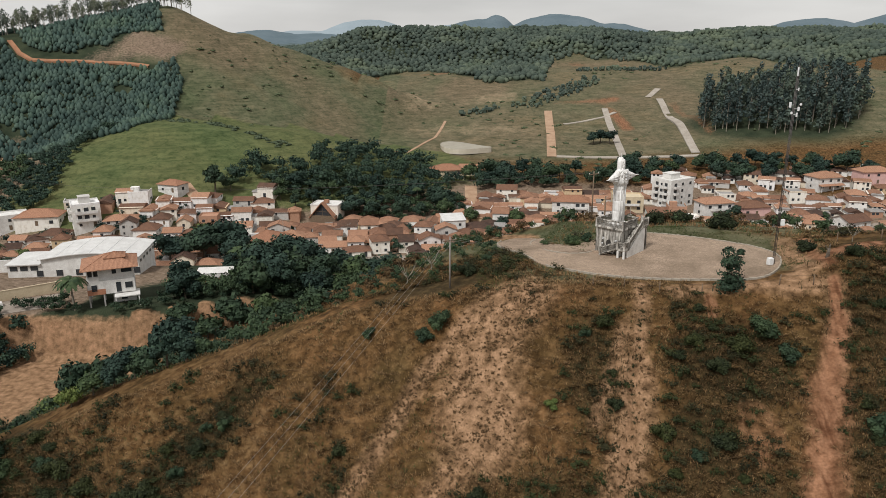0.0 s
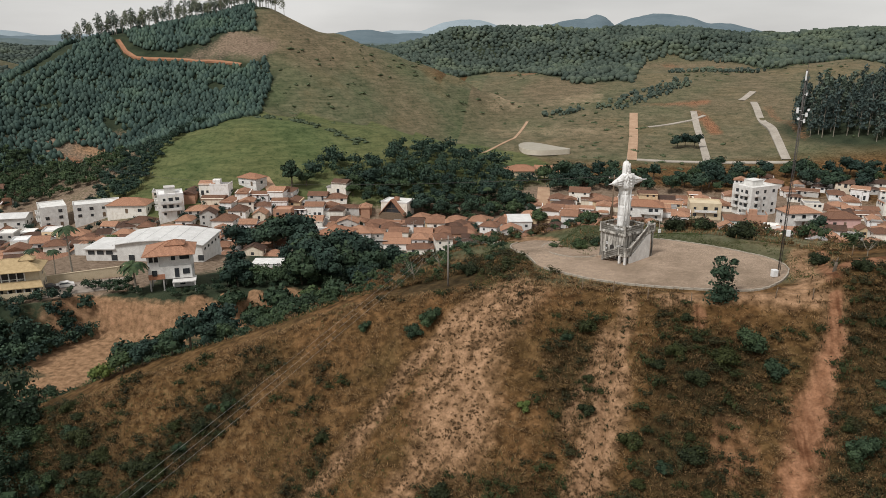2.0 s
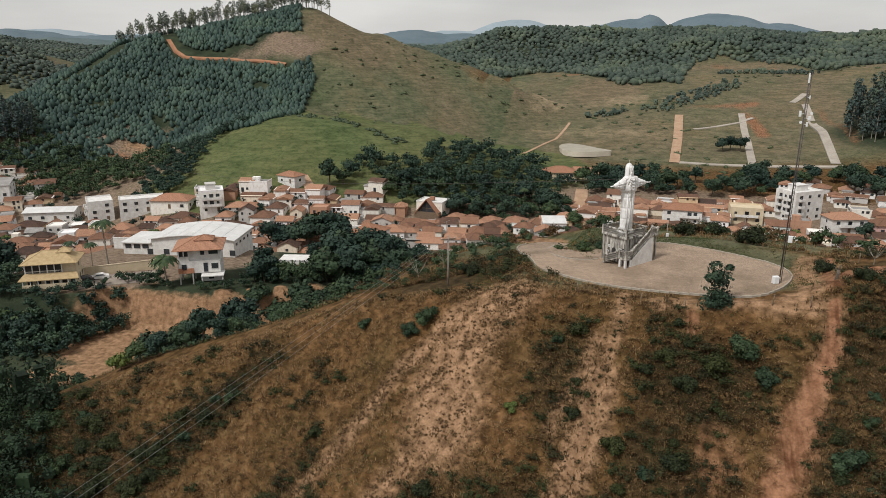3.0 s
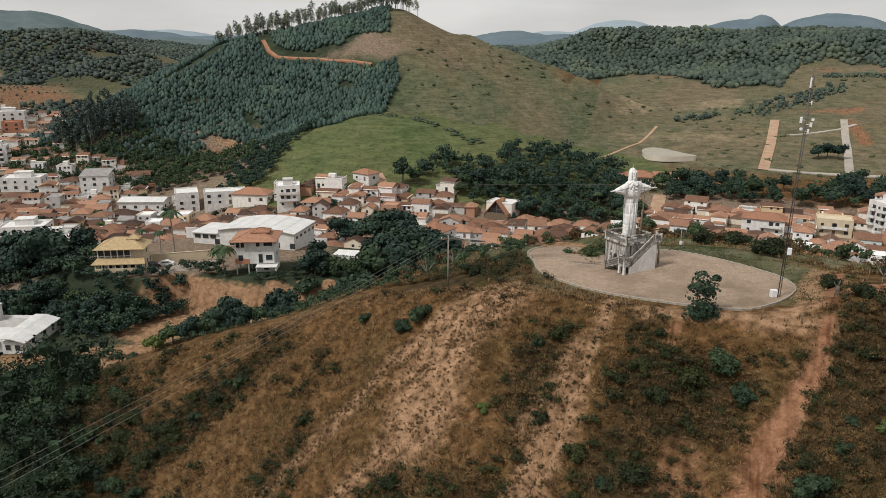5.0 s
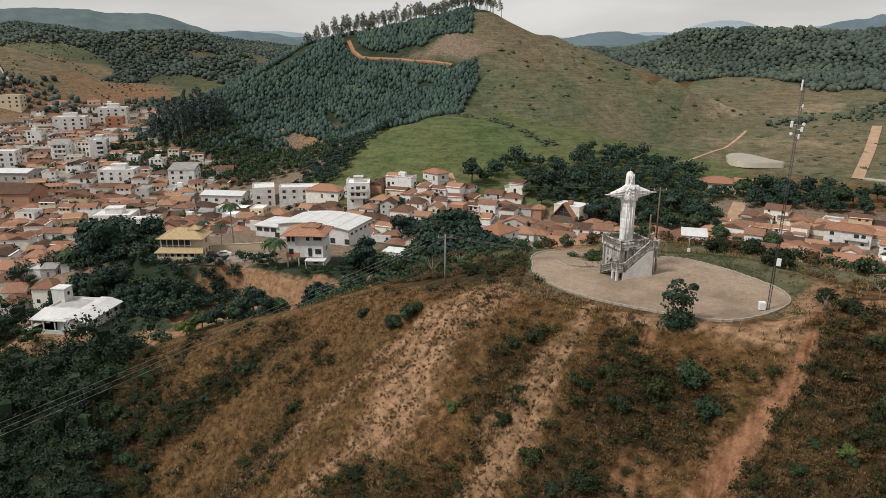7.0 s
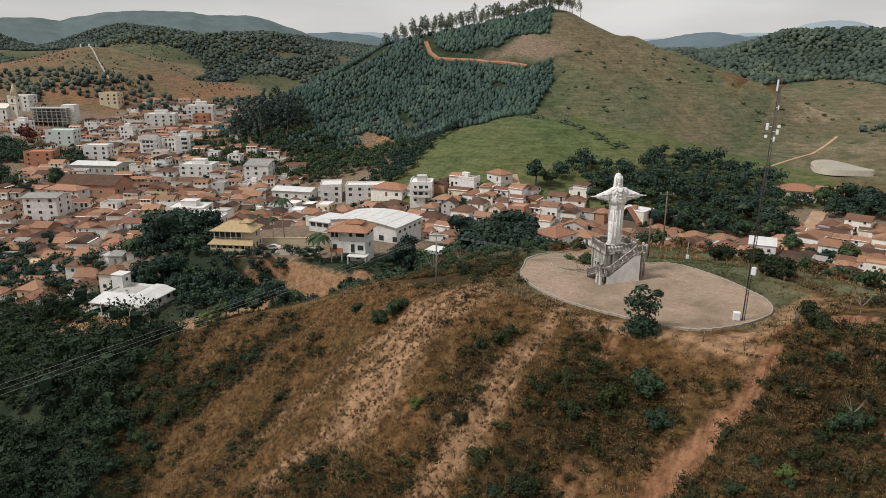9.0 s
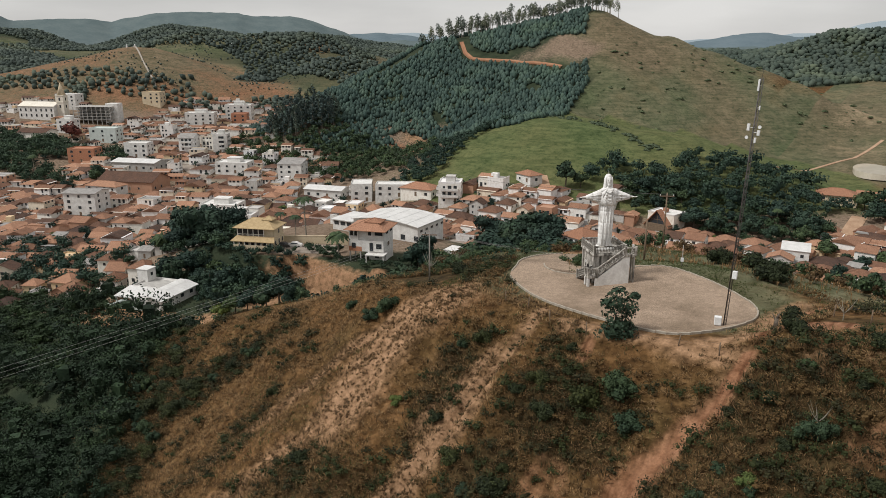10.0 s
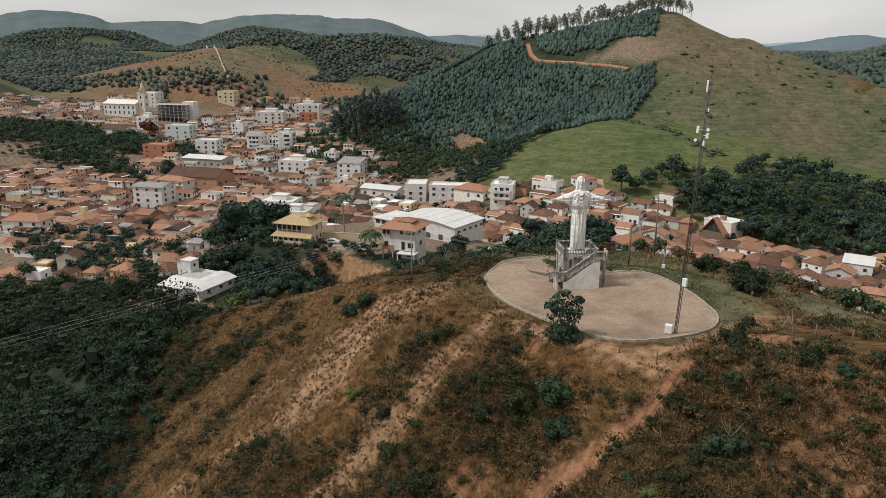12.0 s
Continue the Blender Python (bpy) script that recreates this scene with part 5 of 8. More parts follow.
landmark(-114, 304, -20, "white farmhouse with red hipped roof on the pasture's edge", 10, 7, 1, wall="white", roof_mat="tiles_new", level=3.4)
landmark(-64, 258, -15, "white two-storey house with orange roof and front balcony", 11, 12, 2, wall="white", roof_mat="tiles_new", balconies=[("front", 0, 1, 9)])
landmark(-139, 277, 30, "cream three-storey house with balconies and roof terrace", 10, 10, 3, wall="walls", roof="flat", penthouse=True, balconies=[("front", 0, s, 8) for s in (1, 2)] + [("left", 0, s, 7) for s in (1, 2)])
landmark(-189, 272, 40, "white three-storey block with rounded balconies", 10, 13, 3, roof="flat", wall="white", balconies=[("left", 0, s, 7) for s in (1, 2)])
landmark(-172, 277, 35, "long white two-storey building beside trees", 18, 9, 2, roof="flat", wall="white")
landmark(-158, 279, 10, "open hall under orange tiles", 16, 10, 1, roof="hip", wall="walls", roof_mat="tiles_new", level=3.6)
landmark(-246, 279, 30, "white three-storey block with grey roof", 13, 12, 3, roof="shed", wall="white", roof_mat="fibre_roof")
landmark(-318, 288, 40, "white five-storey tower block with balconies", 11, 12, 5, roof="flat", wall="white", penthouse=True, balconies=[("front", 2, s, 3) for s in range(1, 5)] + [("right", 0, s, 4) for s in range(1, 5)], name="apartment_block", category="apartment block", group="")
landmark(-336, 278, 35, "grey three-storey building with long balconies", 12, 14, 3, roof="gable", wall="walls", roof_mat="fibre_roof", balconies=[("front", 0, s, 9) for s in (1, 2)])
landmark(-277, 265, 30, "pale blue-white two-storey building", 18, 11, 2, roof="flat", wall="white", penthouse=True)
landmark(-209, 268, 20, "white building under a bright sheet roof", 20, 11, 1, roof="gable", wall="white", roof_mat="sheet_roof", level=4.0, pitch=0.2)
landmark(-271, 178, 30, "white four-storey block with small windows", 15, 12, 4, roof="gable", wall="white", roof_mat="fibre_roof", pitch=0.15, level=2.8)
landmark(-290, 198, 20, "long white two-storey house under tiles", 18, 8, 2, wall="white")
landmark(-264, 120, 35, "white two-storey house with arcade", 17, 10, 2, wall="white", roof_mat="tiles_new", balconies=[("front", 0, 1, 14)])
landmark(-221, 214, 30, "white flat-roofed two-storey building", 17, 12, 2, roof="flat", wall="white", penthouse=True)
landmark(-197, 205, 30, "white two-storey house with brick side", 13, 9, 2, roof="flat", wall="white", penthouse=True)
landmark(-292, 214, 25, "long dark-walled warehouse with brown tiles", 30, 16, 1, roof="gable", wall="walls", level=5.0, roof_mat="tiles")
landmark(-322, 236, 25, "wide hall under a curved white roof", 34, 18, 1, roof="gable", wall="grey_render", roof_mat="sheet_roof", level=4.5, pitch=0.16)
landmark(-357, 224, 35, "unplastered red brick building of three storeys", 20, 13, 3, roof="flat", wall="brick", level=2.7)
landmark(-345, 250, 35, "white three-storey building with rows of windows", 18, 12, 3, roof="flat", wall="white")
landmark(-394, 258, 35, "pale green-grey three-storey shop building", 22, 13, 3, roof="flat", wall="mint", penthouse=False)
landmark(-428, 232, 25, "long building with dark red roof", 26, 16, 1, roof="gable", wall="walls", roof_mat="tiles", level=5, pitch=0.3)
landmark(-434, 255, 30, "white cubic four-storey building", 14, 12, 4, roof="flat", wall="white", penthouse=True)
landmark(-393, 328, 40, "large white four-storey building", 26, 14, 4, roof="flat", wall="white", penthouse=True)
landmark(-386, 356, 40, "white five-storey block on the town's edge", 24, 14, 5, roof="flat", wall="white", penthouse=True)
landmark(-372, 345, 40, "red brick three-storey shell", 14, 12, 4, roof="flat", wall="brick")
landmark(-351, 292, 35, "pale two-storey building with flat roof", 24, 12, 2, roof="flat", wall="walls")
landmark(-488, 285, 30, "grey-white four-storey block behind the church", 20, 14, 4, roof="flat", wall="white")
landmark(-452, 330, 30, "cream four-storey block below the hill", 18, 12, 4, roof="flat", wall="cream")


def a_frame(x, y, turn):
    claim(x, y, 9)
    ob = thing("chalet", at_ground(x, y, turn), "house with steep brown gable front and flat annex", "house", "")
    bm = bmesh.new()
    box(bm, -6, 6, -2, 7, -1.5, 6.4)
    part("wall", (bm, M["walls"]), ob)
    part("parapet", (flat_top(12.2, 9.2, 6.4, 0.5), M["white"]), ob, at=pose(0, 2.5, 0))
    bm = bmesh.new()
    for sx in (-1, 1):
        v = [bm.verts.new(p) for p in ((0, -5.5, 8.2), (0, -1.9, 8.2), (sx * 5.6, -1.9, 1.6), (sx * 5.6, -5.5, 1.6))]
        w = [bm.verts.new(p.co + Vector((sx * 0.2, 0, 0.25))) for p in v]
        for f in ((v[0], v[1], v[2], v[3]), (w[3], w[2], w[1], w[0]), (v[0], v[3], w[3], w[0]), (v[3], v[2], w[2], w[3]), (v[1], v[0], w[0], w[1]), (v[2], v[1], w[1], w[2])):
            bm.faces.new(f)
    bmesh.ops.recalc_face_normals(bm, faces=bm.faces[:])
    part("roof", (bm, M["tiles_new"]), ob)
    bm = bmesh.new()
    v = [bm.verts.new(p) for p in ((-4.4, -4.4, 2.8), (4.4, -4.4, 2.8), (0, -4.4, 7.8))]
    bm.faces.new(v)
    out_ = bmesh.ops.extrude_face_region(bm, geom=bm.faces[:])
    bmesh.ops.translate(bm, vec=(0, 0.25, 0), verts=[q for q in out_["geom"] if isinstance(q, bmesh.types.BMVert)])
    part("gable_window", (bm, M["glass"]), ob, "dark gable glazing")
    bm = bmesh.new()
    box(bm, -5.6, 5.6, -5.2, -2.0, -1.5, 2.75)
    part("lower_wall", (bm, M["wood"]), ob)
    bm = bmesh.new()
    for k in range(3):
        tube(bm, (-2.9 + 2.9 * k, -4.45, 2.8), (-2.9 + 2.9 * k, -4.45, 4.6 if k != 1 else 7.6), 0.09, sides=5)
    tube(bm, (-3, -4.45, 4.4), (3, -4.45, 4.4), 0.09, sides=5)
    part("mullions", (bm, M["wood"]), ob)
    bm = bmesh.new()
    box(bm, -1, 1, 1, 2.6, 6.9, 8.3)
    part("chimney", (bm, M["tiles_new"]), ob)


a_frame(-50, 304, -10)


# ---- church with its tower ----
M["pale_tile"] = plain("pale_yellow_render", (0.62, 0.57, 0.48), (0.76, 0.71, 0.62), 2.5, 0.85)


def church(x, y, turn):
    claim(x, y, 20)
    ob = thing("church", at_ground(x, y, turn) @ Matrix.Scale(0.9, 4), "cream church with long nave and pointed tower", "church")
    bm = bmesh.new()
    box(bm, -14, 16, -7, 7, -3, 9.5)
    n0 = len(bm.verts)
    gable_fill(bm, 30, 14, 9.5, 0.4)
    bm.verts.ensure_lookup_table()
    bmesh.ops.translate(bm, vec=(1, 0, 0), verts=bm.verts[n0:])
    part("wall", (bm, M["white"]), ob)
    bm, _ = hip_roof(30, 14, 9.5, 0.40, 0.5, gable=True)
    part("roof", (bm, M["pale_tile"]), ob, "pale tiled roof", at=pose(1, 0, 0))
    bm = bmesh.new()
    box(bm, 16.02, 22, -3, 3, -3, 17, bevel=0.1)
    box(bm, 15.7, 22.3, -3.3, 3.3, 12.2, 12.7)
    box(bm, 15.7, 22.3, -3.3, 3.3, 17, 17.5)
    part("tower", (bm, M["pale_tile"]), ob)
    bm = bmesh.new()
    tube(bm, (19, 0, 17.5), (19, 0, 27), 3.3, 0.12, 8)
    part("spire", (bm, M["cream"]), ob)
    bm = bmesh.new()
    tube(bm, (19, 0, 27), (19, 0, 28.6), 0.1, sides=5)
    tube(bm, (18.5, 0, 28.1), (19.5, 0, 28.1), 0.1, sides=5)
    part("cross", (bm, M["steel"]), ob)
    for k in range(7):
        for z in (1.6, 5.6):
            part("window", window_mesh(1.1, 2.0), ob, at=pose(-12 + 4.3 * k, -7.03, z))
    for z in (8.0, 13.5):
        part("tower_window", window_mesh(1.2, 2.2), ob, at=pose(19, -3.03, z))
        part("tower_window", window_mesh(1.2, 2.2), ob, at=pose(22.03, 0, z, 0, 0, 90))


church(-484, 262, 28)


def concrete_shell(x, y, turn):
    """An unfinished frame of slabs and columns."""
    claim(x, y, 18)
    ob = thing("unfinished_building", at_ground(x, y, turn) @ Matrix.Diagonal((0.84, 0.84, 0.72, 1)), "unfinished grey concrete frame of five storeys", "building")
    w, d = 32, 14
    for s in range(5):
        bm = bmesh.new()
        box(bm, -w / 2, w / 2, -d / 2, d / 2, s * 3.0 + 2.75, s * 3.0 + 3.0)
        part("floor_slab", (bm, M["grey_render"]), ob)
        for i in range(9):
            for j in (-1, 1):
                bm = bmesh.new()
                xx, yy = -w / 2 + 0.5 + i * (w - 1) / 8, j * (d / 2 - 0.3)
                box(bm, xx - 0.22, xx + 0.22, yy - 0.22, yy + 0.22, s * 3.0 - (2 if s == 0 else 0), s * 3.0 + 2.74)
                part("column", (bm, M["grey_render"]), ob)
    bm = bmesh.new()
    box(bm, -w / 2 + 1, w / 2 - 1, 1.5, 2, -2, 14.7)
    part("inner_wall", (bm, M["grey_render"]), ob)
    bm = bmesh.new()
    box(bm, w / 2 - 7, w / 2 + 3, -1, d / 2 + 1, -2, 17.5)
    part("stair_tower", (bm, M["white"]), ob)


concrete_shell(-446, 281, 33)


# ---- the terrace: hall, house under construction, villa ----
def hall(x, y, turn):
    claim(x, y, 15)
    ob = thing("hall", at_ground(x, y, turn), "large hall with white curved sheet roof and white walls", "hall")
    w, d, h = 23.0, 15.0, 5.4
    bm = bmesh.new()
    box(bm, -w / 2, w / 2, -d / 2, d / 2, -6, h)
    n = 12
    rise = 1.15
    for sy in (-1, 1):
        y0 = sy * d / 2
        lo = [bm.verts.new((-w / 2 + w * k / n, y0, h)) for k in range(n + 1)]
        hi = [bm.verts.new((-w / 2 + w * k / n, y0, h + 0.05 + rise * math.sin(math.pi * k / n))) for k in range(n + 1)]
        for k in range(n):
            bm.faces.new((lo[k], lo[k + 1], hi[k + 1], hi[k]))
    part("wall", (bm, M["white"]), ob)
    bm = bmesh.new()
    rows = []
    for dz in (0.0, 0.18):
        rows.append([[bm.verts.new((-w / 2 - 0.5 + (w + 1) * k / n, yy, h - 0.05 + dz + (rise + 0.1) * math.sin(math.pi * k / n))) for k in range(n + 1)] for yy in (-d / 2 - 0.6, d / 2 + 0.6)])
    for k in range(n):
        bm.faces.new((rows[1][0][k], rows[1][0][k + 1], rows[1][1][k + 1], rows[1][1][k]))
        bm.faces.new((rows[0][0][k + 1], rows[0][0][k], rows[0][1][k], rows[0][1][k + 1]))
        for r in (0, 1):
            bm.faces.new((rows[0][r][k], rows[0][r][k + 1], rows[1][r][k + 1], rows[1][r][k]))
    part("roof", (bm, M["sheet_roof"]), ob, "white sheet metal roof")
    for k in range(2, n, 2):
        bm = bmesh.new()
        xk, zk = -w / 2 - 0.5 + (w + 1) * k / n, h + 0.18 + (rise + 0.1) * math.sin(math.pi * k / n)
        box(bm, xk - 0.05, xk + 0.05, -d / 2 - 0.6, d / 2 + 0.6, zk - 0.06, zk + 0.02)
        part("roof_seam", (bm, M["dish"]), ob)
    bm = bmesh.new()
    box(bm, -w / 2 - 8, -w / 2 - 0.02, -d / 2, d / 2 - 4, -6, h - 1.2)
    part("side_wing", (bm, M["white"]), ob)
    bm = bmesh.new()
    box(bm, -w / 2 - 8.4, -w / 2 - 0.03, -d / 2 - 0.5, d / 2 - 3.5, h - 1.2, h - 0.95)
    part("wing_roof", (bm, M["sheet_roof"]), ob)
    for k in range(3):
        part("window", window_mesh(1.6, 1.0), ob, at=pose(-w / 2 - 6.5 + 2.4 * k, -d / 2 - 0.03, 2.8))
    for k in range(6):
        part("window", window_mesh(1.2, 0.6), ob, at=pose(w / 2 + 0.03, -d / 2 + 2 + 3 * k, 3.6, 0, 0, 90))
        part("window", window_mesh(1.4, 1.4), ob, at=pose(-12 + 4.6 * k, -d / 2 - 0.03, 1.2))


def raw_house(x, y, turn):
    """White three-level house, still on its concrete posts, with an orange hipped roof."""
    claim(x, y, 11)
    ob = thing("house_under_construction", at_ground(x, y, turn), "half-finished white house on posts with new orange roof", "house")
    bm = bmesh.new()
    box(bm, -4.6, 4.6, -4, 4, 2.7, 5.6)
    box(bm, -2.2, 4.6, -3.4, 4, 5.6, 8.5)
    box(bm, -4.6, -2.21, -4, 4, 5.6, 6.6)
    box(bm, 0, 4.6, -2, 4, -2, 2.7)
    part("wall", (bm, M["white"]), ob)
    bm = bmesh.new()
    box(bm, -4.62, -1.2, -4.05, -3.9, 2.7, 3.9)
    box(bm, -4.68, -4.61, -4, 3.6, 2.7, 3.9)
    part("brick_apron", (bm, M["brick"]), ob, "unplastered red brick apron")
    bm, _ = hip_roof(9.6, 8.6, 8.5, 0.40, 0.8)
    part("roof", (bm, M["tiles_new"]), ob, at=pose(0, 0, 0.05))
    bm, _ = hip_roof(3.6, 3.2, 0, 0.40, 0.4)
    part("roof_lantern", (bm, M["tiles_new"]), ob, at=pose(1.2, 0, 9.9))
    for px, py in ((-4.4, -3.8), (-4.4, 0), (-1.6, -3.8), (-4.4, 3.7), (-1.6, 0.5)):
        bm = bmesh.new()
        box(bm, px - 0.15, px + 0.15, py - 0.15, py + 0.15, -2.5, 2.69)
        part("post", (bm, M["grey_render"]), ob)
    for px, py in ((-4.4, -3.8), (-4.4, 3.7), (-3.3, -3.8), (-2.2, -3.9)):
        bm = bmesh.new()
        box(bm, px - 0.12, px + 0.12, py - 0.12, py + 0.12, 6.6, 8.5)
        part("terrace_post", (bm, M["white"]), ob)
    # Dark box fills the open terrace in place of its shade.
    bm = bmesh.new()
    box(bm, -4.5, -2.25, -3.5, 3.8, 6.62, 8.3)
    part("terrace_shade", (bm, M["dark"]), ob)
    for u, z, ww, wh in ((-3.3, 3.6, 0.9, 1.2), (1.4, 3.0, 0.8, 2.0), (3.4, 3.7, 1.3, 1.1), (0.8, 6.9, 0.7, 0.9), (3.2, 7.0, 1.9, 1.0), (2.2, 0.6, 1.0, 1.0)):
        part("window", window_mesh(ww, wh, "raw"), ob, at=pose(u, -4.03 if z < 5 and z > 2 else (-3.43 if z > 5 else -2.03), z))
    for u, z in ((0, 3.7), (2.4, 7.0), (-1, 7.0)):
        part("window", window_mesh(1.4, 1.0, "raw"), ob, at=pose(4.63, u, z, 0, 0, 90))
    bm = bmesh.new()
    box(bm, 0.4, 5.4, -6.2, -2.1, 2.3, 2.5)
    box(bm, 0.5, 0.75, -6.1, -5.85, -2.5, 2.29)
    box(bm, 5.0, 5.25, -6.1, -5.85, -2.5, 2.29)
    part("porch_slab", (bm, M["white"]), ob)


def villa(x, y, turn):
    claim(x, y, 10)
    ob = thing("villa", pose(x, y, -24.1, 0, 0, turn) @ Matrix.Diagonal((0.74, 0.76, 0.95, 1)), "yellow villa with ochre hipped roofs and open upper terrace", "house")
    bm = bmesh.new()
    box(bm, -7.5, 7.5, -5, 5, -3, 2.9)
    box(bm, -7.2, 7.2, -3.6, 5, 2.9, 5.6)
    box(bm, 3.2, 7.0, -3.0, 4.6, 5.6, 8.6)
    part("wall", (bm, M["cream"]), ob)
    # Behind the posts, a solid dark block stands in for the terrace's shade.
    bm = bmesh.new()
    box(bm, -6.9, 3.1, -3.2, 4.4, 5.62, 8.3)
    part("terrace_shade", (bm, M["dark"]), ob)
    for z, over, y0 in ((5.55, 1.5, -5.0),):
        bm = bmesh.new()
        v = [bm.verts.new(p) for p in ((-8.6, -6.2, 4.7), (8.3, -6.2, 4.7), (7.3, -3.4, 5.8), (-7.3, -3.4, 5.8), (-8.6, 5.5, 4.7), (-7.3, 5.2, 5.8))]
        w = [bm.verts.new(p.co + Vector((0, 0, 0.16))) for p in v]
        for f in ((0, 1, 2, 3), (4, 0, 3, 5)):
            bm.faces.new([w[i] for i in f])
            bm.faces.new([v[i] for i in f[::-1]])
        for a, b in ((0, 1), (4, 0), (1, 2), (5, 4)):
            bm.faces.new((v[a], v[b], w[b], w[a]))
        part("skirt_roof", (bm, M["yellow_roof"]), ob, "ochre tiled skirt roof")
    bm, _ = hip_roof(14.4, 9.2, 8.6, 0.40, 0.9)
    part("roof", (bm, M["yellow_roof"]), ob, at=pose(0, 0.6, 0))
    bm, _ = hip_roof(3.4, 3.0, 0, 0.5, 0.4)
    part("roof_lantern", (bm, M["yellow_roof"]), ob, at=pose(3.6, 1.0, 10.3))
    for k in range(6):
        bm = bmesh.new()
        xx = -7.0 + k * 2.04
        box(bm, xx - 0.13, xx + 0.13, -3.55, -3.3, 5.61, 8.55)
        part("terrace_post", (bm, M["white"]), ob)
        if k < 5:
            bm = bmesh.new()
            box(bm, xx + 0.14, xx + 1.9, -3.5, -3.42, 6.4, 6.5)
            for j in range(6):
                box(bm, xx + 0.3 + 0.29 * j, xx + 0.34 + 0.29 * j, -3.48, -3.44, 5.62, 6.4)
            part("railing", (bm, M["white"]), ob)
    bm = bmesh.new()
    box(bm, -7.6, 7.6, -6.0, -5.01, 2.6, 2.9)
    box(bm, -7.6, 7.6, -6.0, -5.9, 2.9, 3.8)
    part("balcony", (bm, M["cream"]), ob)
    for k in range(8):
        bm = bmesh.new()
        xx = -7.4 + k * 2.1
        box(bm, xx - 0.1, xx + 0.1, -5.98, -5.78, 3.8, 4.75)
        part("balcony_post", (bm, M["white"]), ob)
    for k in range(6):
        part("window", window_mesh(1.3, 1.1), ob, at=pose(-6.2 + 2.5 * k, -5.03, 0.9))
        part("window", window_mesh(1.2, 1.6), ob, at=pose(-6 + 2.4 * k, -3.63, 3.2))
    for k in range(3):
        part("window", window_mesh(0.9, 1.1), ob, at=pose(7.53, -3 + 3 * k, 0.9, 0, 0, 90))
        part("window", window_mesh(0.9, 1.1), ob, at=pose(7.23, -2.6 + 3 * k, 3.6, 0, 0, 90))
    part("window", window_mesh(0.9, 1.1), ob, at=pose(7.03, 1.0, 6.4, 0, 0, 90))


def slab(bm, corners, thick=0.18):
    """A flat roof sheet through four corners, given round it."""
    v = [bm.verts.new(p) for p in corners]
    w = [bm.verts.new(p.co + Vector((0, 0, thick))) for p in v]
    bm.faces.new(w), bm.faces.new(v[::-1])
    for k in range(4):
        bm.faces.new((v[k], v[(k + 1) % 4], w[(k + 1) % 4], w[k]))


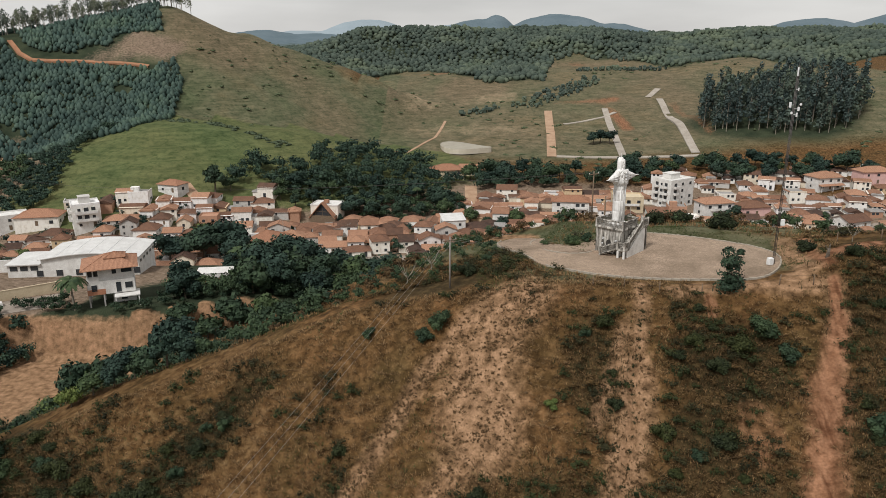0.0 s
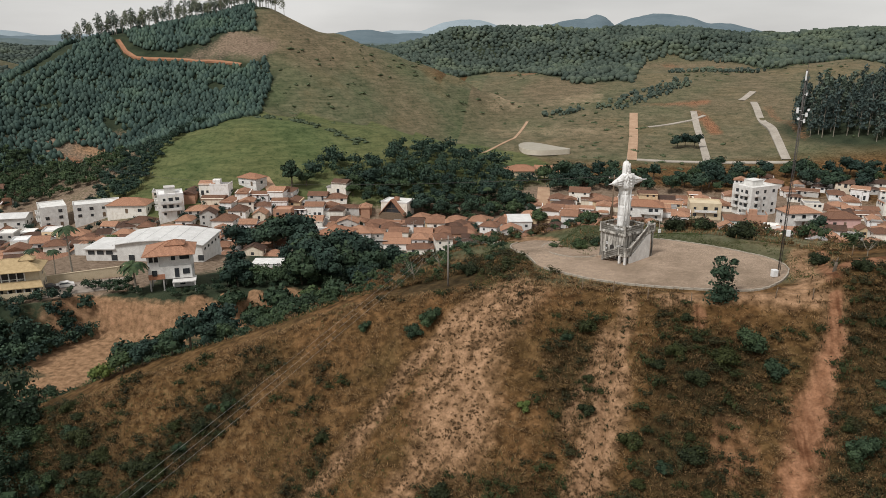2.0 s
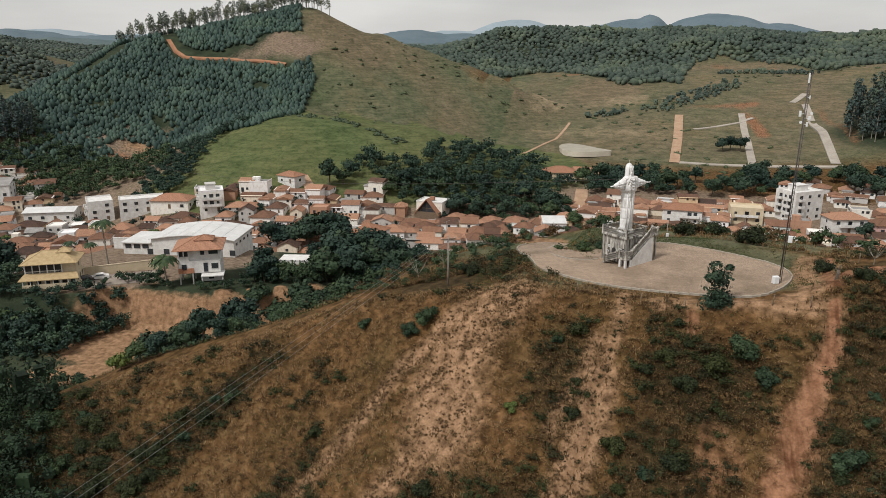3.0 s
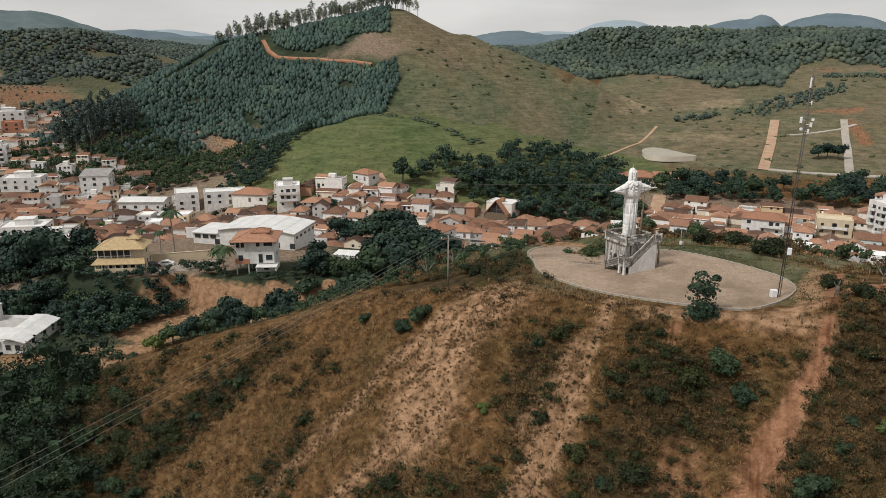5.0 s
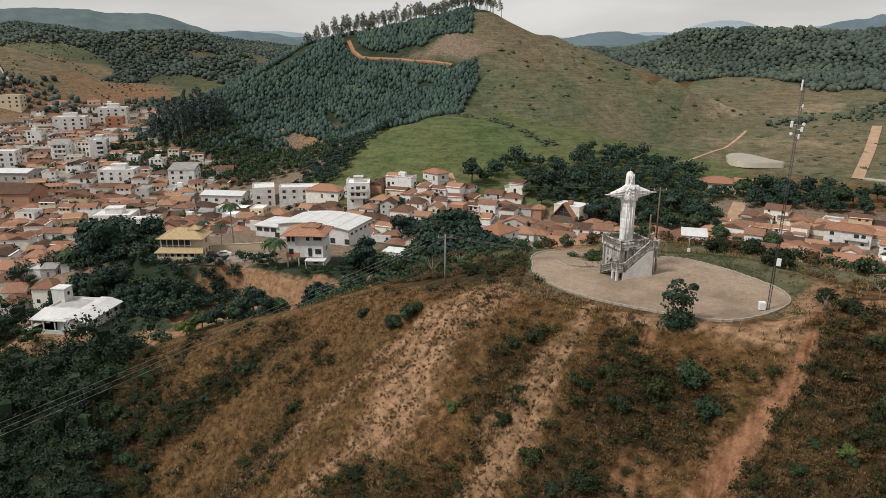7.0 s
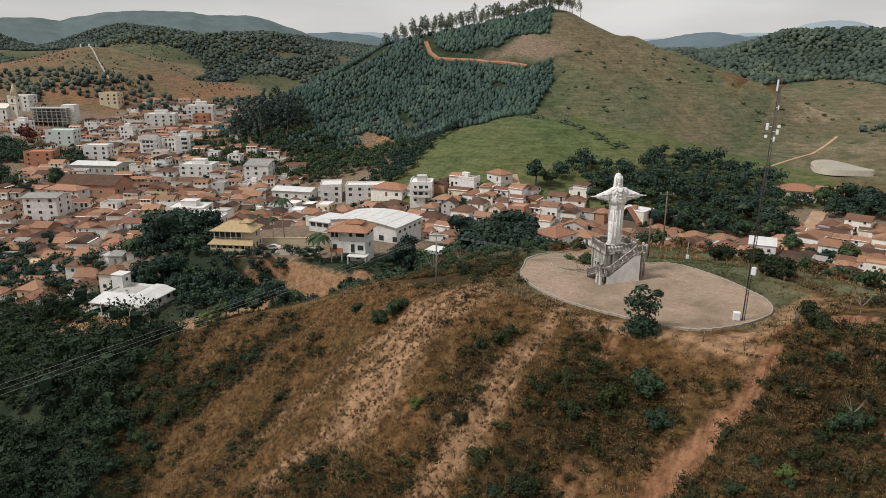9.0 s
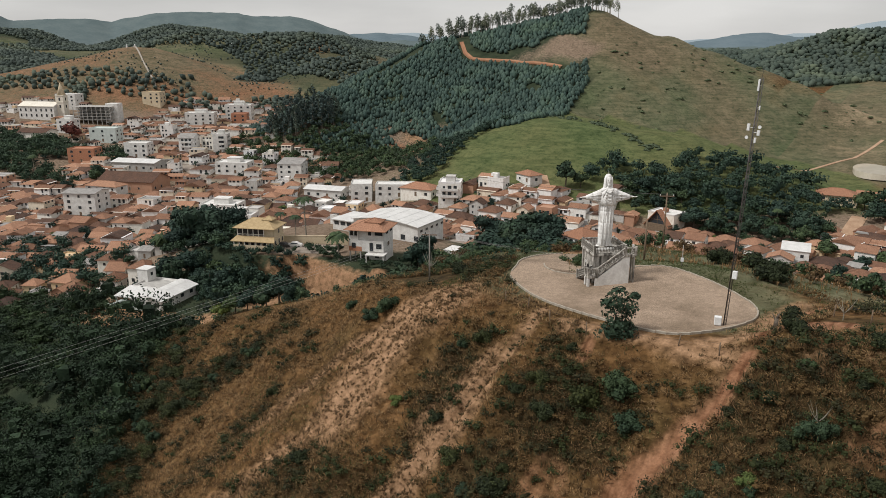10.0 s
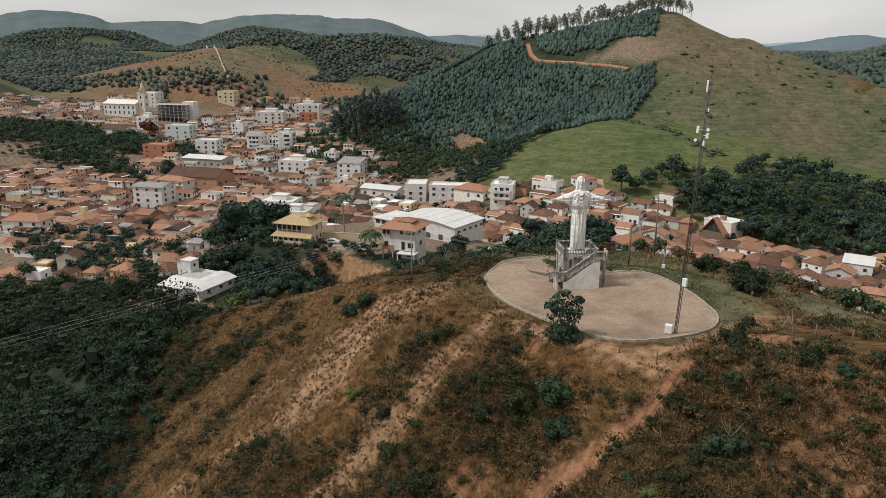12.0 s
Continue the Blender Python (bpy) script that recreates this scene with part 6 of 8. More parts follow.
def white_house(x, y, turn):
    """A modern house on the slope: flat roof with parapet behind, sloping white roofs in front, a tower for the tank."""
    claim(x, y, 11)
    ob = thing("modern_house", at_ground(x, y, turn), "modern white house with sloping white roofs and tank tower", "house")
    bm = bmesh.new()
    box(bm, -6.5, 2.0, -2.2, 6.5, -4, 3.0)
    box(bm, 2.01, 6.6, -6.4, 7.0, -4, 2.7)
    box(bm, -1.2, 2.0, -5.6, -2.21, -4, 2.7)
    part("wall", (bm, M["white"]), ob)
    bm = flat_top(8.7, 7.4, 3.0, 0.55)
    part("parapet", (bm, M["white"]), ob, at=pose(-2.2, 3.0, 0))
    bm = bmesh.new()
    box(bm, -6.1, 1.7, -0.3, 6.2, 3.02, 3.16)
    part("roof_deck", (bm, M["grey_render"]), ob, "grey cement roof deck")
    for name, corners in (("roof", ((-7.4, -6.4, 2.3), (1.6, -6.4, 2.3), (1.6, -0.6, 3.2), (-7.4, -0.6, 3.2))), ("roof", ((1.8, -7.2, 3.5), (4.3, -7.2, 3.5), (4.3, 7.2, 3.5), (1.8, 7.2, 3.5))), ("roof", ((4.32, -7.2, 3.5), (7.4, -7.2, 2.6), (7.4, 7.2, 2.6), (4.32, 7.2, 3.5)))):
        bm = bmesh.new()
        slab(bm, corners)
        part(name, (bm, M["sheet_roof"]), ob, "white sheet roof")
    bm = bmesh.new()
    box(bm, -8.4, -5.2, 3.4, 6.6, -4, 6.3)
    box(bm, -8.55, -5.05, 3.25, 6.75, 6.3, 6.45)
    part("tank_tower", (bm, M["white"]), ob, "square white tower for the water tank")
    part("window", window_mesh(0.7, 0.7), ob, at=pose(-5.2, 5.0, 4.6, 0, 0, 90))
    for px in (-7.0, -4.2, -1.4):
        bm = bmesh.new()
        box(bm, px - 0.12, px + 0.12, -6.2, -5.96, -3, 2.7)
        part("veranda_post", (bm, M["white"]), ob)
    bm = bmesh.new()
    box(bm, -9.0, 2.0, -8.0, -2.3, -4, 0.0)
    box(bm, -9.0, 2.0, -8.0, -7.85, 0.0, 0.9)
    part("terrace", (bm, M["mint"]), ob, "terrace with a pale green parapet")
    part("door", window_mesh(1.8, 2.1), ob, at=pose(-4.5, -2.23, 0.1))
    for u, z in ((3.3, 0.9), (5.3, 0.9)):
        part("window", window_mesh(0.9, 1.0), ob, at=pose(u, -6.43, z))
    for u in (-3.0, 1.5, 5.0):
        part("window", window_mesh(1.0, 0.8), ob, at=pose(6.63, u, 1.2, 0, 0, 90))
    bm = bmesh.new()
    box(bm, 6.62, 6.85, 7.1, 14.5, -4, 1.4)
    part("garden_wall", (bm, M["white"]), ob)
    for k in range(7):
        bm = bmesh.new()
        a, b2 = radians(195 + 9 * k), radians(204 + 9 * k)
        ax, ay, bx, by = 6 + 17 * math.cos(a), 4 + 17 * math.sin(a), 6 + 17 * math.cos(b2), 4 + 17 * math.sin(b2)
        n = Vector((-(by - ay), bx - ax, 0)).normalized() * 0.12
        lo = [bm.verts.new((px + q * n.x, py + q * n.y, -5.0)) for px, py in ((ax, ay), (bx, by)) for q in (-1, 1)]
        hi = [bm.verts.new((v.co.x, v.co.y, -0.6 - 0.35 * k)) for v in lo]
        for f in ((lo[0], lo[2], hi[2], hi[0]), (lo[3], lo[1], hi[1], hi[3]), (hi[0], hi[2], hi[3], hi[1])):
            bm.faces.new(f)
        part("drive_wall", (bm, M["white"]), ob)


hall(-88.5, 180.6, 7)
raw_house(-71.5, 149.5, 23)
villa(-102.2, 138.4, 25.6)
white_house(-109.2, 110.4, 18)

# low walls, slabs and the unfinished lot beside the hall
for x, y, turn, w, h, t, mat, label in ((-93, 150.2, 36, 18, 2.2, 0.25, "cream", "long rendered retaining wall of the car park"), (-108, 178, 8, 13, 3.2, 0.25, "white", "high white wall of a walled court"), (-50, 160, 8, 16, 2.2, 0.25, "brick", "unplastered brick wall round a building plot"),
                                        (-44, 168, 98, 12, 2.0, 0.25, "brick", "unplastered brick wall round a building plot"), (-54, 166, 8, 9, 2.8, 5.0, "white", "low white shed with flat roof"),
                                        (-126, 158, 40, 14, 2.4, 0.25, "white", "white yard wall")):
    bm = bmesh.new()
    box(bm, -w / 2, w / 2, -t / 2, t / 2, -2.5, h, bevel=0.04)
    box(bm, -w / 2 - 0.06, w / 2 + 0.06, -t / 2 - 0.06, t / 2 + 0.06, h, h + 0.12)
    ob = thing("yard_wall", at_ground(x, y, turn), label, "wall")
    part("wall", (bm, M[mat]), ob)
    claim(x, y, min(w / 2, 6))


# ---- cars ----
def car(x, y, turn, paint, label):
    ob = thing("car", at_ground(x, y, turn, 0.03), label, "car", "parked cars")
    bm = bmesh.new()
    prof = [(-2.05, 0.35), (-2.1, 0.75), (-1.9, 0.95), (-1.25, 1.0), (-0.75, 1.42), (0.75, 1.45), (1.45, 1.0), (2.0, 0.9), (2.1, 0.6), (2.05, 0.35)]
    rows = [[bm.verts.new((px, yy * (0.86 if pz > 1.2 else 1.0), pz)) for px, pz in prof] for yy in (-0.85, 0.85)]
    n = len(prof)
    for k in range(n):
        bm.faces.new((rows[0][k], rows[0][(k + 1) % n], rows[1][(k + 1) % n], rows[1][k]))
    bm.faces.new(rows[0][::-1]), bm.faces.new(rows[1])
    bmesh.ops.recalc_face_normals(bm, faces=bm.faces[:])
    part("body", (bm, M[paint]), ob)
    bm = bmesh.new()
    for s in (-1, 1):
        v = [bm.verts.new((px, s * (0.86 if pz < 1.1 else 0.76), pz)) for px, pz in ((-1.1, 1.02), (1.3, 1.02), (0.7, 1.38), (-0.7, 1.36))]
        bm.faces.new(v if s < 0 else v[::-1])
    part("side_windows", (bm, M["glass"]), ob)
    for px in (-1.3, 1.3):
        for s in (-1, 1):
            bm = bmesh.new()
            tube(bm, (px, s * 0.7, 0.31), (px, s * 0.9, 0.31), 0.31, sides=14)
            part("wheel", (bm, M["dark"]), ob)


car(-95.0, 144.2, 36, "white", "white estate car in the walled car park")
car(-97.4, 142.0, 36, "steel", "dark grey car in the walled car park")
car(-160, 122, 20, "white", "white car on the dusty street")

# ---- the town's many houses: a dozen kinds, repeated ----
KINDS, SHAPES = [], []
HOLD = pose(0, 0, -300)
for label, w, d, st, roof_, wall_, rm, ver in (
        ("single-storey house with hipped clay tile roof", 10, 8.5, 1, "hip", "walls", "tiles", False), ("single-storey house with gabled clay tile roof", 9, 8, 1, "gable", "walls", "tiles", False),
        ("long low house with gabled clay tile roof", 13, 8, 1, "gable", "walls", "tiles", False), ("two-storey house with hipped clay tile roof", 9.5, 9, 2, "hip", "walls", "tiles", False),
        ("single-storey house with tiled porch", 10.5, 8, 1, "hip", "walls", "tiles", True), ("small square house with pyramid tile roof", 8, 8, 1, "hip", "walls", "tiles", False),
        ("two-storey house with gabled tile roof", 8.5, 10, 2, "gable", "walls", "tiles", False), ("low flat-roofed house with parapet", 9, 8, 1, "flat", "walls", "tiles", False),
        ("two-storey flat-roofed house with painted walls", 9, 9, 2, "flat", "walls", "tiles", False), ("wide low house with shallow tile roof", 14, 10, 1, "hip", "walls", "tiles", False),
        ("small house under grey fibre sheets", 8, 7, 1, "gable", "walls", "fibre_roof", False), ("shed under sloping sheet roof", 7, 6, 1, "shed", "grey_render", "fibre_roof", False),
        ("white three-storey flat-roofed town house", 9, 10, 3, "flat", "white", "tiles", False), ("low brown house with broad old tile roof", 11, 11, 1, "hip", "walls", "tiles", False)):
    SHAPES.append((label, w, d, st, roof_))
    KINDS.append((house(HOLD, label, w, d, st, roof=roof_, wall=wall_, roof_mat=rm, veranda=ver, rng_=random.Random(len(KINDS)), name="storeyed_house" if st > 1 else "shed" if roof_ == "shed" else "cottage" if roof_ == "gable" else "bungalow"), max(w, d)))


def within(cx, cy, rx, ry, turn=0.0):
    c, s = math.cos(radians(turn)), math.sin(radians(turn))
    return lambda x, y: (((x - cx) * c + (y - cy) * s) / rx) ** 2 + ((-(x - cx) * s + (y - cy) * c) / ry) ** 2 < 1


def free(x, y, r):
    return all((x - a) ** 2 + (y - b) ** 2 > (r + c) ** 2 for a, b, c in TAKEN)


HOUSES, MANY = [], []


def quarter(cx, cy, rx, ry, turn, step_x, step_y, weights, seed, keep=0.92, limit=None, many=False, size=(0.60, 0.80), room=2.6):
    """Rows of houses over an oval part of the town."""
    rng_ = random.Random(seed)
    c, s = math.cos(radians(turn)), math.sin(radians(turn))
    for i in range(-int(rx / step_x) - 1, int(rx / step_x) + 2):
        for j in range(-int(ry / step_y) - 1, int(ry / step_y) + 2):
            u, v = i * step_x + (j % 2) * step_x / 2 + rng_.uniform(-1.4, 1.4), j * step_y + rng_.uniform(-1.2, 1.2)
            if (u / rx) ** 2 + (v / ry) ** 2 > 1 or rng_.random() > keep:
                continue
            x, y = cx + u * c - v * s, cy + u * s + v * c
            k = rng_.choices(range(len(KINDS)), weights)[0]
            if not free(x, y, room - 0.2) or (limit and not limit(x, y)) or (-75 < x < 8 and y > 307):
                continue
            claim(x, y, room)
            way, big = turn + rng_.choice((0, 0, 90, 180, -90)) + rng_.uniform(-7, 7), rng_.uniform(*size)
            if many:
                MANY.append((x, y, way, 1.1 * big, k))
                continue
            HOUSES.append((x, y))
            ob = copy_thing(KINDS[k][0], at_ground(x, y, way))
            ob.scale = [big * rng_.uniform(0.92, 1.1), big * rng_.uniform(0.92, 1.1), rng_.uniform(0.74, 0.9)]


for line in ([(12, 296), (13.5, 330), (14, 366)], [(-260, 150), (-220, 180), (-170, 215), (-110, 240), (-40, 250), (60, 262)], [(-470, 240), (-400, 238), (-330, 262), (-260, 240)], [(60, 262), (140, 282), (220, 300)]):
    for (a, b), (c, d) in zip(line[:-1], line[1:]):
        n = int(math.hypot(c - a, d - b) / 4)
        for k in range(n + 1):
            claim(a + (c - a) * k / n, b + (d - b) * k / n, 0.9)
SMALL = (10, 9, 7, 5, 7, 6, 4, 2, 2, 5, 3, 2, 0, 6)
TOWN = (8, 7, 5, 6, 4, 5, 5, 4, 3, 5, 4, 3, 1, 4)
quarter(-158, 128, 26, 14, 30, 9.2, 8.6, SMALL, 38, 0.9, limit=lambda x, y: x < -142)
GROVES = ((-440, 200, 78, 24, 22), (-385, 184, 24, 14, 30), (-336, 191, 26, 9, 10), (-354, 232, 15, 13, 40))
far_grove = lambda x, y: not any(within(*g)(x, y) for g in GROVES)
quarter(78, 290, 140, 22, -6, 8.4, 7.8, SMALL, 11, 0.85)
quarter(-78, 262, 88, 25, 8, 8.4, 7.8, SMALL, 14, 0.85)
quarter(-170, 240, 62, 30, 22, 8.6, 8.0, TOWN, 15, 0.85)
quarter(-185, 172, 62, 42, 30, 9.2, 8.6, SMALL, 16, limit=lambda x, y: x < -146)
quarter(-178, 112, 36, 22, 38, 9.8, 9.2, SMALL, 21, 0.85, limit=lambda x, y: x < -146)
quarter(75, 306, 155, 36, -6, 7.4, 7.0, SMALL, 31, many=True)
quarter(45, 333, 60, 16, -4, 10.0, 9.5, SMALL, 12, 0.7, many=True, limit=lambda x, y: x > 6)
quarter(195, 335, 95, 38, -18, 10.2, 9.5, SMALL, 13, 0.8, many=True)
quarter(-75, 272, 100, 36, 8, 7.4, 7.0, SMALL, 32, many=True)
quarter(-170, 245, 75, 42, 22, 7.6, 7.2, TOWN, 33, many=True)
quarter(-235, 180, 95, 72, 30, 7.8, 7.4, SMALL, 34, many=True, limit=lambda x, y: x < -146)
quarter(-290, 255, 75, 52, 33, 8.2, 7.8, TOWN, 17, many=True)
quarter(-320, 150, 75, 42, 30, 8.4, 8.0, SMALL, 35, 0.85, many=True, limit=far_grove)
quarter(-385, 275, 90, 62, 35, 10.4, 10.0, TOWN, 18, 0.9, many=True, limit=far_grove)
quarter(-370, 330, 70, 36, 40, 10.4, 10.0, TOWN, 19, 0.85, many=True)
quarter(-405, 365, 60, 30, 40, 11.0, 10.5, TOWN, 36, 0.7, many=True)
quarter(-460, 235, 95, 55, 30, 11.0, 10.5, SMALL, 20, 0.72, many=True, limit=far_grove)
quarter(-540, 235, 75, 32, 30, 12.0, 11.5, SMALL, 37, 0.6, many=True)
for ob, _ in KINDS:
    for o in (*ob.children_recursive, ob):
        bpy.data.objects.remove(o)


def block(x0, x1, y0, y1, z0, z1, dx=0.0, dy=0.0):
    """A box whose top may draw in."""
    return np.array([(x0, y0, z0), (x1, y0, z0), (x1, y1, z0), (x0, y1, z0), (x0 + dx, y0 + dy, z1), (x1 - dx, y0 + dy, z1), (x1 - dx, y1 - dy, z1), (x0 + dx, y1 - dy, z1)])


BLOCK = np.array([(3, 2, 1, 0), (4, 5, 6, 7), (0, 1, 5, 4), (1, 2, 6, 5), (2, 3, 7, 6), (3, 0, 4, 7)])


def plain_house(rng_, big, k):
    """Boxes with their material: 0 wall, 1 tiles, 2 pane, 3 grey or white sheets."""
    _, w, d, st, roof_ = SHAPES[k]
    w, d, h = w * big * rng_.uniform(0.9, 1.15), d * big * rng_.uniform(0.9, 1.15), 2.45 * st - 0.2
    a, b = w / 2, d / 2
    out = [(0, block(-a, a, -b, b, -2.5, h))]
    if roof_ == "flat":
        out += [(0, block(-a - 0.05, a + 0.05, -b - 0.05, -b + 0.15, h, h + 0.6)), (0, block(-a - 0.05, a + 0.05, b - 0.15, b + 0.05, h, h + 0.6)), (0, block(-a - 0.05, -a + 0.15, -b + 0.15, b - 0.15, h, h + 0.6)), (3, block(-a + 0.15, a, -b + 0.15, b - 0.15, h, h + 0.1))]
        if rng_.random() < 0.5:
            out.append((0, block(-a * 0.4, a * 0.3, 0, b * 0.8, h + 0.1, h + 2.0)))
    elif roof_ == "shed":
        out.append((3, block(-a - 0.3, a + 0.3, -b - 0.3, b + 0.3, h, h + 0.5, 0, 0.3)))
    else:
        e, rise = 0.32, (b + 0.32) * rng_.uniform(0.28, 0.4)
        out.append((1, block(-a - e, a + e, -b - e, b + e, h - 0.12, h - 0.12 + rise, 0.02 if roof_ == "gable" or k % 4 != 1 else max(0.0, min(b + e, a + e - 0.2)), b + e - 0.09)))
        if roof_ == "gable" or k % 4 != 1:
            out.append((0, block(-a, a, -b, b, h, h - 0.3 + rise, 0, b - 0.25)))
        if rng_.random() < 0.35:
            out += [(0, block(a, a + 2.6, -b * 0.6, b * 0.8, -2.5, 2.3)), (1 if rng_.random() < 0.6 else 3, block(a - 0.02, a + 2.9, -b * 0.6 - 0.3, b * 0.8 + 0.3, 2.3, 2.75, 0.02, 0.5))]
    for s in range(st):
        for side in (-1, 1):
            for u in (-0.55, 0.1, 0.6):
                if rng_.random() < 0.75:
                    z0, ww = s * 2.6 + (1.0 if rng_.random() < 0.75 else 0.1), rng_.uniform(0.4, 0.65)
                    out.append((2, block(u * a - ww, u * a + ww, side * b - 0.05, side * b + 0.05, z0, s * 2.6 + 2.05)))
                if rng_.random() < 0.45:
                    out.append((2, block(side * a - 0.05, side * a + 0.05, u * b - 0.5, u * b + 0.5, s * 2.6 + 1.0, s * 2.6 + 2.0)))
    return out


parts, index_, rng_ = [], [], random.Random(77)
MANY.sort(key=lambda q: math.hypot(q[0] - 30, q[1]))
for x, y, way, big, k in MANY[:210]:
    low = SHAPES[k][3] == 1
    ob = thing("cottage" if low and SHAPES[k][4] == "gable" else "bungalow" if low else "storeyed_house", at_ground(x, y, way), SHAPES[k][0] + " among close neighbours", "house", "houses of the town")
    boxes_ = plain_house(rng_, big, k)
    for name_, which, mat in (("wall", 0, "walls"), ("roof", 1, "tiles"), ("sheet_roof", 3, "fibre_roof")):
        some = [(v, BLOCK) for m_, v in boxes_ if m_ == which]
        if some:
            part(name_, mesh_of(name_, np.concatenate([v for v, _ in some]), np.concatenate([BLOCK + 8 * i for i in range(len(some))]), M[mat]), ob)
    for v in [v for m_, v in boxes_ if m_ == 2][:4]:
        part("window", mesh_of("window", v, BLOCK, M["glass"]), ob)
for x, y, way, big, k in MANY[210:]:
    m = np.array(at_ground(x, y, way))
    for which, v in plain_house(rng_, big, k):
        parts.append((v @ m[:3, :3].T + m[:3, 3], BLOCK))
        index_ += [which] * 6
verts = np.concatenate([v for v, _ in parts])
faces = np.concatenate([BLOCK + 8 * k for k in range(len(parts))])
tagged(new("town_houses", mesh_of("town_houses", verts, faces, [M["walls_many"], M["tiles_many"], M["glass"], M["fibre_roof"]], index_)), "closely packed small town houses with brown tiled roofs", "houses", kind="stuff")


# ---- trees ----
def sphere_quads(n=2):
    """A ball of 6 n n quads."""
    verts, faces = [], []
    g = np.linspace(-1, 1, n + 1)
    for axis in range(3):
        for s in (-1, 1):
            o = len(verts)
            for a in g:
                for b in g:
                    p = np.zeros(3)
                    p[axis], p[(axis + 1) % 3], p[(axis + 2) % 3] = s, a * s, b
                    verts.append(p / np.linalg.norm(p))
            for i in range(n):
                for j in range(n):
                    faces.append((o + i * (n + 1) + j, o + (i + 1) * (n + 1) + j, o + (i + 1) * (n + 1) + j + 1, o + i * (n + 1) + j + 1))
    return np.array(verts), np.array(faces)


def welded(verts, faces):
    """Joins the points that coincide."""
    _, first, back = np.unique(np.round(verts, 5), axis=0, return_index=True, return_inverse=True)
    return verts[first], back.reshape(-1)[faces]


BALL, CUBE = welded(*sphere_quads(2)), welded(*sphere_quads(1))


def soft_tree(seed, r=3.0, h=5.4, ball=BALL):
    """A far tree: one uneven rounded crown."""
    rs = np.random.RandomState(seed)
    v = ball[0] * rs.uniform(0.5, 1.3, (len(ball[0]), 1))
    return v * (r * rs.uniform(0.8, 1.1), r * rs.uniform(0.8, 1.1), h * 0.5) + (0, 0, h * 0.46), ball[1]


def join(parts):
    verts, faces, o = [], [], 0
    for v, f in parts:
        verts.append(v)
        faces.append(f + o)
        o += len(v)
    return np.concatenate(verts), np.concatenate(faces)


def cards(rs, centres, normals, size, flat=0.75, curl=0.25):
    """A small leafy four-sided plate at each centre, roughly across the normal."""
    n = len(centres)
    normals = normals / (np.linalg.norm(normals, axis=1, keepdims=True) + 1e-9)
    nrm = normals + rs.normal(0, 0.38, (n, 3))
    nrm /= np.linalg.norm(nrm, axis=1, keepdims=True) + 1e-9
    ref = rs.normal(0, 1, (n, 3))
    a = np.cross(nrm, ref)
    a /= np.linalg.norm(a, axis=1, keepdims=True) + 1e-9
    b = np.cross(nrm, a)
    s = (size * rs.uniform(0.6, 1.35, n))[:, None]
    verts = np.stack([centres - a * s, centres - b * s * flat + nrm * s * curl, centres + a * s * rs.uniform(0.7, 1.2, (n, 1)), centres + b * s * flat - nrm * s * curl * 0.4], 1).reshape(-1, 3)
    return verts, np.arange(4 * n).reshape(n, 4)


def crown(seed, lumps, per, size, core=0.78, heart=None):
    """Leaf clumps round a few uneven lumps (x, y, z, rx, ry, rz), with a dim heart."""
    rs = np.random.RandomState(seed)
    parts = []
    for x, y, z, rx, ry, rz in lumps:
        d = rs.normal(0, 1, (per, 3))
        d /= np.linalg.norm(d, axis=1, keepdims=True)
        d[:, 2] = np.where(d[:, 2] < -0.55, -d[:, 2], d[:, 2])
        r = rs.uniform(0.72, 1.10, (per, 1)) * (1 + 0.16 * np.sin(d[:, :1] * 5 + seed) * np.cos(d[:, 1:2] * 4))
        parts.append(cards(rs, np.array((x, y, z)) + d * r * (rx, ry, rz), d * (1 / rx, 1 / ry, 1 / rz), size))
        if core:
            v, f = heart or BALL
            parts.append((np.array((x, y, z)) + v * np.array((rx, ry, rz)) * core * rs.uniform(0.85, 1.05, (len(v), 1)), f))
    return join(parts)


def lumps_round(seed, r, h0, h1, n, lump=0.55):
    rs = np.random.RandomState(seed)
    out = [(0, 0, (h0 + h1) / 2, r * 0.62, r * 0.62, (h1 - h0) * 0.48)]
    for k in range(n):
        a = 2 * math.pi * k / n + rs.uniform(-0.4, 0.4)
        q = rs.uniform(0.42, 0.72) * r
        z = rs.uniform(h0 + 0.25 * (h1 - h0), h1 - 0.22 * (h1 - h0))
        s = r * lump * rs.uniform(0.75, 1.15)
        out.append((q * math.cos(a), q * math.sin(a), z, s, s * rs.uniform(0.85, 1.15), s * rs.uniform(0.62, 0.85)))
    return out


def limb_mesh(name, seed, h, r, spread, mat, n=5, fork=0.45):
    bm = bmesh.new()
    rs = random.Random(seed)
    tip = Vector((rs.uniform(-0.06, 0.06) * h, rs.uniform(-0.06, 0.06) * h, h * fork))
    tube(bm, (0, 0, -0.6), tip, r, r * 0.72, 7, cap=False)
    for k in range(n):
        a = 2 * math.pi * k / n + rs.uniform(-0.4, 0.4)
        end = Vector((spread * math.cos(a), spread * math.sin(a), h * rs.uniform(0.72, 0.92)))
        mid = tip.lerp(end, 0.5) + Vector((0, 0, -0.06 * h))
        tube(bm, tip, mid, r * 0.5, r * 0.33, 5, cap=False)
        tube(bm, mid, end, r * 0.33, r * 0.1, 5, cap=False)
    me = bpy.data.meshes.new(name)
    bm.to_mesh(me)
    bm.free()
    me.materials.append(M[mat])
    return me


def tree_kind(seed, r, h, leaf, per, size, n=6, low=0.28, bark="bark"):
    c = crown(seed, lumps_round(seed, r, h * low, h, n), per, size)
    return mesh_of("crown", *c, M[leaf]), limb_mesh("trunk", seed, h, 0.05 * h * 0.55 + 0.06, r * 0.5, bark), c


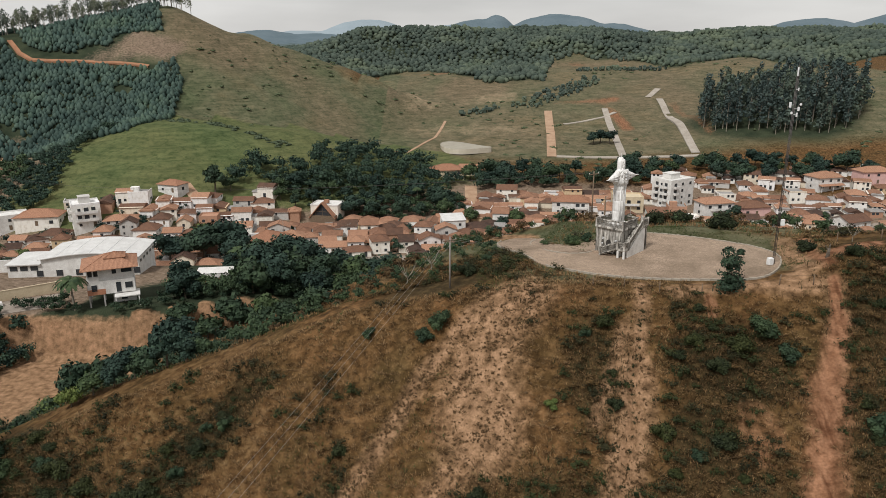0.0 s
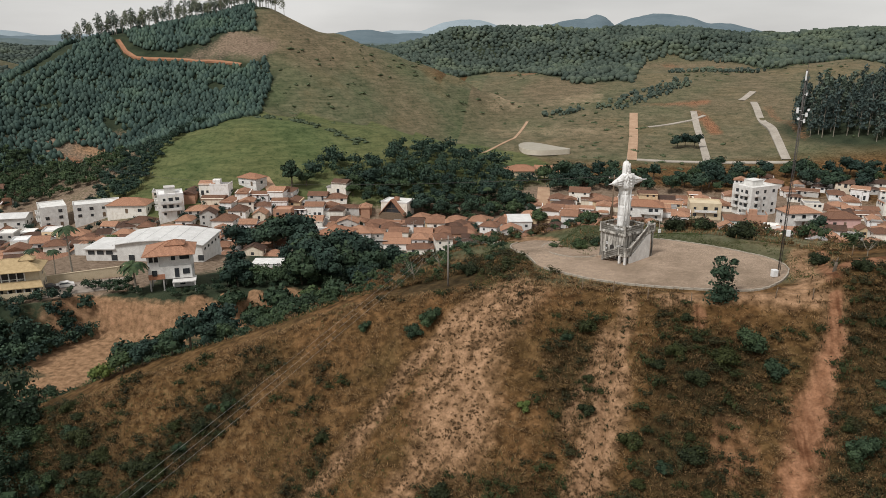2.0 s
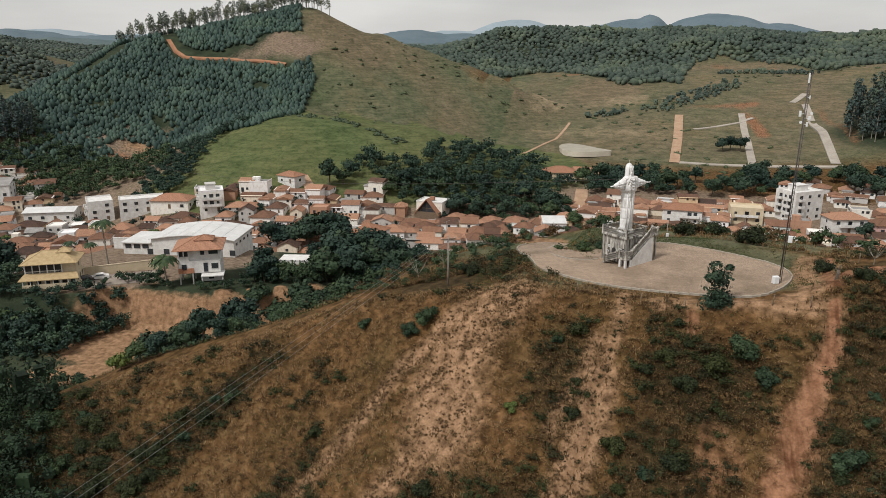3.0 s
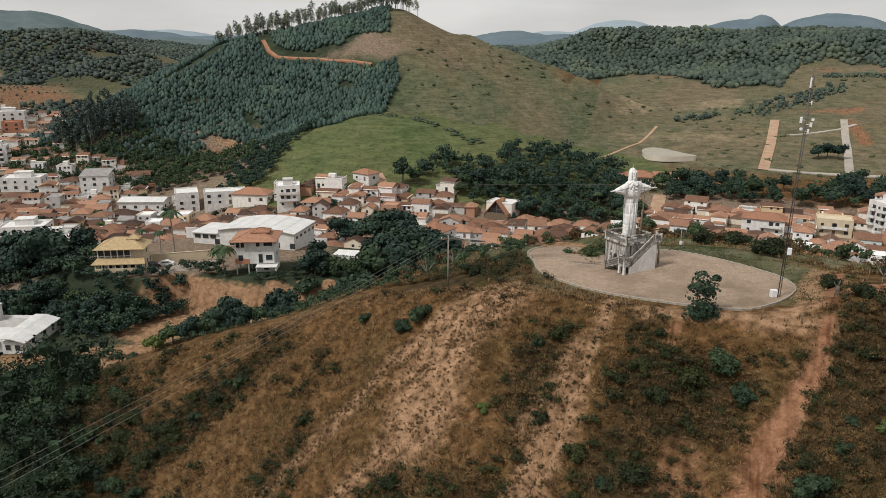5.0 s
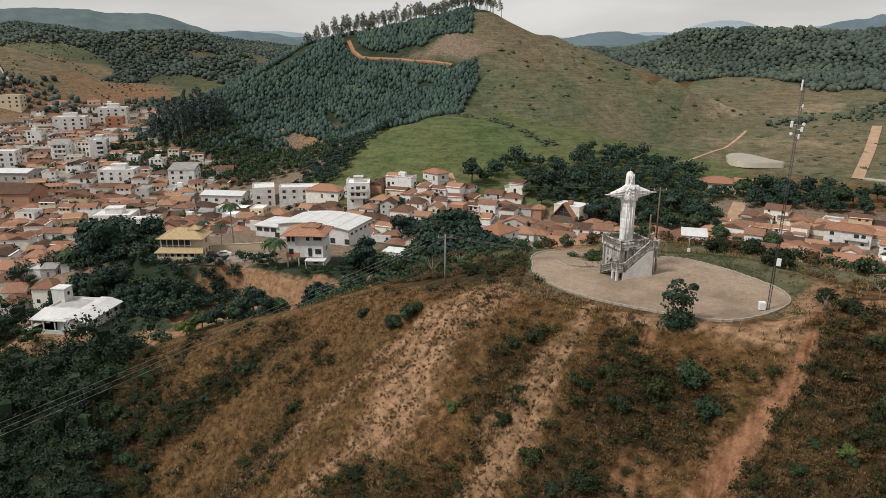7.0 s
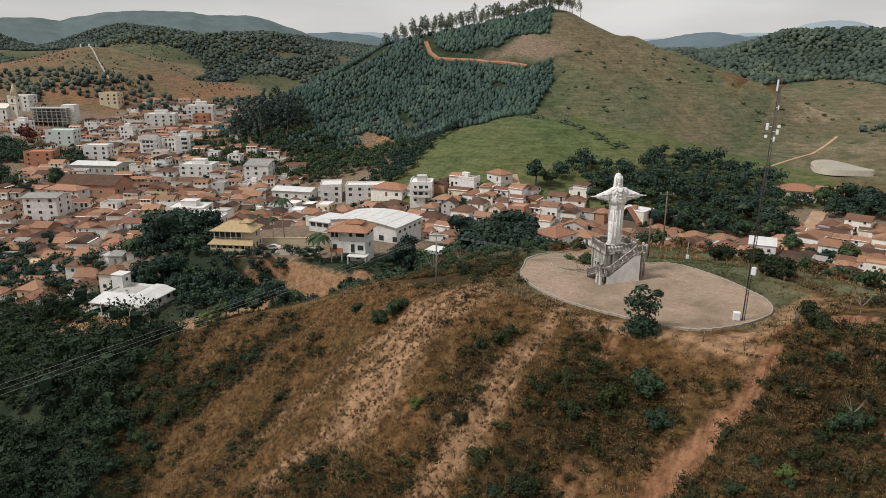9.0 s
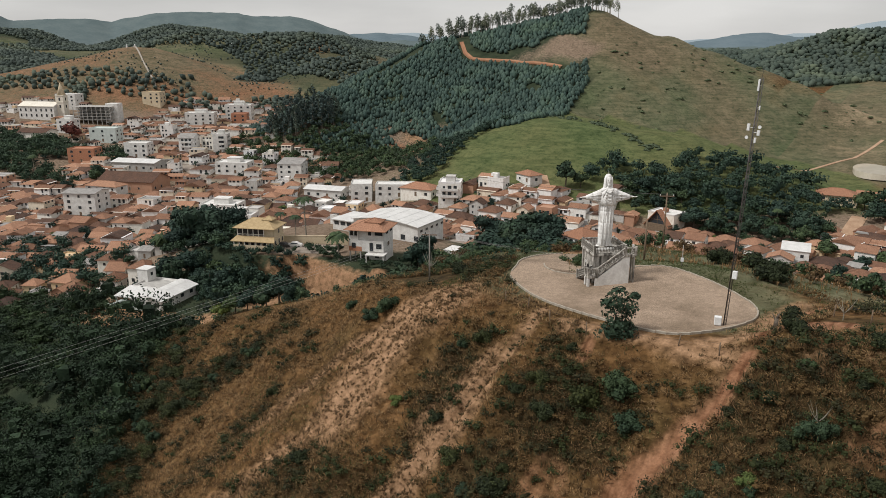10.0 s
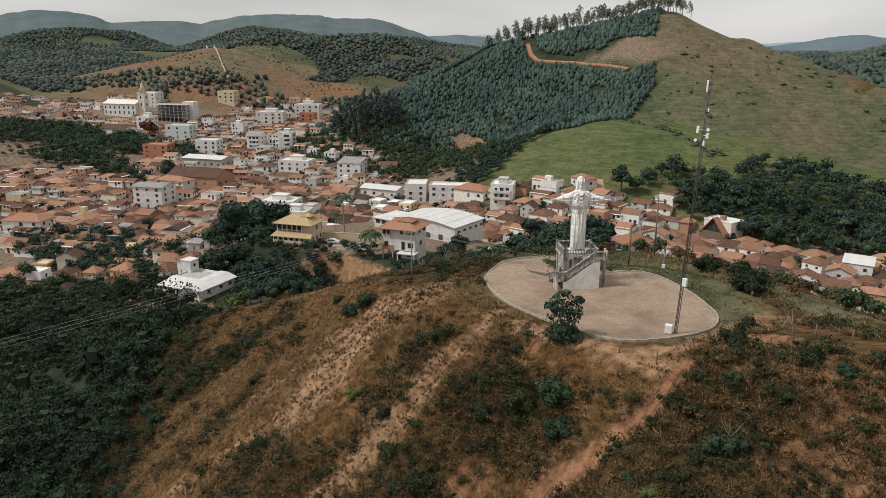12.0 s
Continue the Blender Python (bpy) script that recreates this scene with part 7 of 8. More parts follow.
BROAD = [tree_kind(s, r, h, leaf, per, size) for s, r, h, leaf, per, size in ((1, 3.4, 7.0, "leaf_dark", 84, 0.42), (2, 4.2, 8.0, "leaf", 88, 0.48), (3, 2.8, 6.0, "leaf", 76, 0.38), (4, 5.0, 9.5, "leaf_dark", 100, 0.54), (5, 3.2, 8.5, "leaf_dark", 84, 0.42), (6, 3.8, 6.5, "leaf_light", 76, 0.43))]


def plant(kind, x, y, scale=1.0, label="dense broad-leaved tree with dark green crown", group="trees of the valley", name="tree", turn=None, up=0.0, category="tree", wide=1.0):
    crown_me, trunk_me, _ = kind
    k = (x * 12.9898 + y * 78.233) % 1.0
    ob = thing(name, Matrix.Translation((x, y, gz(x, y) + up)) @ pose(0, 0, 0, 0, 0, 360 * k if turn is None else turn) @ Matrix.Diagonal((scale * wide, scale * wide, scale * (0.9 + 0.25 * k), 1)), label, category, group)
    if trunk_me:
        part("trunk", trunk_me, ob)
    part("crown", crown_me, ob)
    return ob


def spread(seed, count, test, x0, x1, y0, y1, gap, tries=40):
    """Places in a stretch of land that pass a test and keep apart."""
    rs = random.Random(seed)
    cell, got, out = {}, 0, []
    for _ in range(count * tries):
        if got >= count:
            break
        x, y = rs.uniform(x0, x1), rs.uniform(y0, y1)
        if not test(x, y):
            continue
        i, j = int(x // gap), int(y // gap)
        if any((x - a) ** 2 + (y - b) ** 2 < gap * gap for di in (-1, 0, 1) for dj in (-1, 0, 1) for a, b in cell.get((i + di, j + dj), ())):
            continue
        cell.setdefault((i, j), []).append((x, y))
        out.append((x, y))
        got += 1
    return out


def mass(name, seed, places, kinds, scales, mat, label, sink=0.0, category="woods", soft=False):
    """Many plants joined into one stand."""
    rs = np.random.RandomState(seed)
    xs, ys = np.array([p[0] for p in places]), np.array([p[1] for p in places])
    zs = ground(xs, ys)
    parts = []
    for x, y, z in zip(xs, ys, zs):
        v, f = kinds[rs.randint(len(kinds))]
        s = rs.uniform(*scales)
        a = rs.uniform(0, 2 * math.pi)
        c, d = math.cos(a), math.sin(a)
        w = v * (s * rs.uniform(0.85, 1.15), s * rs.uniform(0.85, 1.15), s * rs.uniform(0.85, 1.2))
        parts.append((np.stack([w[:, 0] * c - w[:, 1] * d + x, w[:, 0] * d + w[:, 1] * c + y, w[:, 2] + z - sink * s], 1), f))
    return tagged(new(name, mesh_of(name, *join(parts), M[mat], flat=not soft)), label, category, kind="stuff")


# single trees and groves that stand out
for x, y, k, s in ((-84, 246, 3, 1.45), (-95, 243, 3, 1.2), (-73, 247, 3, 1.15), (-79, 257, 3, 1.3), (-66, 243, 1, 1.0), (-89, 256, 1, 1.2), (-98, 309, 4, 1.35), (-93, 314, 1, 1.0), (92, 447, 3, 0.8), (97, 449, 3, 0.85), (102, 446, 3, 0.8),
                   (124, 303, 0, 1.0), (12, 303, 1, 0.9), (-46, 86.8, 1, 0.5), (-43.4, 87.6, 0, 0.5), (-48.6, 86, 5, 0.42), (-36.6, 88.8, 4, 0.62), (-34, 89, 0, 0.55), (-39, 88.2, 1, 0.5), (-31.6, 89.4, 2, 0.45), (-41, 88.6, 2, 0.42), (-64, 116, 4, 0.9), (-60, 118, 1, 0.9), (-55, 115, 0, 0.9), (-51, 124, 4, 0.95), (-47, 121, 0, 0.9), (-52, 127, 1, 0.8), (-57, 119, 2, 0.9), (-68, 113, 5, 0.55)):
    plant(BROAD[k], x, y, s, "old spreading tree with dense dark crown", "", up=-0.2)
plant((mesh_of("crown", *BROAD[1][2], M["leaf_red"]), BROAD[1][1], None), -407, 243, 1.4, "old tree with dark red leaves", "", up=-0.2)
rng = random.Random(5)
for seed, count, test, gap, lo, hi in (
        (31, 60, (-36, 176, 17, 40, -28), 4.2, 0.7, 1.1), (38, 56, (-55, 155.5, 27, 5.5, 19), 2.4, 0.35, 0.6), (32, 46, (-32, 322, 46, 15, 8), 5.0, 0.6, 1.1), (39, 16, (16, 290, 26, 18, 0), 7.0, 0.5, 0.9), (33, 30, (50, 372, 60, 14, -8), 6.5, 0.8, 1.25), (34, 36, (150, 372, 70, 14, -10), 6.5, 0.8, 1.2),
        (35, 34, (-136, 138, 17, 15, 40), 4.6, 0.8, 1.25), (36, 40, (-112, 124, 20, 6, 14), 3.8, 0.6, 1.0), (37, 18, (-300, 205, 22, 18, 20), 6.0, 0.9, 1.3)):
    for x, y in spread(seed, count, lambda x, y: within(*test)(x, y) and free(x, y, 1.0), test[0] - 80, test[0] + 80, test[1] - 60, test[1] + 60, gap):
        plant(BROAD[rng.choice((0, 0, 1, 2, 3, 4, 4))], x, y, rng.uniform(lo, hi), group="trees of the valley", up=-0.3)
for n, (hx, hy) in enumerate(HOUSES):
    if n % 4 == 0:
        x, y = hx + rng.uniform(5.5, 7.0) * rng.choice((-1, 1)), hy + rng.uniform(-3, 3)
        plant(BROAD[rng.choice((0, 1, 2, 5))], x, y, rng.uniform(0.35, 0.75), "small garden tree between the houses", "garden trees", "garden_tree")

# ---- palms ----
def palm_kind(seed, h, fronds=16, length=2.6):
    rs = np.random.RandomState(seed)
    bm = bmesh.new()
    pts = [Vector((0.25 * math.sin(t * 1.5), 0, h * t)) for t in np.linspace(0, 1, 7)]
    for k, (a, b) in enumerate(zip(pts[:-1], pts[1:])):
        tube(bm, a - Vector((0, 0, 0.5 if k == 0 else 0)), b, 0.2 - 0.015 * k, 0.185 - 0.015 * k, 8, cap=False)
    trunk = bpy.data.meshes.new("trunk")
    bm.to_mesh(trunk)
    bm.free()
    trunk.materials.append(M["bark_pale"])
    parts = []
    top = np.array(pts[-1])
    for k in range(fronds):
        a, lift = 2 * math.pi * k / fronds + rs.uniform(-0.2, 0.2), rs.uniform(0.1, 1.0)
        out = np.array((math.cos(a), math.sin(a), 0))
        side = np.array((-math.sin(a), math.cos(a), 0))
        n = 9
        spine = [top + out * length * t + np.array((0, 0, length * (lift * t - (0.55 + 0.75 * lift) * t * t))) for t in np.linspace(0, 1, n)]
        for i in range(n - 1):
            w = 0.55 * math.sin(math.pi * min(1, (i + 1.2) / n)) + 0.06
            for s in (-1, 1):
                p, q = spine[i], spine[i + 1]
                tip = side * s * w + np.array((0, 0, -0.35 * w))
                parts.append((np.array([p, q, q + tip + out * 0.16, p + tip * 0.95 + out * 0.16]), np.array([[0, 1, 2, 3] if s > 0 else [3, 2, 1, 0]])))
    return mesh_of("crown", *join(parts), M["leaf"]), trunk, None


PALM, PALM_TALL = palm_kind(1, 5.0), palm_kind(2, 10.5)
for x, y, kind, s in ((-76.8, 143.0, PALM, 1.25), (-96.9, 150.4, PALM_TALL, 1.15), (-105.5, 148.9, PALM_TALL, 0.68), (-101.6, 150.6, PALM_TALL, 0.68), (-140, 158, PALM, 1.0), (-60, 205, PALM, 1.2), (-45, 215, PALM, 1.1), (-12, 330, PALM_TALL, 0.9), (-215, 244, PALM, 1.0), (-345, 190, PALM_TALL, 1.0), (-140, 132, PALM, 1.2), (60, 370, PALM, 1.1)):
    plant(kind, x, y, s, "tall palm with drooping fronds and bare trunk", "palms", "palm_tree")

# ---- the gum trees: tall, with bare pale trunks ----
def gum_kind(seed, h, r, per=40, leaf=0.66, core=0.7, mat="leaf_gum", low=0.46):
    rs = np.random.RandomState(seed)
    lumps = [(rs.uniform(-0.5, 0.5) * r, rs.uniform(-0.5, 0.5) * r, h * (low + (0.96 - low) * t), r * rs.uniform(0.6, 0.95) * (1.05 - 0.45 * t), r * rs.uniform(0.6, 0.95) * (1.05 - 0.45 * t), r * rs.uniform(0.6, 0.9)) for t in np.linspace(0, 0.95, 6)]
    c = crown(seed, lumps, per, leaf, core, CUBE)
    bm = bmesh.new()
    tube(bm, (0, 0, -0.5), (0.2, 0.1, h * 0.9), 0.26, 0.08, 6, cap=False)
    for k in range(4):
        a = k * 1.9
        tube(bm, (0.1, 0.05, h * (0.5 + 0.1 * k)), (r * 0.6 * math.cos(a), r * 0.6 * math.sin(a), h * (0.62 + 0.1 * k)), 0.08, 0.03, 4, cap=False)
    me = bpy.data.meshes.new("trunk")
    bm.to_mesh(me)
    bm.free()
    me.materials.append(M["bark_pale"])
    return mesh_of("crown", *c, M[mat]), me, c


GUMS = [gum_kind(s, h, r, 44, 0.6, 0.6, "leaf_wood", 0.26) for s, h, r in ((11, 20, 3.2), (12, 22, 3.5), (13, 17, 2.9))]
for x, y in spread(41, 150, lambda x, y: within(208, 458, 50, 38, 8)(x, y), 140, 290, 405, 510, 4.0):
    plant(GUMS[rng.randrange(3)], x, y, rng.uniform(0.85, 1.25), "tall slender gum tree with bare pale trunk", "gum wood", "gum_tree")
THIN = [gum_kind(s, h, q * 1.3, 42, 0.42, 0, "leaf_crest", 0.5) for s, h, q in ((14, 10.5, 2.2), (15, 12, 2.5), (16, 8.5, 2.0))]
for x, y in spread(42, 100, lambda x, y: along(np.array(x), np.array(y), [(-285, 455), (-215, 500), (-178, 520)])[0] < 9, -300, -165, 440, 530, 2.7):
    plant(THIN[rng.randrange(3)], x, y, rng.uniform(0.75, 1.1), "thin gum tree on the hilltop", "hilltop gum trees", "gum_tree")
for x, y in spread(43, 40, within(-290, 328, 22, 12, 30), -330, -260, 305, 350, 3.6):
    plant(GUMS[rng.randrange(3)], x, y, rng.uniform(0.7, 0.95), "tall slender gum tree with bare pale trunk", "gum wood", "gum_tree")

# ---- woods and scrub that nobody could count ----
WOOD = [crown(s, lumps_round(s, 3.6, 0.6, 6.2, 4), 34, 0.44, 0.66, CUBE) for s in (51, 52, 53, 54)]
NEAR = [crown(s, lumps_round(s, 3.6, 0.6, 6.2, 6, 0.42), 58, 0.25, 0.66, CUBE) for s in (55, 56, 57, 58)]
FINE = [crown(s, lumps_round(s, 3.4, 0.4, 6.0, 6, 0.44), 120, 0.15, 0.5, CUBE) for s in (155, 156, 157)]
FAR = [soft_tree(s) for s in range(61, 69)]
SMALL_FAR = [soft_tree(s, ball=CUBE) for s in range(71, 79)]
SCRUB = [crown(s, [(0, 0, 0.4, 1.5, 1.2, 0.7), (1.2, 0.5, 0.3, 1.0, 1.0, 0.5), (-1.0, -0.4, 0.3, 0.9, 1.1, 0.5)], 10, 0.42, 0.8) for s in (81, 82)]


def slope_wood(x, y):
    return within(-82, 66, 66, 52, 8)(x, y) and x < 22 - y and y < 106 - 0.12 * (x + 75) and not within(-76, 120, 20, 12)(x, y) and along(np.array(x), np.array(y), [(-78, 114), (-90, 106), (-114, 95)])[0] > 5 and free(x, y, 0.5)


mass("woodland", 1, spread(51, 250, lambda x, y: slope_wood(x, y) and x < -70, -150, -70, 18, 125, 3.6), NEAR, (0.35, 0.8), "leaf_deep", "dense dark woodland on the slope below the hill", 0.4)
mass("woodland", 28, spread(76, 75, lambda x, y: slope_wood(x, y) and x < -52, -150, -52, 18, 125, 6.4), FINE, (1.05, 1.8), "leaf_deep", "tall dark trees over the woodland below the hill", 0.25)
mass("woodland", 29, spread(78, 150, lambda x, y: slope_wood(x, y) and x > -73, -74, -10, 15, 110, 3.3), FINE, (0.5, 1.35), "leaf_deep", "dense dark trees at the foot of the dry slope", 0.3)
mass("woodland", 2, spread(52, 40, lambda x, y: within(-62, 50, 45, 32)(x, y) and x < 22 - y, -120, -22, 15, 90, 3.2), NEAR, (0.45, 0.85), "leaf_deep", "lighter green woodland in the dip below the hill", 0.4)
mass("woodland", 3, spread(53, 240, lambda x, y: within(-255, 312, 70, 30, 12)(x, y) and free(x, y, 1.0), -340, -170, 270, 350, 4.2), WOOD, (0.7, 1.1), "leaf", "dense dark trees between town and plantation", 0.3)
mass("woodland", 4, spread(54, 330, lambda x, y: not far_grove(x, y) and free(x, y, 0.5), -525, -300, 150, 260, 4.2), WOOD, (0.7, 1.2), "leaf_dark", "dark grove of old trees inside the town", 0.3)
mass("woodland", 5, spread(55, 115, lambda x, y: (within(-30, 362, 36, 26, 10)(x, y) or within(-66, 334, 32, 12, 12)(x, y) or within(30, 366, 30, 12)(x, y)) and free(x, y, 0.5) and abs(x - 13) > 5, -125, 70, 315, 392, 4.8), WOOD, (0.8, 1.35), "leaf_dark", "belt of trees along the foot of the pasture", 0.3)
mass("woodland", 6, spread(56, 70, lambda x, y: (within(-178, 316, 11, 34, 6)(x, y) or along(np.array(x), np.array(y), [(-166, 296), (-174, 324), (-176, 362), (-166, 374)])[0] < 3.5) and free(x, y, 0.5), -200, -155, 270, 380, 3.6), WOOD, (0.6, 1.0), "leaf_dark", "trees along the edge of the round pasture", 0.3)
def yard_bank(x, y):
    return (within(-104, 128, 25, 12, 15)(x, y) or within(-128, 138, 14, 12)(x, y)) and free(x, y, 0.3) and all(math.hypot(x - a, y - b) > c for a, b, c in ((-102, 138.5, 9), (-109, 110, 11), (-94, 144, 8), (-74, 124, 15)))


mass("woodland", 13, spread(58, 75, yard_bank, -145, -75, 112, 152, 3.2), WOOD, (0.5, 0.85), "leaf_dark", "dark trees on the bank below the villa", 0.3)
def villa_bank(x, y):
    return (within(-108, 125, 24, 12, 10)(x, y) or within(-90, 128, 10, 9)(x, y) or within(-106, 131, 14, 6, 15)(x, y)) and free(x, y, 0.2) and math.hypot(x + 72, y - 125) > 15


mass("woodland", 30, spread(79, 150, villa_bank, -135, -78, 110, 140, 2.3), WOOD, (0.3, 0.65), "leaf_dark", "dense bushes on the bank below the villa", 0.3)
mass("woodland", 31, spread(80, 34, lambda x, y: within(-98.5, 130.5, 12, 4.5, 18)(x, y) and math.hypot(x + 102.2, y - 138.4) > 6.2, -112, -85, 122, 140, 1.7), WOOD, (0.28, 0.5), "leaf_dark", "bushes at the foot of the yellow villa", 0.3)
mass("woodland", 14, spread(59, 430, lambda x, y: within(-300, 220, 250, 110, 20)(x, y) and y < 296 and (x < -150 or y > 235) and free(x, y, 0.0), -560, -20, 90, 360, 4.0, 12), WOOD, (0.3, 0.7), "leaf_dark", "trees among the far houses", 0.3)
mass("woodland", 15, spread(60, 150, lambda x, y: within(-500, 330, 110, 22, 25)(x, y) and free(x, y, 1.0), -620, -380, 270, 400, 5.0), FAR, (0.6, 1.0), "leaf_haze", "trees along the foot of the far hill", 0.3, soft=True)
mass("woodland", 7, spread(57, 120, lambda x, y: within(-200, 130, 50, 22, 20)(x, y) and free(x, y, 1.0), -260, -140, 90, 170, 4.4), WOOD, (0.6, 1.05), "leaf_dark", "trees below the houses on the town's near edge", 0.3)


def plantation_test(x, y):
    left = np.interp(y, (325, 395, 440, 478, 520), (-172, -146, -152, -176, -192))
    big = float(ridge(np.array(x), np.array(y), BIG_HILL, 0.60, 8))
    clear = along(np.array(x), np.array(y), [(-206, 447), (-172, 452)])[0] < 9 or along(np.array(x), np.array(y), [(-190, 462), (-168, 470)])[0] < 11 or along(np.array(x), np.array(y - 1.5), HILL_TRACK)[0] < 5.0 or within(-180, 420, 6, 4)(x, y) or within(-228, 359, 15, 7)(x, y) or along(np.array(x), np.array(y), [(-231, 386), (-218, 379)])[0] < 2.5
    top_ = along(np.array(x), np.array(y), BIG_HILL)[0] < 7 and x > -290
    return x < left and big > -31 and not top_ and not clear and not within(-290, 328, 22, 12, 30)(x, y)


def cone_tree(seed, sides=6):
    """A young conical tree with ragged branch tiers."""
    rs = np.random.RandomState(seed)
    rings = [(0.1, 1.1), (0.9, 1.6), (1.9, 1.3), (2.8, 0.75), (3.3, 0.08)]
    verts = np.array([(r * q * math.cos(a), r * q * math.sin(a), z + rs.uniform(-0.25, 0.25)) for z, r in rings for k in range(sides) for a, q in [(6.2832 * k / sides + rs.uniform(-0.25, 0.25), rs.uniform(0.7, 1.25))]])
    faces = np.array([(i * sides + k, i * sides + (k + 1) % sides, (i + 1) * sides + (k + 1) % sides, (i + 1) * sides + k) for i in range(len(rings) - 1) for k in range(sides)])
    return verts, faces


rows = []
rs = random.Random(8)
for i in range(-40, 95):
    for j in range(0, 116):
        x, y = -340 + 2.7 * i * 0.94 + j * 0.8 + rs.uniform(-0.6, 0.6), 318 + j * 2.0 - i * 0.5 + rs.uniform(-0.5, 0.5)
        if -340 < x < -140 and 315 < y < 530 and rs.random() < 0.93 and plantation_test(x, y):
            rows.append((x, y))
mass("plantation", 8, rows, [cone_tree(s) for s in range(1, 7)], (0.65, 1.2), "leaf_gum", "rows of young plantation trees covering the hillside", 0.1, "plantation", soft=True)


def far_wood(x, y):
    f = math.hypot(x, y)
    edge = 4 + float(np.interp(x, (-90, -44, -15, 14, 40, 86, 108, 137, 170, 195, 212, 257, 300), (680, 738, 750, 676, 652, 645, 748, 778, 760, 730, 695, 755, 740))) + 10 * float(rough(np.array(x), np.array(y), 25, 38))
    return f > edge and float(rough(np.array(x), np.array(y), 70, 33)) > -0.95 - (f - edge) / 100


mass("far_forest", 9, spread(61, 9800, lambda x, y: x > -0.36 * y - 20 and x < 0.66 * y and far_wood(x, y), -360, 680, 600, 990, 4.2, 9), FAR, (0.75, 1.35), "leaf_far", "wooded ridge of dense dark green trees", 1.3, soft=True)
mass("far_forest", 10, spread(62, 14000, lambda x, y: 560 < math.hypot(x, y) < 1150 and float(rough(np.array(x), np.array(y), 90, 34)) > -0.6 and float(ridge(np.array(x), np.array(y), STEP_HILL, 0.36, 12)) < 0 and math.hypot(x, y) > 560, -1080, -330, 250, 900, 3.3, 8), SMALL_FAR, (0.65, 1.2), "leaf_haze", "patchy woods on the hills behind the town", 1.2, soft=True)
mass("scrub", 11, spread(63, 420, lambda x, y: math.hypot(x, y) > 400 and float(rough(np.array(x), np.array(y), 60, 35)) > 0.1 and not plantation_test(x, y) and not within(-130, 372, 70, 30)(x, y), -260, 330, 390, 700, 3.0, 14), SCRUB, (0.3, 1.3), "leaf_pasture", "scattered bushes over the pastures", 0.2, "bushes")
crease = lambda x, y: along(np.array(x), np.array(y), [(-150, 392), (-134, 385), (-118, 384), (-100, 381), (-80, 366)])[0] < 3.5
mass("scrub", 25, spread(74, 44, crease, -160, -70, 355, 400, 2.2), SCRUB, (0.5, 1.5), "leaf_pasture", "hedge of bushes in the fold behind the round pasture", 0.2, "bushes")
gullies = lambda x, y: along(np.array(x), np.array(y), [(64, 558), (90, 586), (118, 625)])[0] < 13 or along(np.array(x), np.array(y), [(16, 537), (38, 551)])[0] < 5 or along(np.array(x), np.array(y), [(130, 690), (190, 670)])[0] < 10
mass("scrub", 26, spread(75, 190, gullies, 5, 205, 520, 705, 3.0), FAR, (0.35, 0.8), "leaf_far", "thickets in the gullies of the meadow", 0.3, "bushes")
mass("scrub", 12, spread(64, 560, lambda x, y: float(rough(np.array(x), np.array(y), 40, 36)) > 0.22 - 0.45 * (y < 366), -660, -430, 330, 480, 3.0, 14), SMALL_FAR, (0.12, 0.4), "leaf_haze", "bushes over the dry hill with the steps", 0.3, "bushes", soft=True)
mass("woodland", 16, spread(65, 150, lambda x, y: within(-148, 90, 42, 19, 12)(x, y) and free(x, y, 1.0), -200, -100, 60, 125, 3.8), NEAR, (0.55, 1.1), "leaf_deep", "dark trees at the foot of the slope", 0.3)
mass("woodland", 17, spread(66, 130, lambda x, y: (within(-36, 163, 14, 14)(x, y) or within(-45, 157, 16, 5, 20)(x, y)) and y > terrace_rim(x, y) + 1.5, -70, -15, 140, 185, 2.6), WOOD, (0.4, 0.75), "leaf", "dense hedge of shrubs above the earth cut", 0.3)
mass("woodland", 18, spread(67, 150, lambda x, y: within(-50, 103, 34, 9, -8)(x, y), -100, -10, 85, 120, 3.0), WOOD, (0.3, 0.6), "leaf", "shrubs on the back slope of the hill", 0.3)
mass("woodland", 19, spread(68, 90, lambda x, y: terrace_rim(x, y) + 1.0 < y < terrace_rim(x, y) + 7 and -92 < x < -30 and not within(-71.5, 149.5, 9, 8)(x, y), -95, -25, 135, 175, 2.3), WOOD, (0.22, 0.45), "leaf", "low shrubs along the edge of the earth cut", 0.3)
SHRUBS = [crown(s, lumps_round(s, 3.4, 0.3, 5.6, 3), 46, 0.42, 0.7, CUBE) for s in (46, 47, 48)]
BACK = [(-24, 96), (-6, 100), (2, 106), (20, 109), (34, 106), (46, 100), (60, 93), (80, 86)]
back_slope = lambda x, y: along(np.array(x), np.array(y), BACK)[0] < 6.5 and float(off_plaza(x, y)) > 2.0
mass("thicket", 20, spread(69, 90, back_slope, -32, 88, 78, 112, 1.9), SHRUBS, (0.16, 0.42), "leaf", "green shrubs on the back slope of the hilltop", 0.3, "bushes")
mass("thicket", 22, spread(71, 80, back_slope, -32, 88, 78, 114, 2.3), SHRUBS, (0.18, 0.38), "leaf_brown", "dry brown shrubs on the back slope of the hilltop", 0.3, "bushes")
mass("thicket", 23, spread(72, 60, lambda x, y: within(-2, 93, 16, 7, -10)(x, y) and float(off_plaza(x, y)) > 1.2, -25, 20, 82, 106, 2.2), SHRUBS, (0.14, 0.28), "leaf", "green shrubs beside the drive", 0.3, "bushes")
mass("woodland", 24, spread(73, 85, lambda x, y: within(-32, 328, 44, 21, 4)(x, y) and y > 306 and free(x, y, 0.5) and abs(x - 13) > 5, -80, 15, 300, 352, 4.6), WOOD, (0.4, 0.95), "leaf", "dense gardens and trees behind the houses", 0.3)


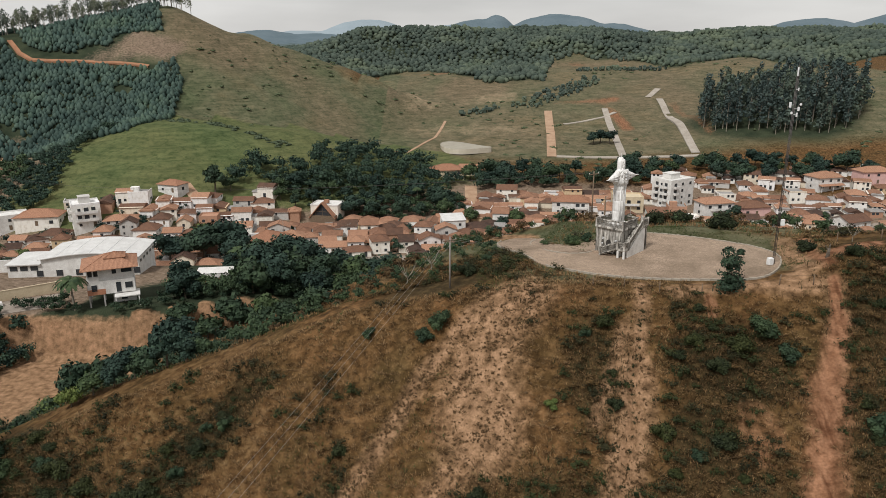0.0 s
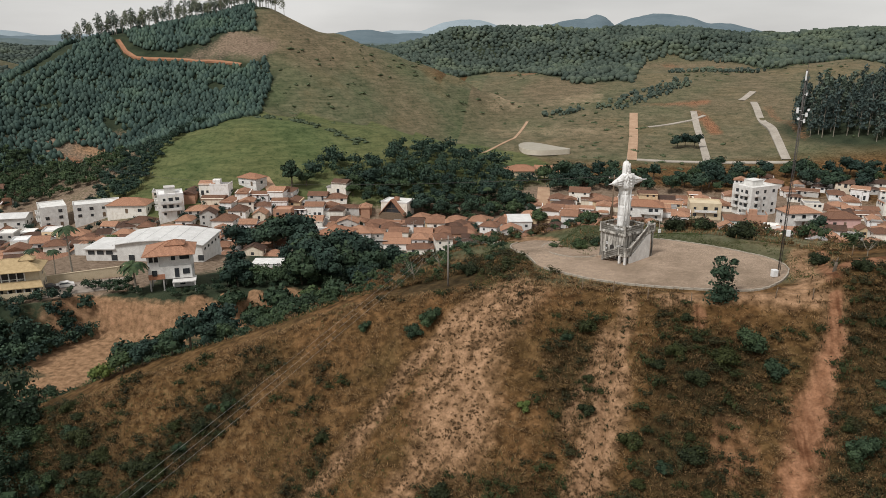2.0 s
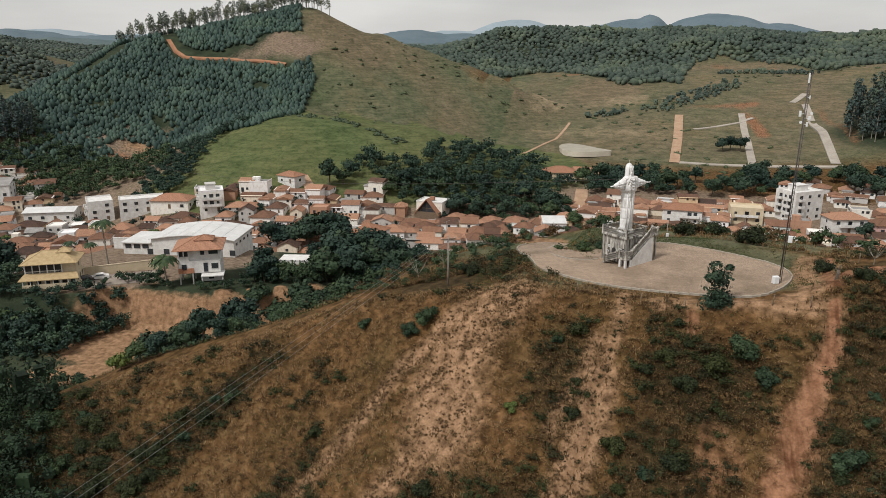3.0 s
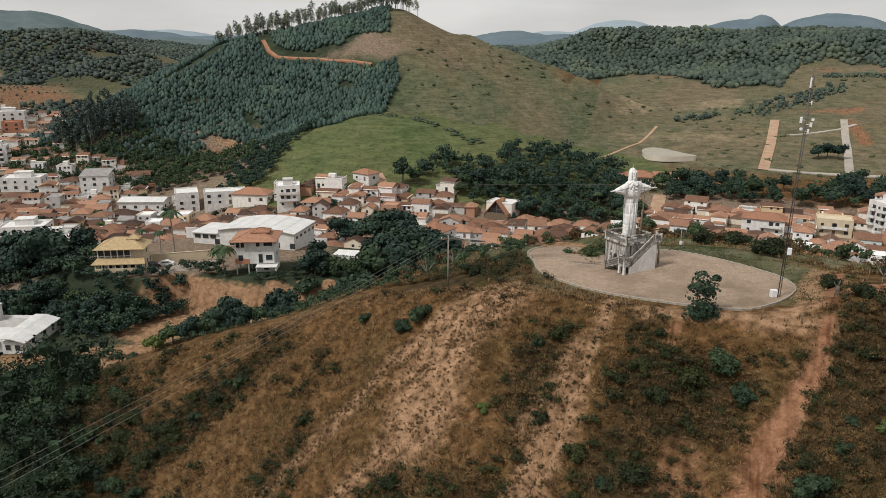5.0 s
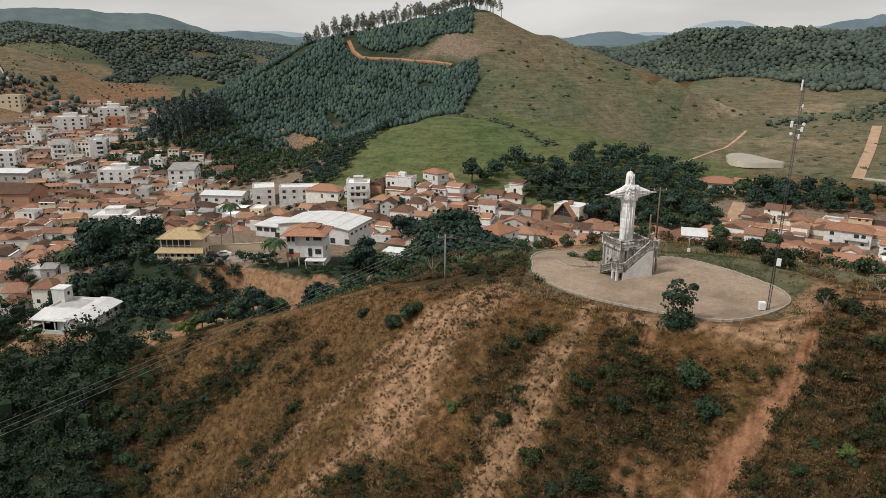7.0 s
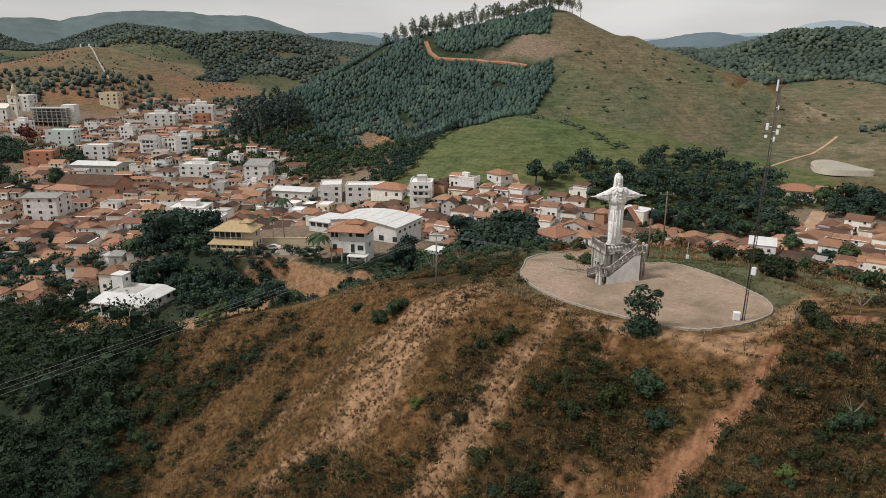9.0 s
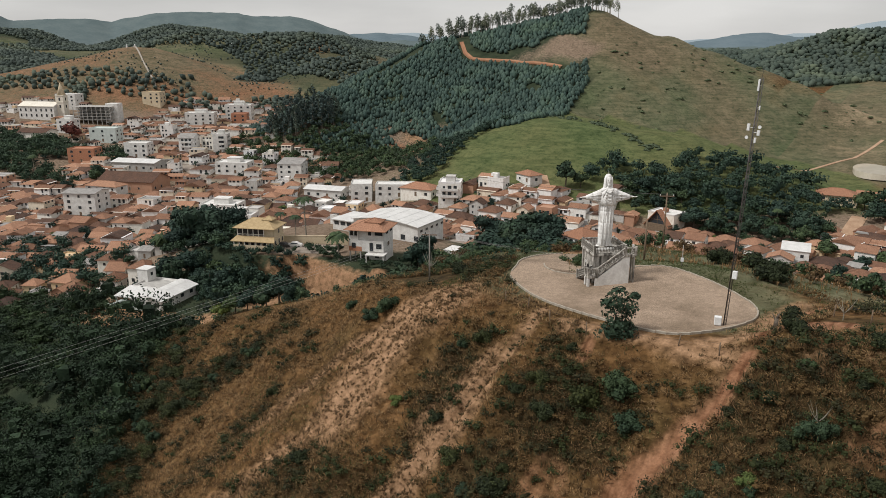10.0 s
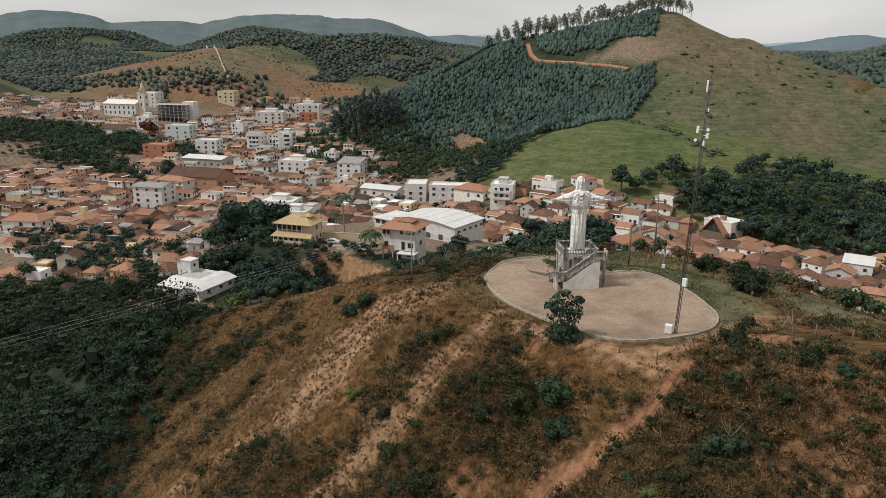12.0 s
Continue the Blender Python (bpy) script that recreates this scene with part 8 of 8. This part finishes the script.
# ---- the near hillside: grass, bushes, shrubs ----
def blades(seed, places, tall, wide, n, mat, name, label, bend=0.5):
    """Tufts of narrow blades, each tuft at a place."""
    rs = np.random.RandomState(seed)
    p = np.asarray(places, float)
    p = np.repeat(np.column_stack([p, ground(p[:, 0], p[:, 1])]), n, 0)
    k = len(p)
    size = np.repeat(rs.uniform(0.55, 1.35, k // n), n) * rs.uniform(0.7, 1.2, k)
    a = rs.uniform(0, 2 * math.pi, k)
    root = p + np.stack([np.cos(a), np.sin(a), 0 * a], 1) * (rs.uniform(0, 0.16, k) * size)[:, None] - (0, 0, 0.05)
    out = np.stack([np.cos(a), np.sin(a), 0 * a], 1)
    side = np.stack([-np.sin(a), np.cos(a), 0 * a], 1)
    h, w = (tall * size)[:, None], (wide * size)[:, None]
    lean = rs.uniform(0.15, bend, k)[:, None]
    mid = root + out * h * lean * 0.45 + np.array((0, 0, 1.0)) * h * 0.6
    tip = root + out * h * lean * 1.2 + np.array((0, 0, 1.0)) * h * rs.uniform(0.75, 1.0, (k, 1))
    verts = np.stack([root - side * w, mid - side * w * 0.9, tip, mid + side * w * 0.9], 1).reshape(-1, 3)
    faces = np.arange(4 * k).reshape(k, 4)
    return tagged(new(name, mesh_of(name, verts, faces, M[mat])), label, "grass", kind="stuff")


def front(x, y):
    d, _, (zc, w) = along(x, y, STATUE_HILL)
    return ((d > w * 0.85) | (off_plaza(x, y) < 6)) & (off_plaza(x, y) > 0.7)


def sample(seed, n, x0, x1, y0, y1, density):
    """Random places of a stretch, kept by a density between 0 and 1."""
    rs = np.random.RandomState(seed)
    x, y = rs.uniform(x0, x1, n), rs.uniform(y0, y1, n)
    keep = rs.uniform(0, 1, n) < density(x, y)
    return np.stack([x[keep], y[keep]], 1)


def soil(x, y):
    a, b, _ = zones(x, y, ground(x, y))
    return a[..., 0], a[..., 1], b[..., 0]


def apron(x, y):
    """Trodden ground round the pavement, where nothing tall grows."""
    return 1 - 0.85 * (1 - smooth(2.5, 5.0, off_plaza(x, y))) * (x > 26)


def straw_density(x, y):
    red, pale, wild = soil(x, y)
    return front(x, y) * apron(x, y) * (1 - smooth(0.25, 0.8, red)) * (1 - 0.72 * smooth(0.3, 0.8, pale)) * (1 - 0.9 * smooth(0.4, 0.9, wild)) * (0.55 + 0.45 * smooth(-0.6, 0.5, rough(x, y, 4, 61)))


blades(1, sample(1, 50000, -62, 78, 45, 84, straw_density), 0.34, 0.026, 5, "straw", "dry_grass", "tufts of long dry straw-coloured grass", 1.0)
blades(2, sample(2, 26000, -60, 78, 45, 92, lambda x, y: front(x, y) * smooth(0.0, 0.7, rough(x, y, 7, 62)) * (1 - smooth(0.2, 0.6, soil(x, y)[0])) * (1 - smooth(0.3, 0.7, soil(x, y)[1]))), 0.32, 0.022, 6, "grass", "green_grass", "tufts of green grass among the dry")
blades(3, sample(3, 17000, -55, 66, 84, 125, lambda x, y: front(x, y) * apron(x, y) * smooth(2.0, 9.0, off_plaza(x, y) + 3 * rough(x, y, 6, 63)) * (0.4 + 0.6 * smooth(-0.3, 0.5, rough(x, y, 6, 63)))), 0.5, 0.026, 6, "straw", "dry_grass", "tall dry grass behind the hilltop")


def shrub_places(seed, n, x0, x1, y0, y1, gap, power=1.0):
    s = sample(seed, n, x0, x1, y0, y1, lambda x, y: front(x, y) * apron(x, y) * thicket(x, y) ** power * (1 - smooth(0.3, 0.7, soil(x, y)[0])) * (1 - 0.85 * smooth(0.3, 0.7, soil(x, y)[1])))
    cell, out = {}, []
    for x, y in s:
        i, j = int(x // gap), int(y // gap)
        if any((x - a) ** 2 + (y - b) ** 2 < gap * gap for di in (-1, 0, 1) for dj in (-1, 0, 1) for a, b in cell.get((i + di, j + dj), ())):
            continue
        cell.setdefault((i, j), []).append((x, y))
        out.append((x, y))
    return out


LOW = [crown(s, lumps_round(s, 0.95, 0.0, 0.9, 3, 0.55), 58, 0.064, 0.45, CUBE) for s in (91, 92, 93)]
places = shrub_places(5, 20000, -62, 78, 44, 92, 0.94)
mass("hill_scrub", 21, places[::3], LOW, (0.6, 1.35), "leaf_hill", "low olive green scrub on the hillside", 0.1, "bushes")
mass("hill_scrub", 22, places[1::3], LOW, (0.6, 1.3), "leaf_scrub", "dark low scrub on the hillside", 0.1, "bushes")
mass("hill_scrub", 23, places[2::3], LOW, (0.5, 1.1), "leaf_brown", "dry brown scrub on the hillside", 0.1, "bushes")
groove = [(x + q, y + w) for (a, b), (c, d) in zip(FURROW[:-1], FURROW[1:]) for t in np.arange(0.0, 1.0, 0.16) for x, y, q, w in [(a + (c - a) * t, b + (d - b) * t, rng.uniform(-0.2, 0.2), rng.uniform(-0.2, 0.2))] if rng.random() < 0.75]
mass("hill_scrub", 24, groove, LOW, (0.24, 0.5), "leaf_hill", "dark weeds growing in the washed-out furrow", 0.25, "bushes")
tiny = sample(7, 34000, -22, 26, 44, 77, lambda x, y: front(x, y) * smooth(0.25, 0.7, soil(x, y)[1]) * (0.12 + 0.5 * smooth(-0.5, 0.7, rough(x, y, 2.5, 66))))
TUFT = [crown(s, [(0, 0, 0.12, 0.26, 0.24, 0.2), (0.14, 0.05, 0.08, 0.16, 0.16, 0.13)], 13, 0.075, 0.55, CUBE) for s in (94, 95, 96)]
mass("hill_tufts", 27, [tuple(p) for p in tiny], TUFT, (0.2, 0.8), "tuft", "small brown tufts dotted over bare soil", 0.05, "grass")
mounds = sample(12, 21000, -60, 60, 45, 86, lambda x, y: straw_density(x, y) * 0.8)
blades(8, mounds, 0.34, 0.03, 13, "straw", "grass_tussocks", "leaning tussocks of dry grass on the slope", 1.5)

blades(4, sample(9, 70000, -56, 78, 44, 92, lambda x, y: front(x, y) * apron(x, y) * thicket(x, y) * (1 - smooth(0.3, 0.7, soil(x, y)[0]))), 0.46, 0.028, 5, "leaf_scrub", "weeds", "tall dark green weeds among the scrub", 0.8)
blades(5, sample(10, 46000, -56, 78, 44, 92, lambda x, y: front(x, y) * apron(x, y) * thicket(x, y) * (1 - smooth(0.3, 0.7, soil(x, y)[0]))), 0.46, 0.028, 5, "leaf_brown", "weeds", "withered brown weeds among the scrub", 0.8)
BUSH = [crown(s, lumps_round(s, 1.3, 0.0, 1.7, 5), 210, 0.10, 0.75) for s in (71, 72, 73)]
SHRUB = [(mesh_of("crown", *c, M[m]), None, c) for c, m in ((BUSH[0], "leaf"), (BUSH[1], "leaf_hill"), (BUSH[2], "leaf_light"))]
for x, y, k, s, label in ((-0.5, 74.5, 0, 1.0, "bright green bush on the ridge"), (-2.0, 73.4, 0, 0.8, "bright green bush on the ridge"), (-8.5, 76.8, 0, 0.6, "small green bush on the ridge"), (10.4, 63.2, 2, 0.55, "pale green shrub on bare soil"), (16.4, 69.2, 1, 0.8, "dark green bush below the pavement"), (-10.6, 65.4, 1, 0.7, "dark green bush in dry grass"),
                          (31.6, 66.8, 0, 1.15, "broad green bush on the slope"), (29.0, 65.6, 1, 1.1, "broad dark bush on the slope"), (26.2, 63.8, 1, 0.9, "broad dark bush on the slope"), (33.4, 64.8, 0, 0.9, "broad green bush on the slope"), (24.5, 66.0, 1, 0.8, "dark bush on the slope"), (41.5, 80.2, 1, 0.9, "dark bush at the pavement's end"),
                          (43.0, 73.0, 1, 0.8, "dark bush on the red bank"), (46.3, 63.8, 0, 0.8, "grey-green bush beside the track"), (43.5, 60.5, 2, 0.6, "pale grey shrub beside the track"), (38.0, 56.5, 0, 1.0, "green bush beside the track"), (36.7, 93.1, 1, 1.55, "round dark bush behind the pavement"), (29.6, 99.5, 1, 1.2, "round dark bush behind the pavement"), (33.5, 99.5, 1, 1.2, "round dark bush behind the pavement"), (3.0, 84.0, 1, 0.9, "dark bush beside the drive"), (5.5, 86.5, 0, 0.6, "green bush beside the drive"),
                          (51.5, 69.5, 0, 0.5, "small bush on the hill's shoulder"), (56.5, 68.5, 1, 0.6, "small dark bush on the shoulder"), (16.4, 89.4, 0, 0.75, "green bush on the grass island"), (18.4, 90.6, 0, 0.6, "green bush on the grass island"), (3.0, 57.0, 1, 0.9, "dark bush low on the hill"), (20.0, 59.0, 1, 0.9, "dark bush low on the hill"), (25.0, 57.5, 1, 1.0, "dark bush low on the hill"), (-25.0, 74.6, 1, 0.7, "dark bush in the grassy gully"), (-27.3, 72.4, 1, 0.85, "dark bush in the grassy gully"), (-29.4, 70.4, 0, 0.8, "green bush in the grassy gully"), (-31.8, 68.4, 1, 1.0, "dark bush in the grassy gully"), (-34.2, 66.4, 1, 0.95, "dark bush in the grassy gully"), (-36.6, 63.4, 0, 1.0, "green bush in the grassy gully"), (-45.8, 73.0, 1, 0.9, "dark bush on the grassy spur"), (-47.6, 70.6, 0, 1.0, "green bush on the grassy spur"), (-43.0, 70.0, 1, 0.8, "dark bush on the grassy spur")):
    plant(SHRUB[k], x, y, s, label, "bushes on the hill", "bush", up=-0.15, category="bush")

for x, y in spread(77, 46, lambda x, y: float(near_line(np.array(x), np.array(y), [(-56, 80), (-44, 69), (-38, 60), (-32, 53)], 5.5, 1.0)) > 0.5 or float(near_line(np.array(x), np.array(y), [(-27, 73.5), (-31.5, 70), (-35, 65), (-33, 60)], 2.4, 0.5)) > 0.5, -62, -24, 50, 82, 2.0):
    plant(SHRUB[rng.choice((0, 1, 1))], x, y, rng.uniform(0.6, 1.25), "dense green bush on the lower slope", "bushes on the hill", "bush", up=-0.15, category="bush")
for x, y in spread(70, 44, lambda x, y: 14 < x < 60 and 50 < y < 72 and float(thicket(np.array(x), np.array(y))) > 0.45 and float(soil(np.array(x), np.array(y))[0]) < 0.2, 14, 60, 50, 72, 2.2):
    plant(SHRUB[rng.choice((0, 1, 1))], x, y, rng.uniform(0.35, 0.65), "dark green bush in the hillside scrub", "bushes on the hill", "bush", up=-0.15, category="bush")

# the young tree at the edge of the pavement
yt = crown(77, [(-0.5, 0, 2.3, 0.75, 0.7, 0.5), (0.55, 0.2, 2.6, 0.7, 0.65, 0.5), (0.1, -0.3, 3.1, 0.65, 0.6, 0.45), (-0.9, 0.2, 3.0, 0.35, 0.3, 0.25), (1.0, -0.1, 2.5, 0.4, 0.35, 0.25), (-0.7, -0.2, 1.8, 0.5, 0.5, 0.3), (0.1, 0, 1.7, 1.0, 0.95, 0.6), (0.3, 0.1, 2.2, 0.75, 0.7, 0.55)], 110, 0.12, 0)
yb = crown(78, [(0, 0.1, 1.0, 1.0, 0.9, 0.6), (0.4, 0.0, 0.45, 1.2, 1.0, 0.6), (-0.5, 0.2, 0.5, 0.9, 0.9, 0.6)], 240, 0.11, 0.6)
yt = join([yt, yb])
plant((mesh_of("crown", *yt, M["leaf_dark"]), limb_mesh("trunk", 3, 3.4, 0.09, 0.8, "bark", 5, 0.3), None), 29.4, 70.9, 1.25, "young dark green tree at the pavement's edge", "", "tree", up=-0.2)
bare = limb_mesh("trunk", 9, 3.0, 0.07, 1.1, "bark_pale", 7, 0.25)
for x, y, s in ((-4.5, 88, 1.2), (45.5, 78.2, 0.8), (-1.5, 90, 1.0), (46.5, 64.6, 0.7)):
    ob = thing("bare_shrub", Matrix.Translation((x, y, gz(x, y))) @ Matrix.Diagonal((s, s, s, 1)), "leafless grey shrub with thin branches", "shrub", "bare shrubs")
    part("crown", bare, ob)

# ---- fence posts and wires along the edge of the hill ----
bm = bmesh.new()
tube(bm, (0, 0, -0.4), (0.03, 0, 1.15), 0.06, 0.05, 7)
stake = bpy.data.meshes.new("post")
bm.to_mesh(stake)
bm.free()
stake.materials.append(M["wood"])
FENCE = [(16.0, 73.9), (19.1, 73.0), (22.4, 71.4), (26.5, 70.6), (30.0, 70.6), (34.6, 71.2), (38.0, 71.0)]
FENCE2 = [(44.6, 79.6), (47.6, 76.4), (50.5, 74.2), (53.4, 72.4), (57.0, 71.6), (61.0, 71.2)]
for line in (FENCE, FENCE2):
    ob = thing("fence", Matrix.Identity(4), "old wooden stakes with slack fence wires", "fence")
    for x, y in line:
        part("stake", stake, ob, at=pose(x, y, gz(x, y), rng.uniform(-4, 4), rng.uniform(-5, 5), rng.uniform(0, 90)))
    for (a, b), (c, d) in zip(line[:-1], line[1:]):
        for h in (0.55, 1.0):
            bm = bmesh.new()
            tube(bm, (a, b, gz(a, b) + h), (c, d, gz(c, d) + h), 0.008, sides=3, cap=False)
            part("strand", (bm, M["steel"]), ob)

# ---- power poles and lines ----
P1 = pole(0.8, 80.9, 6.2, 0, label="bare grey power pole on the ridge")
pole(21.8, 95.8, 4.9, mat="wood", cross=False, r=0.13, label="weathered wooden pole behind the statue")
P2b = pole(21.5, 102.7, 7.4, mat="wood", cross=True, r=0.12, label="weathered wooden pole behind the statue")
post = thing("meter_post", at_ground(26.8, 94.4, 20), "slim pale post with a white meter box on the grass", "post")
bm = bmesh.new()
tube(bm, (0, 0, -0.4), (0, 0, 2.5), 0.05, 0.045, 8)
part("shaft", (bm, M["pole"]), post)
bm = bmesh.new()
box(bm, -0.17, 0.17, -0.2, -0.05, 0.55, 1.0, bevel=0.02)
part("meter_box", (bm, M["dish"]), post, "white meter box")
stump = thing("stump", at_ground(41.1, 74.8, 0), "dead grey tree stump on the red bank", "stump")
bm = bmesh.new()
tube(bm, (0, 0, -0.5), (0.1, 0, 1.0), 0.22, 0.15, 8)
tube(bm, (0.1, 0, 1.0), (0.25, 0.1, 1.5), 0.12, 0.04, 6)
tube(bm, (0.05, 0, 0.7), (-0.3, 0.1, 1.3), 0.08, 0.03, 6)
part("trunk", (bm, M["bark"]), stump)
pole(-61.6, 273, 8.5, mat="pole", lamp=True, label="street lamp pole in the town")
pole(-36, 268, 8.5, mat="pole", lamp=True, label="street lamp pole in the town")
pole(78, 296, 8.5, mat="pole", lamp=True, label="street lamp pole in the town")
pole(150, 330, 8.5, mat="pole", lamp=True, label="street lamp pole in the town")
for k, dx in enumerate((-0.8, 0.0, 0.8)):
    wire("power_line", P1 + Vector((dx * 0.86, dx * 0.5, -0.2)), (-29.5 + dx, -3.0 + dx, -1.5 - 0.3 * k), 0.5, 0.008)
    wire("power_line", P1 + Vector((dx * 0.86, dx * 0.5, -0.2)), (14 + dx, 130, -4.0), 0.6, 0.012)
    wire("power_line", P2b + Vector((dx * 0.86, dx * 0.5, -0.2)), (-200 + dx, 300, -20), 5.0, 0.010, mat="steel")

blades(6, sample(11, 46000, 4, 52, 68, 104, lambda x, y: (off_plaza(x, y) > 0.3) * smooth(-0.3, 0.3, rough(x, y, 5, 65)) * (y > 76) * (1 - smooth(0.3, 0.6, soil(x, y)[0]))), 0.13, 0.025, 5, "grass", "green_grass", "short green grass round the pavement")


# ---- roads and tracks laid over the land ----
def strip(name, line, wide, mat, label, lift=0.25, every=4.0, kind="structure"):
    """A ribbon of road with edges, that follows the ground."""
    pts = []
    for (a, b), (c, d) in zip(line[:-1], line[1:]):
        n = max(1, int(math.hypot(c - a, d - b) / every))
        pts += [(a + (c - a) * k / n, b + (d - b) * k / n) for k in range(n)]
    pts.append(line[-1])
    P = np.array(pts)
    T = np.gradient(P, axis=0)
    T /= np.linalg.norm(T, axis=1, keepdims=True)
    N = np.stack([-T[:, 1], T[:, 0]], 1)
    rows = []
    for off, dz in ((-0.5, -1.0), (-0.5, 0.0), (0.0, 0.06), (0.5, 0.0), (0.5, -1.0)):
        q = P + N * wide * off
        rows.append(np.column_stack([q, np.maximum(ground(q[:, 0], q[:, 1]), ground(P[:, 0], P[:, 1])) + lift + dz]))
    V = np.concatenate(rows)
    n = len(P)
    F = [(r * n + k, r * n + k + 1, (r + 1) * n + k + 1, (r + 1) * n + k) for r in range(4) for k in range(n - 1)]
    return tagged(new(name, mesh_of(name, V, np.array(F)[:, ::-1], M[mat])), label, "road", kind=kind)


M["road_pale"] = plain("pale_paving", (0.28, 0.245, 0.205), (0.41, 0.365, 0.31), 6.0, 0.95)
M["road_earth"] = plain("earth_road", (0.30, 0.185, 0.115), (0.44, 0.30, 0.20), 5.0, 0.97)
M["road_red"] = plain("red_earth_road", (0.26, 0.125, 0.07), (0.36, 0.19, 0.11), 4.0, 0.97)
M["street"] = plain("dusty_street", (0.20, 0.165, 0.135), (0.33, 0.28, 0.235), 5.0, 0.95)
strip("road_1", [(63, 420), (70, 475), (76, 533)], 5.5, "road_earth", "straight earth road up the meadow", 0.35)
strip("road_2", [(103, 415), (110, 470), (116, 530)], 4.2, "road_pale", "pale paved road up the meadow", 0.35)
strip("road_3", [(143, 411), (152, 480), (161, 552)], 4.6, "road_pale", "pale paved road up the meadow", 0.35)
strip("road_4", [(154, 558), (168, 582)], 4.5, "road_pale", "pale paved road on the rise", 0.4)
strip("road_5", [(66, 421), (103, 413), (146, 406)], 4.0, "road_pale", "pale road along the foot of the meadow", 0.3)
strip("road_6", [(82, 500), (112, 512), (122, 522)], 2.5, "road_pale", "narrow path across the meadow", 0.3)
strip("road_7", [(12, 300), (13.5, 330), (14, 362)], 6.0, "road_earth", "dirt street between the houses", 0.2)
strip("road_8", [(-96, 296), (-104, 302), (-112, 312)], 5.0, "road_earth", "dirt drive to the farmhouse", 0.3)
strip("road_9", [(-30, 395), (-20, 430), (-5, 470), (2, 520)], 1.8, "road_earth", "worn track over the pasture", 0.2)
strip("road_10", [(-99, 139), (-92, 144.5), (-83, 149.5)], 8.5, "street", "paved car park of the terrace", 0.15)
strip("street_1", [(-260, 150), (-220, 180), (-170, 215), (-110, 240), (-40, 250), (60, 262)], 6.0, "street", "dusty street through the town", 0.15)
strip("street_3", [(60, 262), (140, 282), (220, 300)], 5.0, "street", "dusty street through the town", 0.15)
strip("street_2", [(-470, 240), (-400, 238), (-330, 262), (-260, 240)], 7.0, "street", "dusty street through the town", 0.2)
strip("hill_track", HILL_TRACK, 2.6, "road_red", "red earth track through the plantation", 0.5)
# the steps up the far hill
strip("hill_steps", [(-468, 343), (-510, 362), (-564, 386)], 1.1, "road_pale", "long white stairway up the dry hill", 0.8)


def pond():
    n = 40
    ring = [(11.5 + 13 * math.cos(a) + 4.5 * max(0, math.cos(a)) ** 6, 438 + 15 * math.sin(a) * (1 - 0.45 * math.cos(a)) - 6 * math.cos(a)) for a in np.linspace(0, 2 * math.pi, n, endpoint=False)]
    z = max(gz(x, y) for x, y in ring) + 0.15
    bm = bmesh.new()
    prism(bm, ring, z - 3.0, z)
    me = bpy.data.meshes.new("water")
    bm.to_mesh(me)
    bm.free()
    # Pale base colour stands in for the sky reflected in the pond.
    me.materials.append(plain("sky_pale_water", (0.52, 0.46, 0.37), (0.62, 0.56, 0.47), 6.0, 0.05, 0.5))
    tagged(new("water", me), "small meadow pond painted pale as reflected sky", "pond", kind="structure")


pond()


# two small white shrines at the head of the long stairway
for x, y in ((-566, 388), (-569, 382)):
    ob = thing("shrine", at_ground(x, y, 30) @ Matrix.Scale(0.38, 4), "small white shrine on the far hilltop", "shrine", "shrines")
    bm = bmesh.new()
    box(bm, -1.6, 1.6, -1.2, 1.2, -1, 4.2, bevel=0.1)
    part("body", (bm, M["dish"]), ob)
    bm = bmesh.new()
    tube(bm, (0, 0, 4.2), (0, 0, 6.4), 1.7, 0.2, 4)
    part("cap", (bm, M["dish"]), ob)
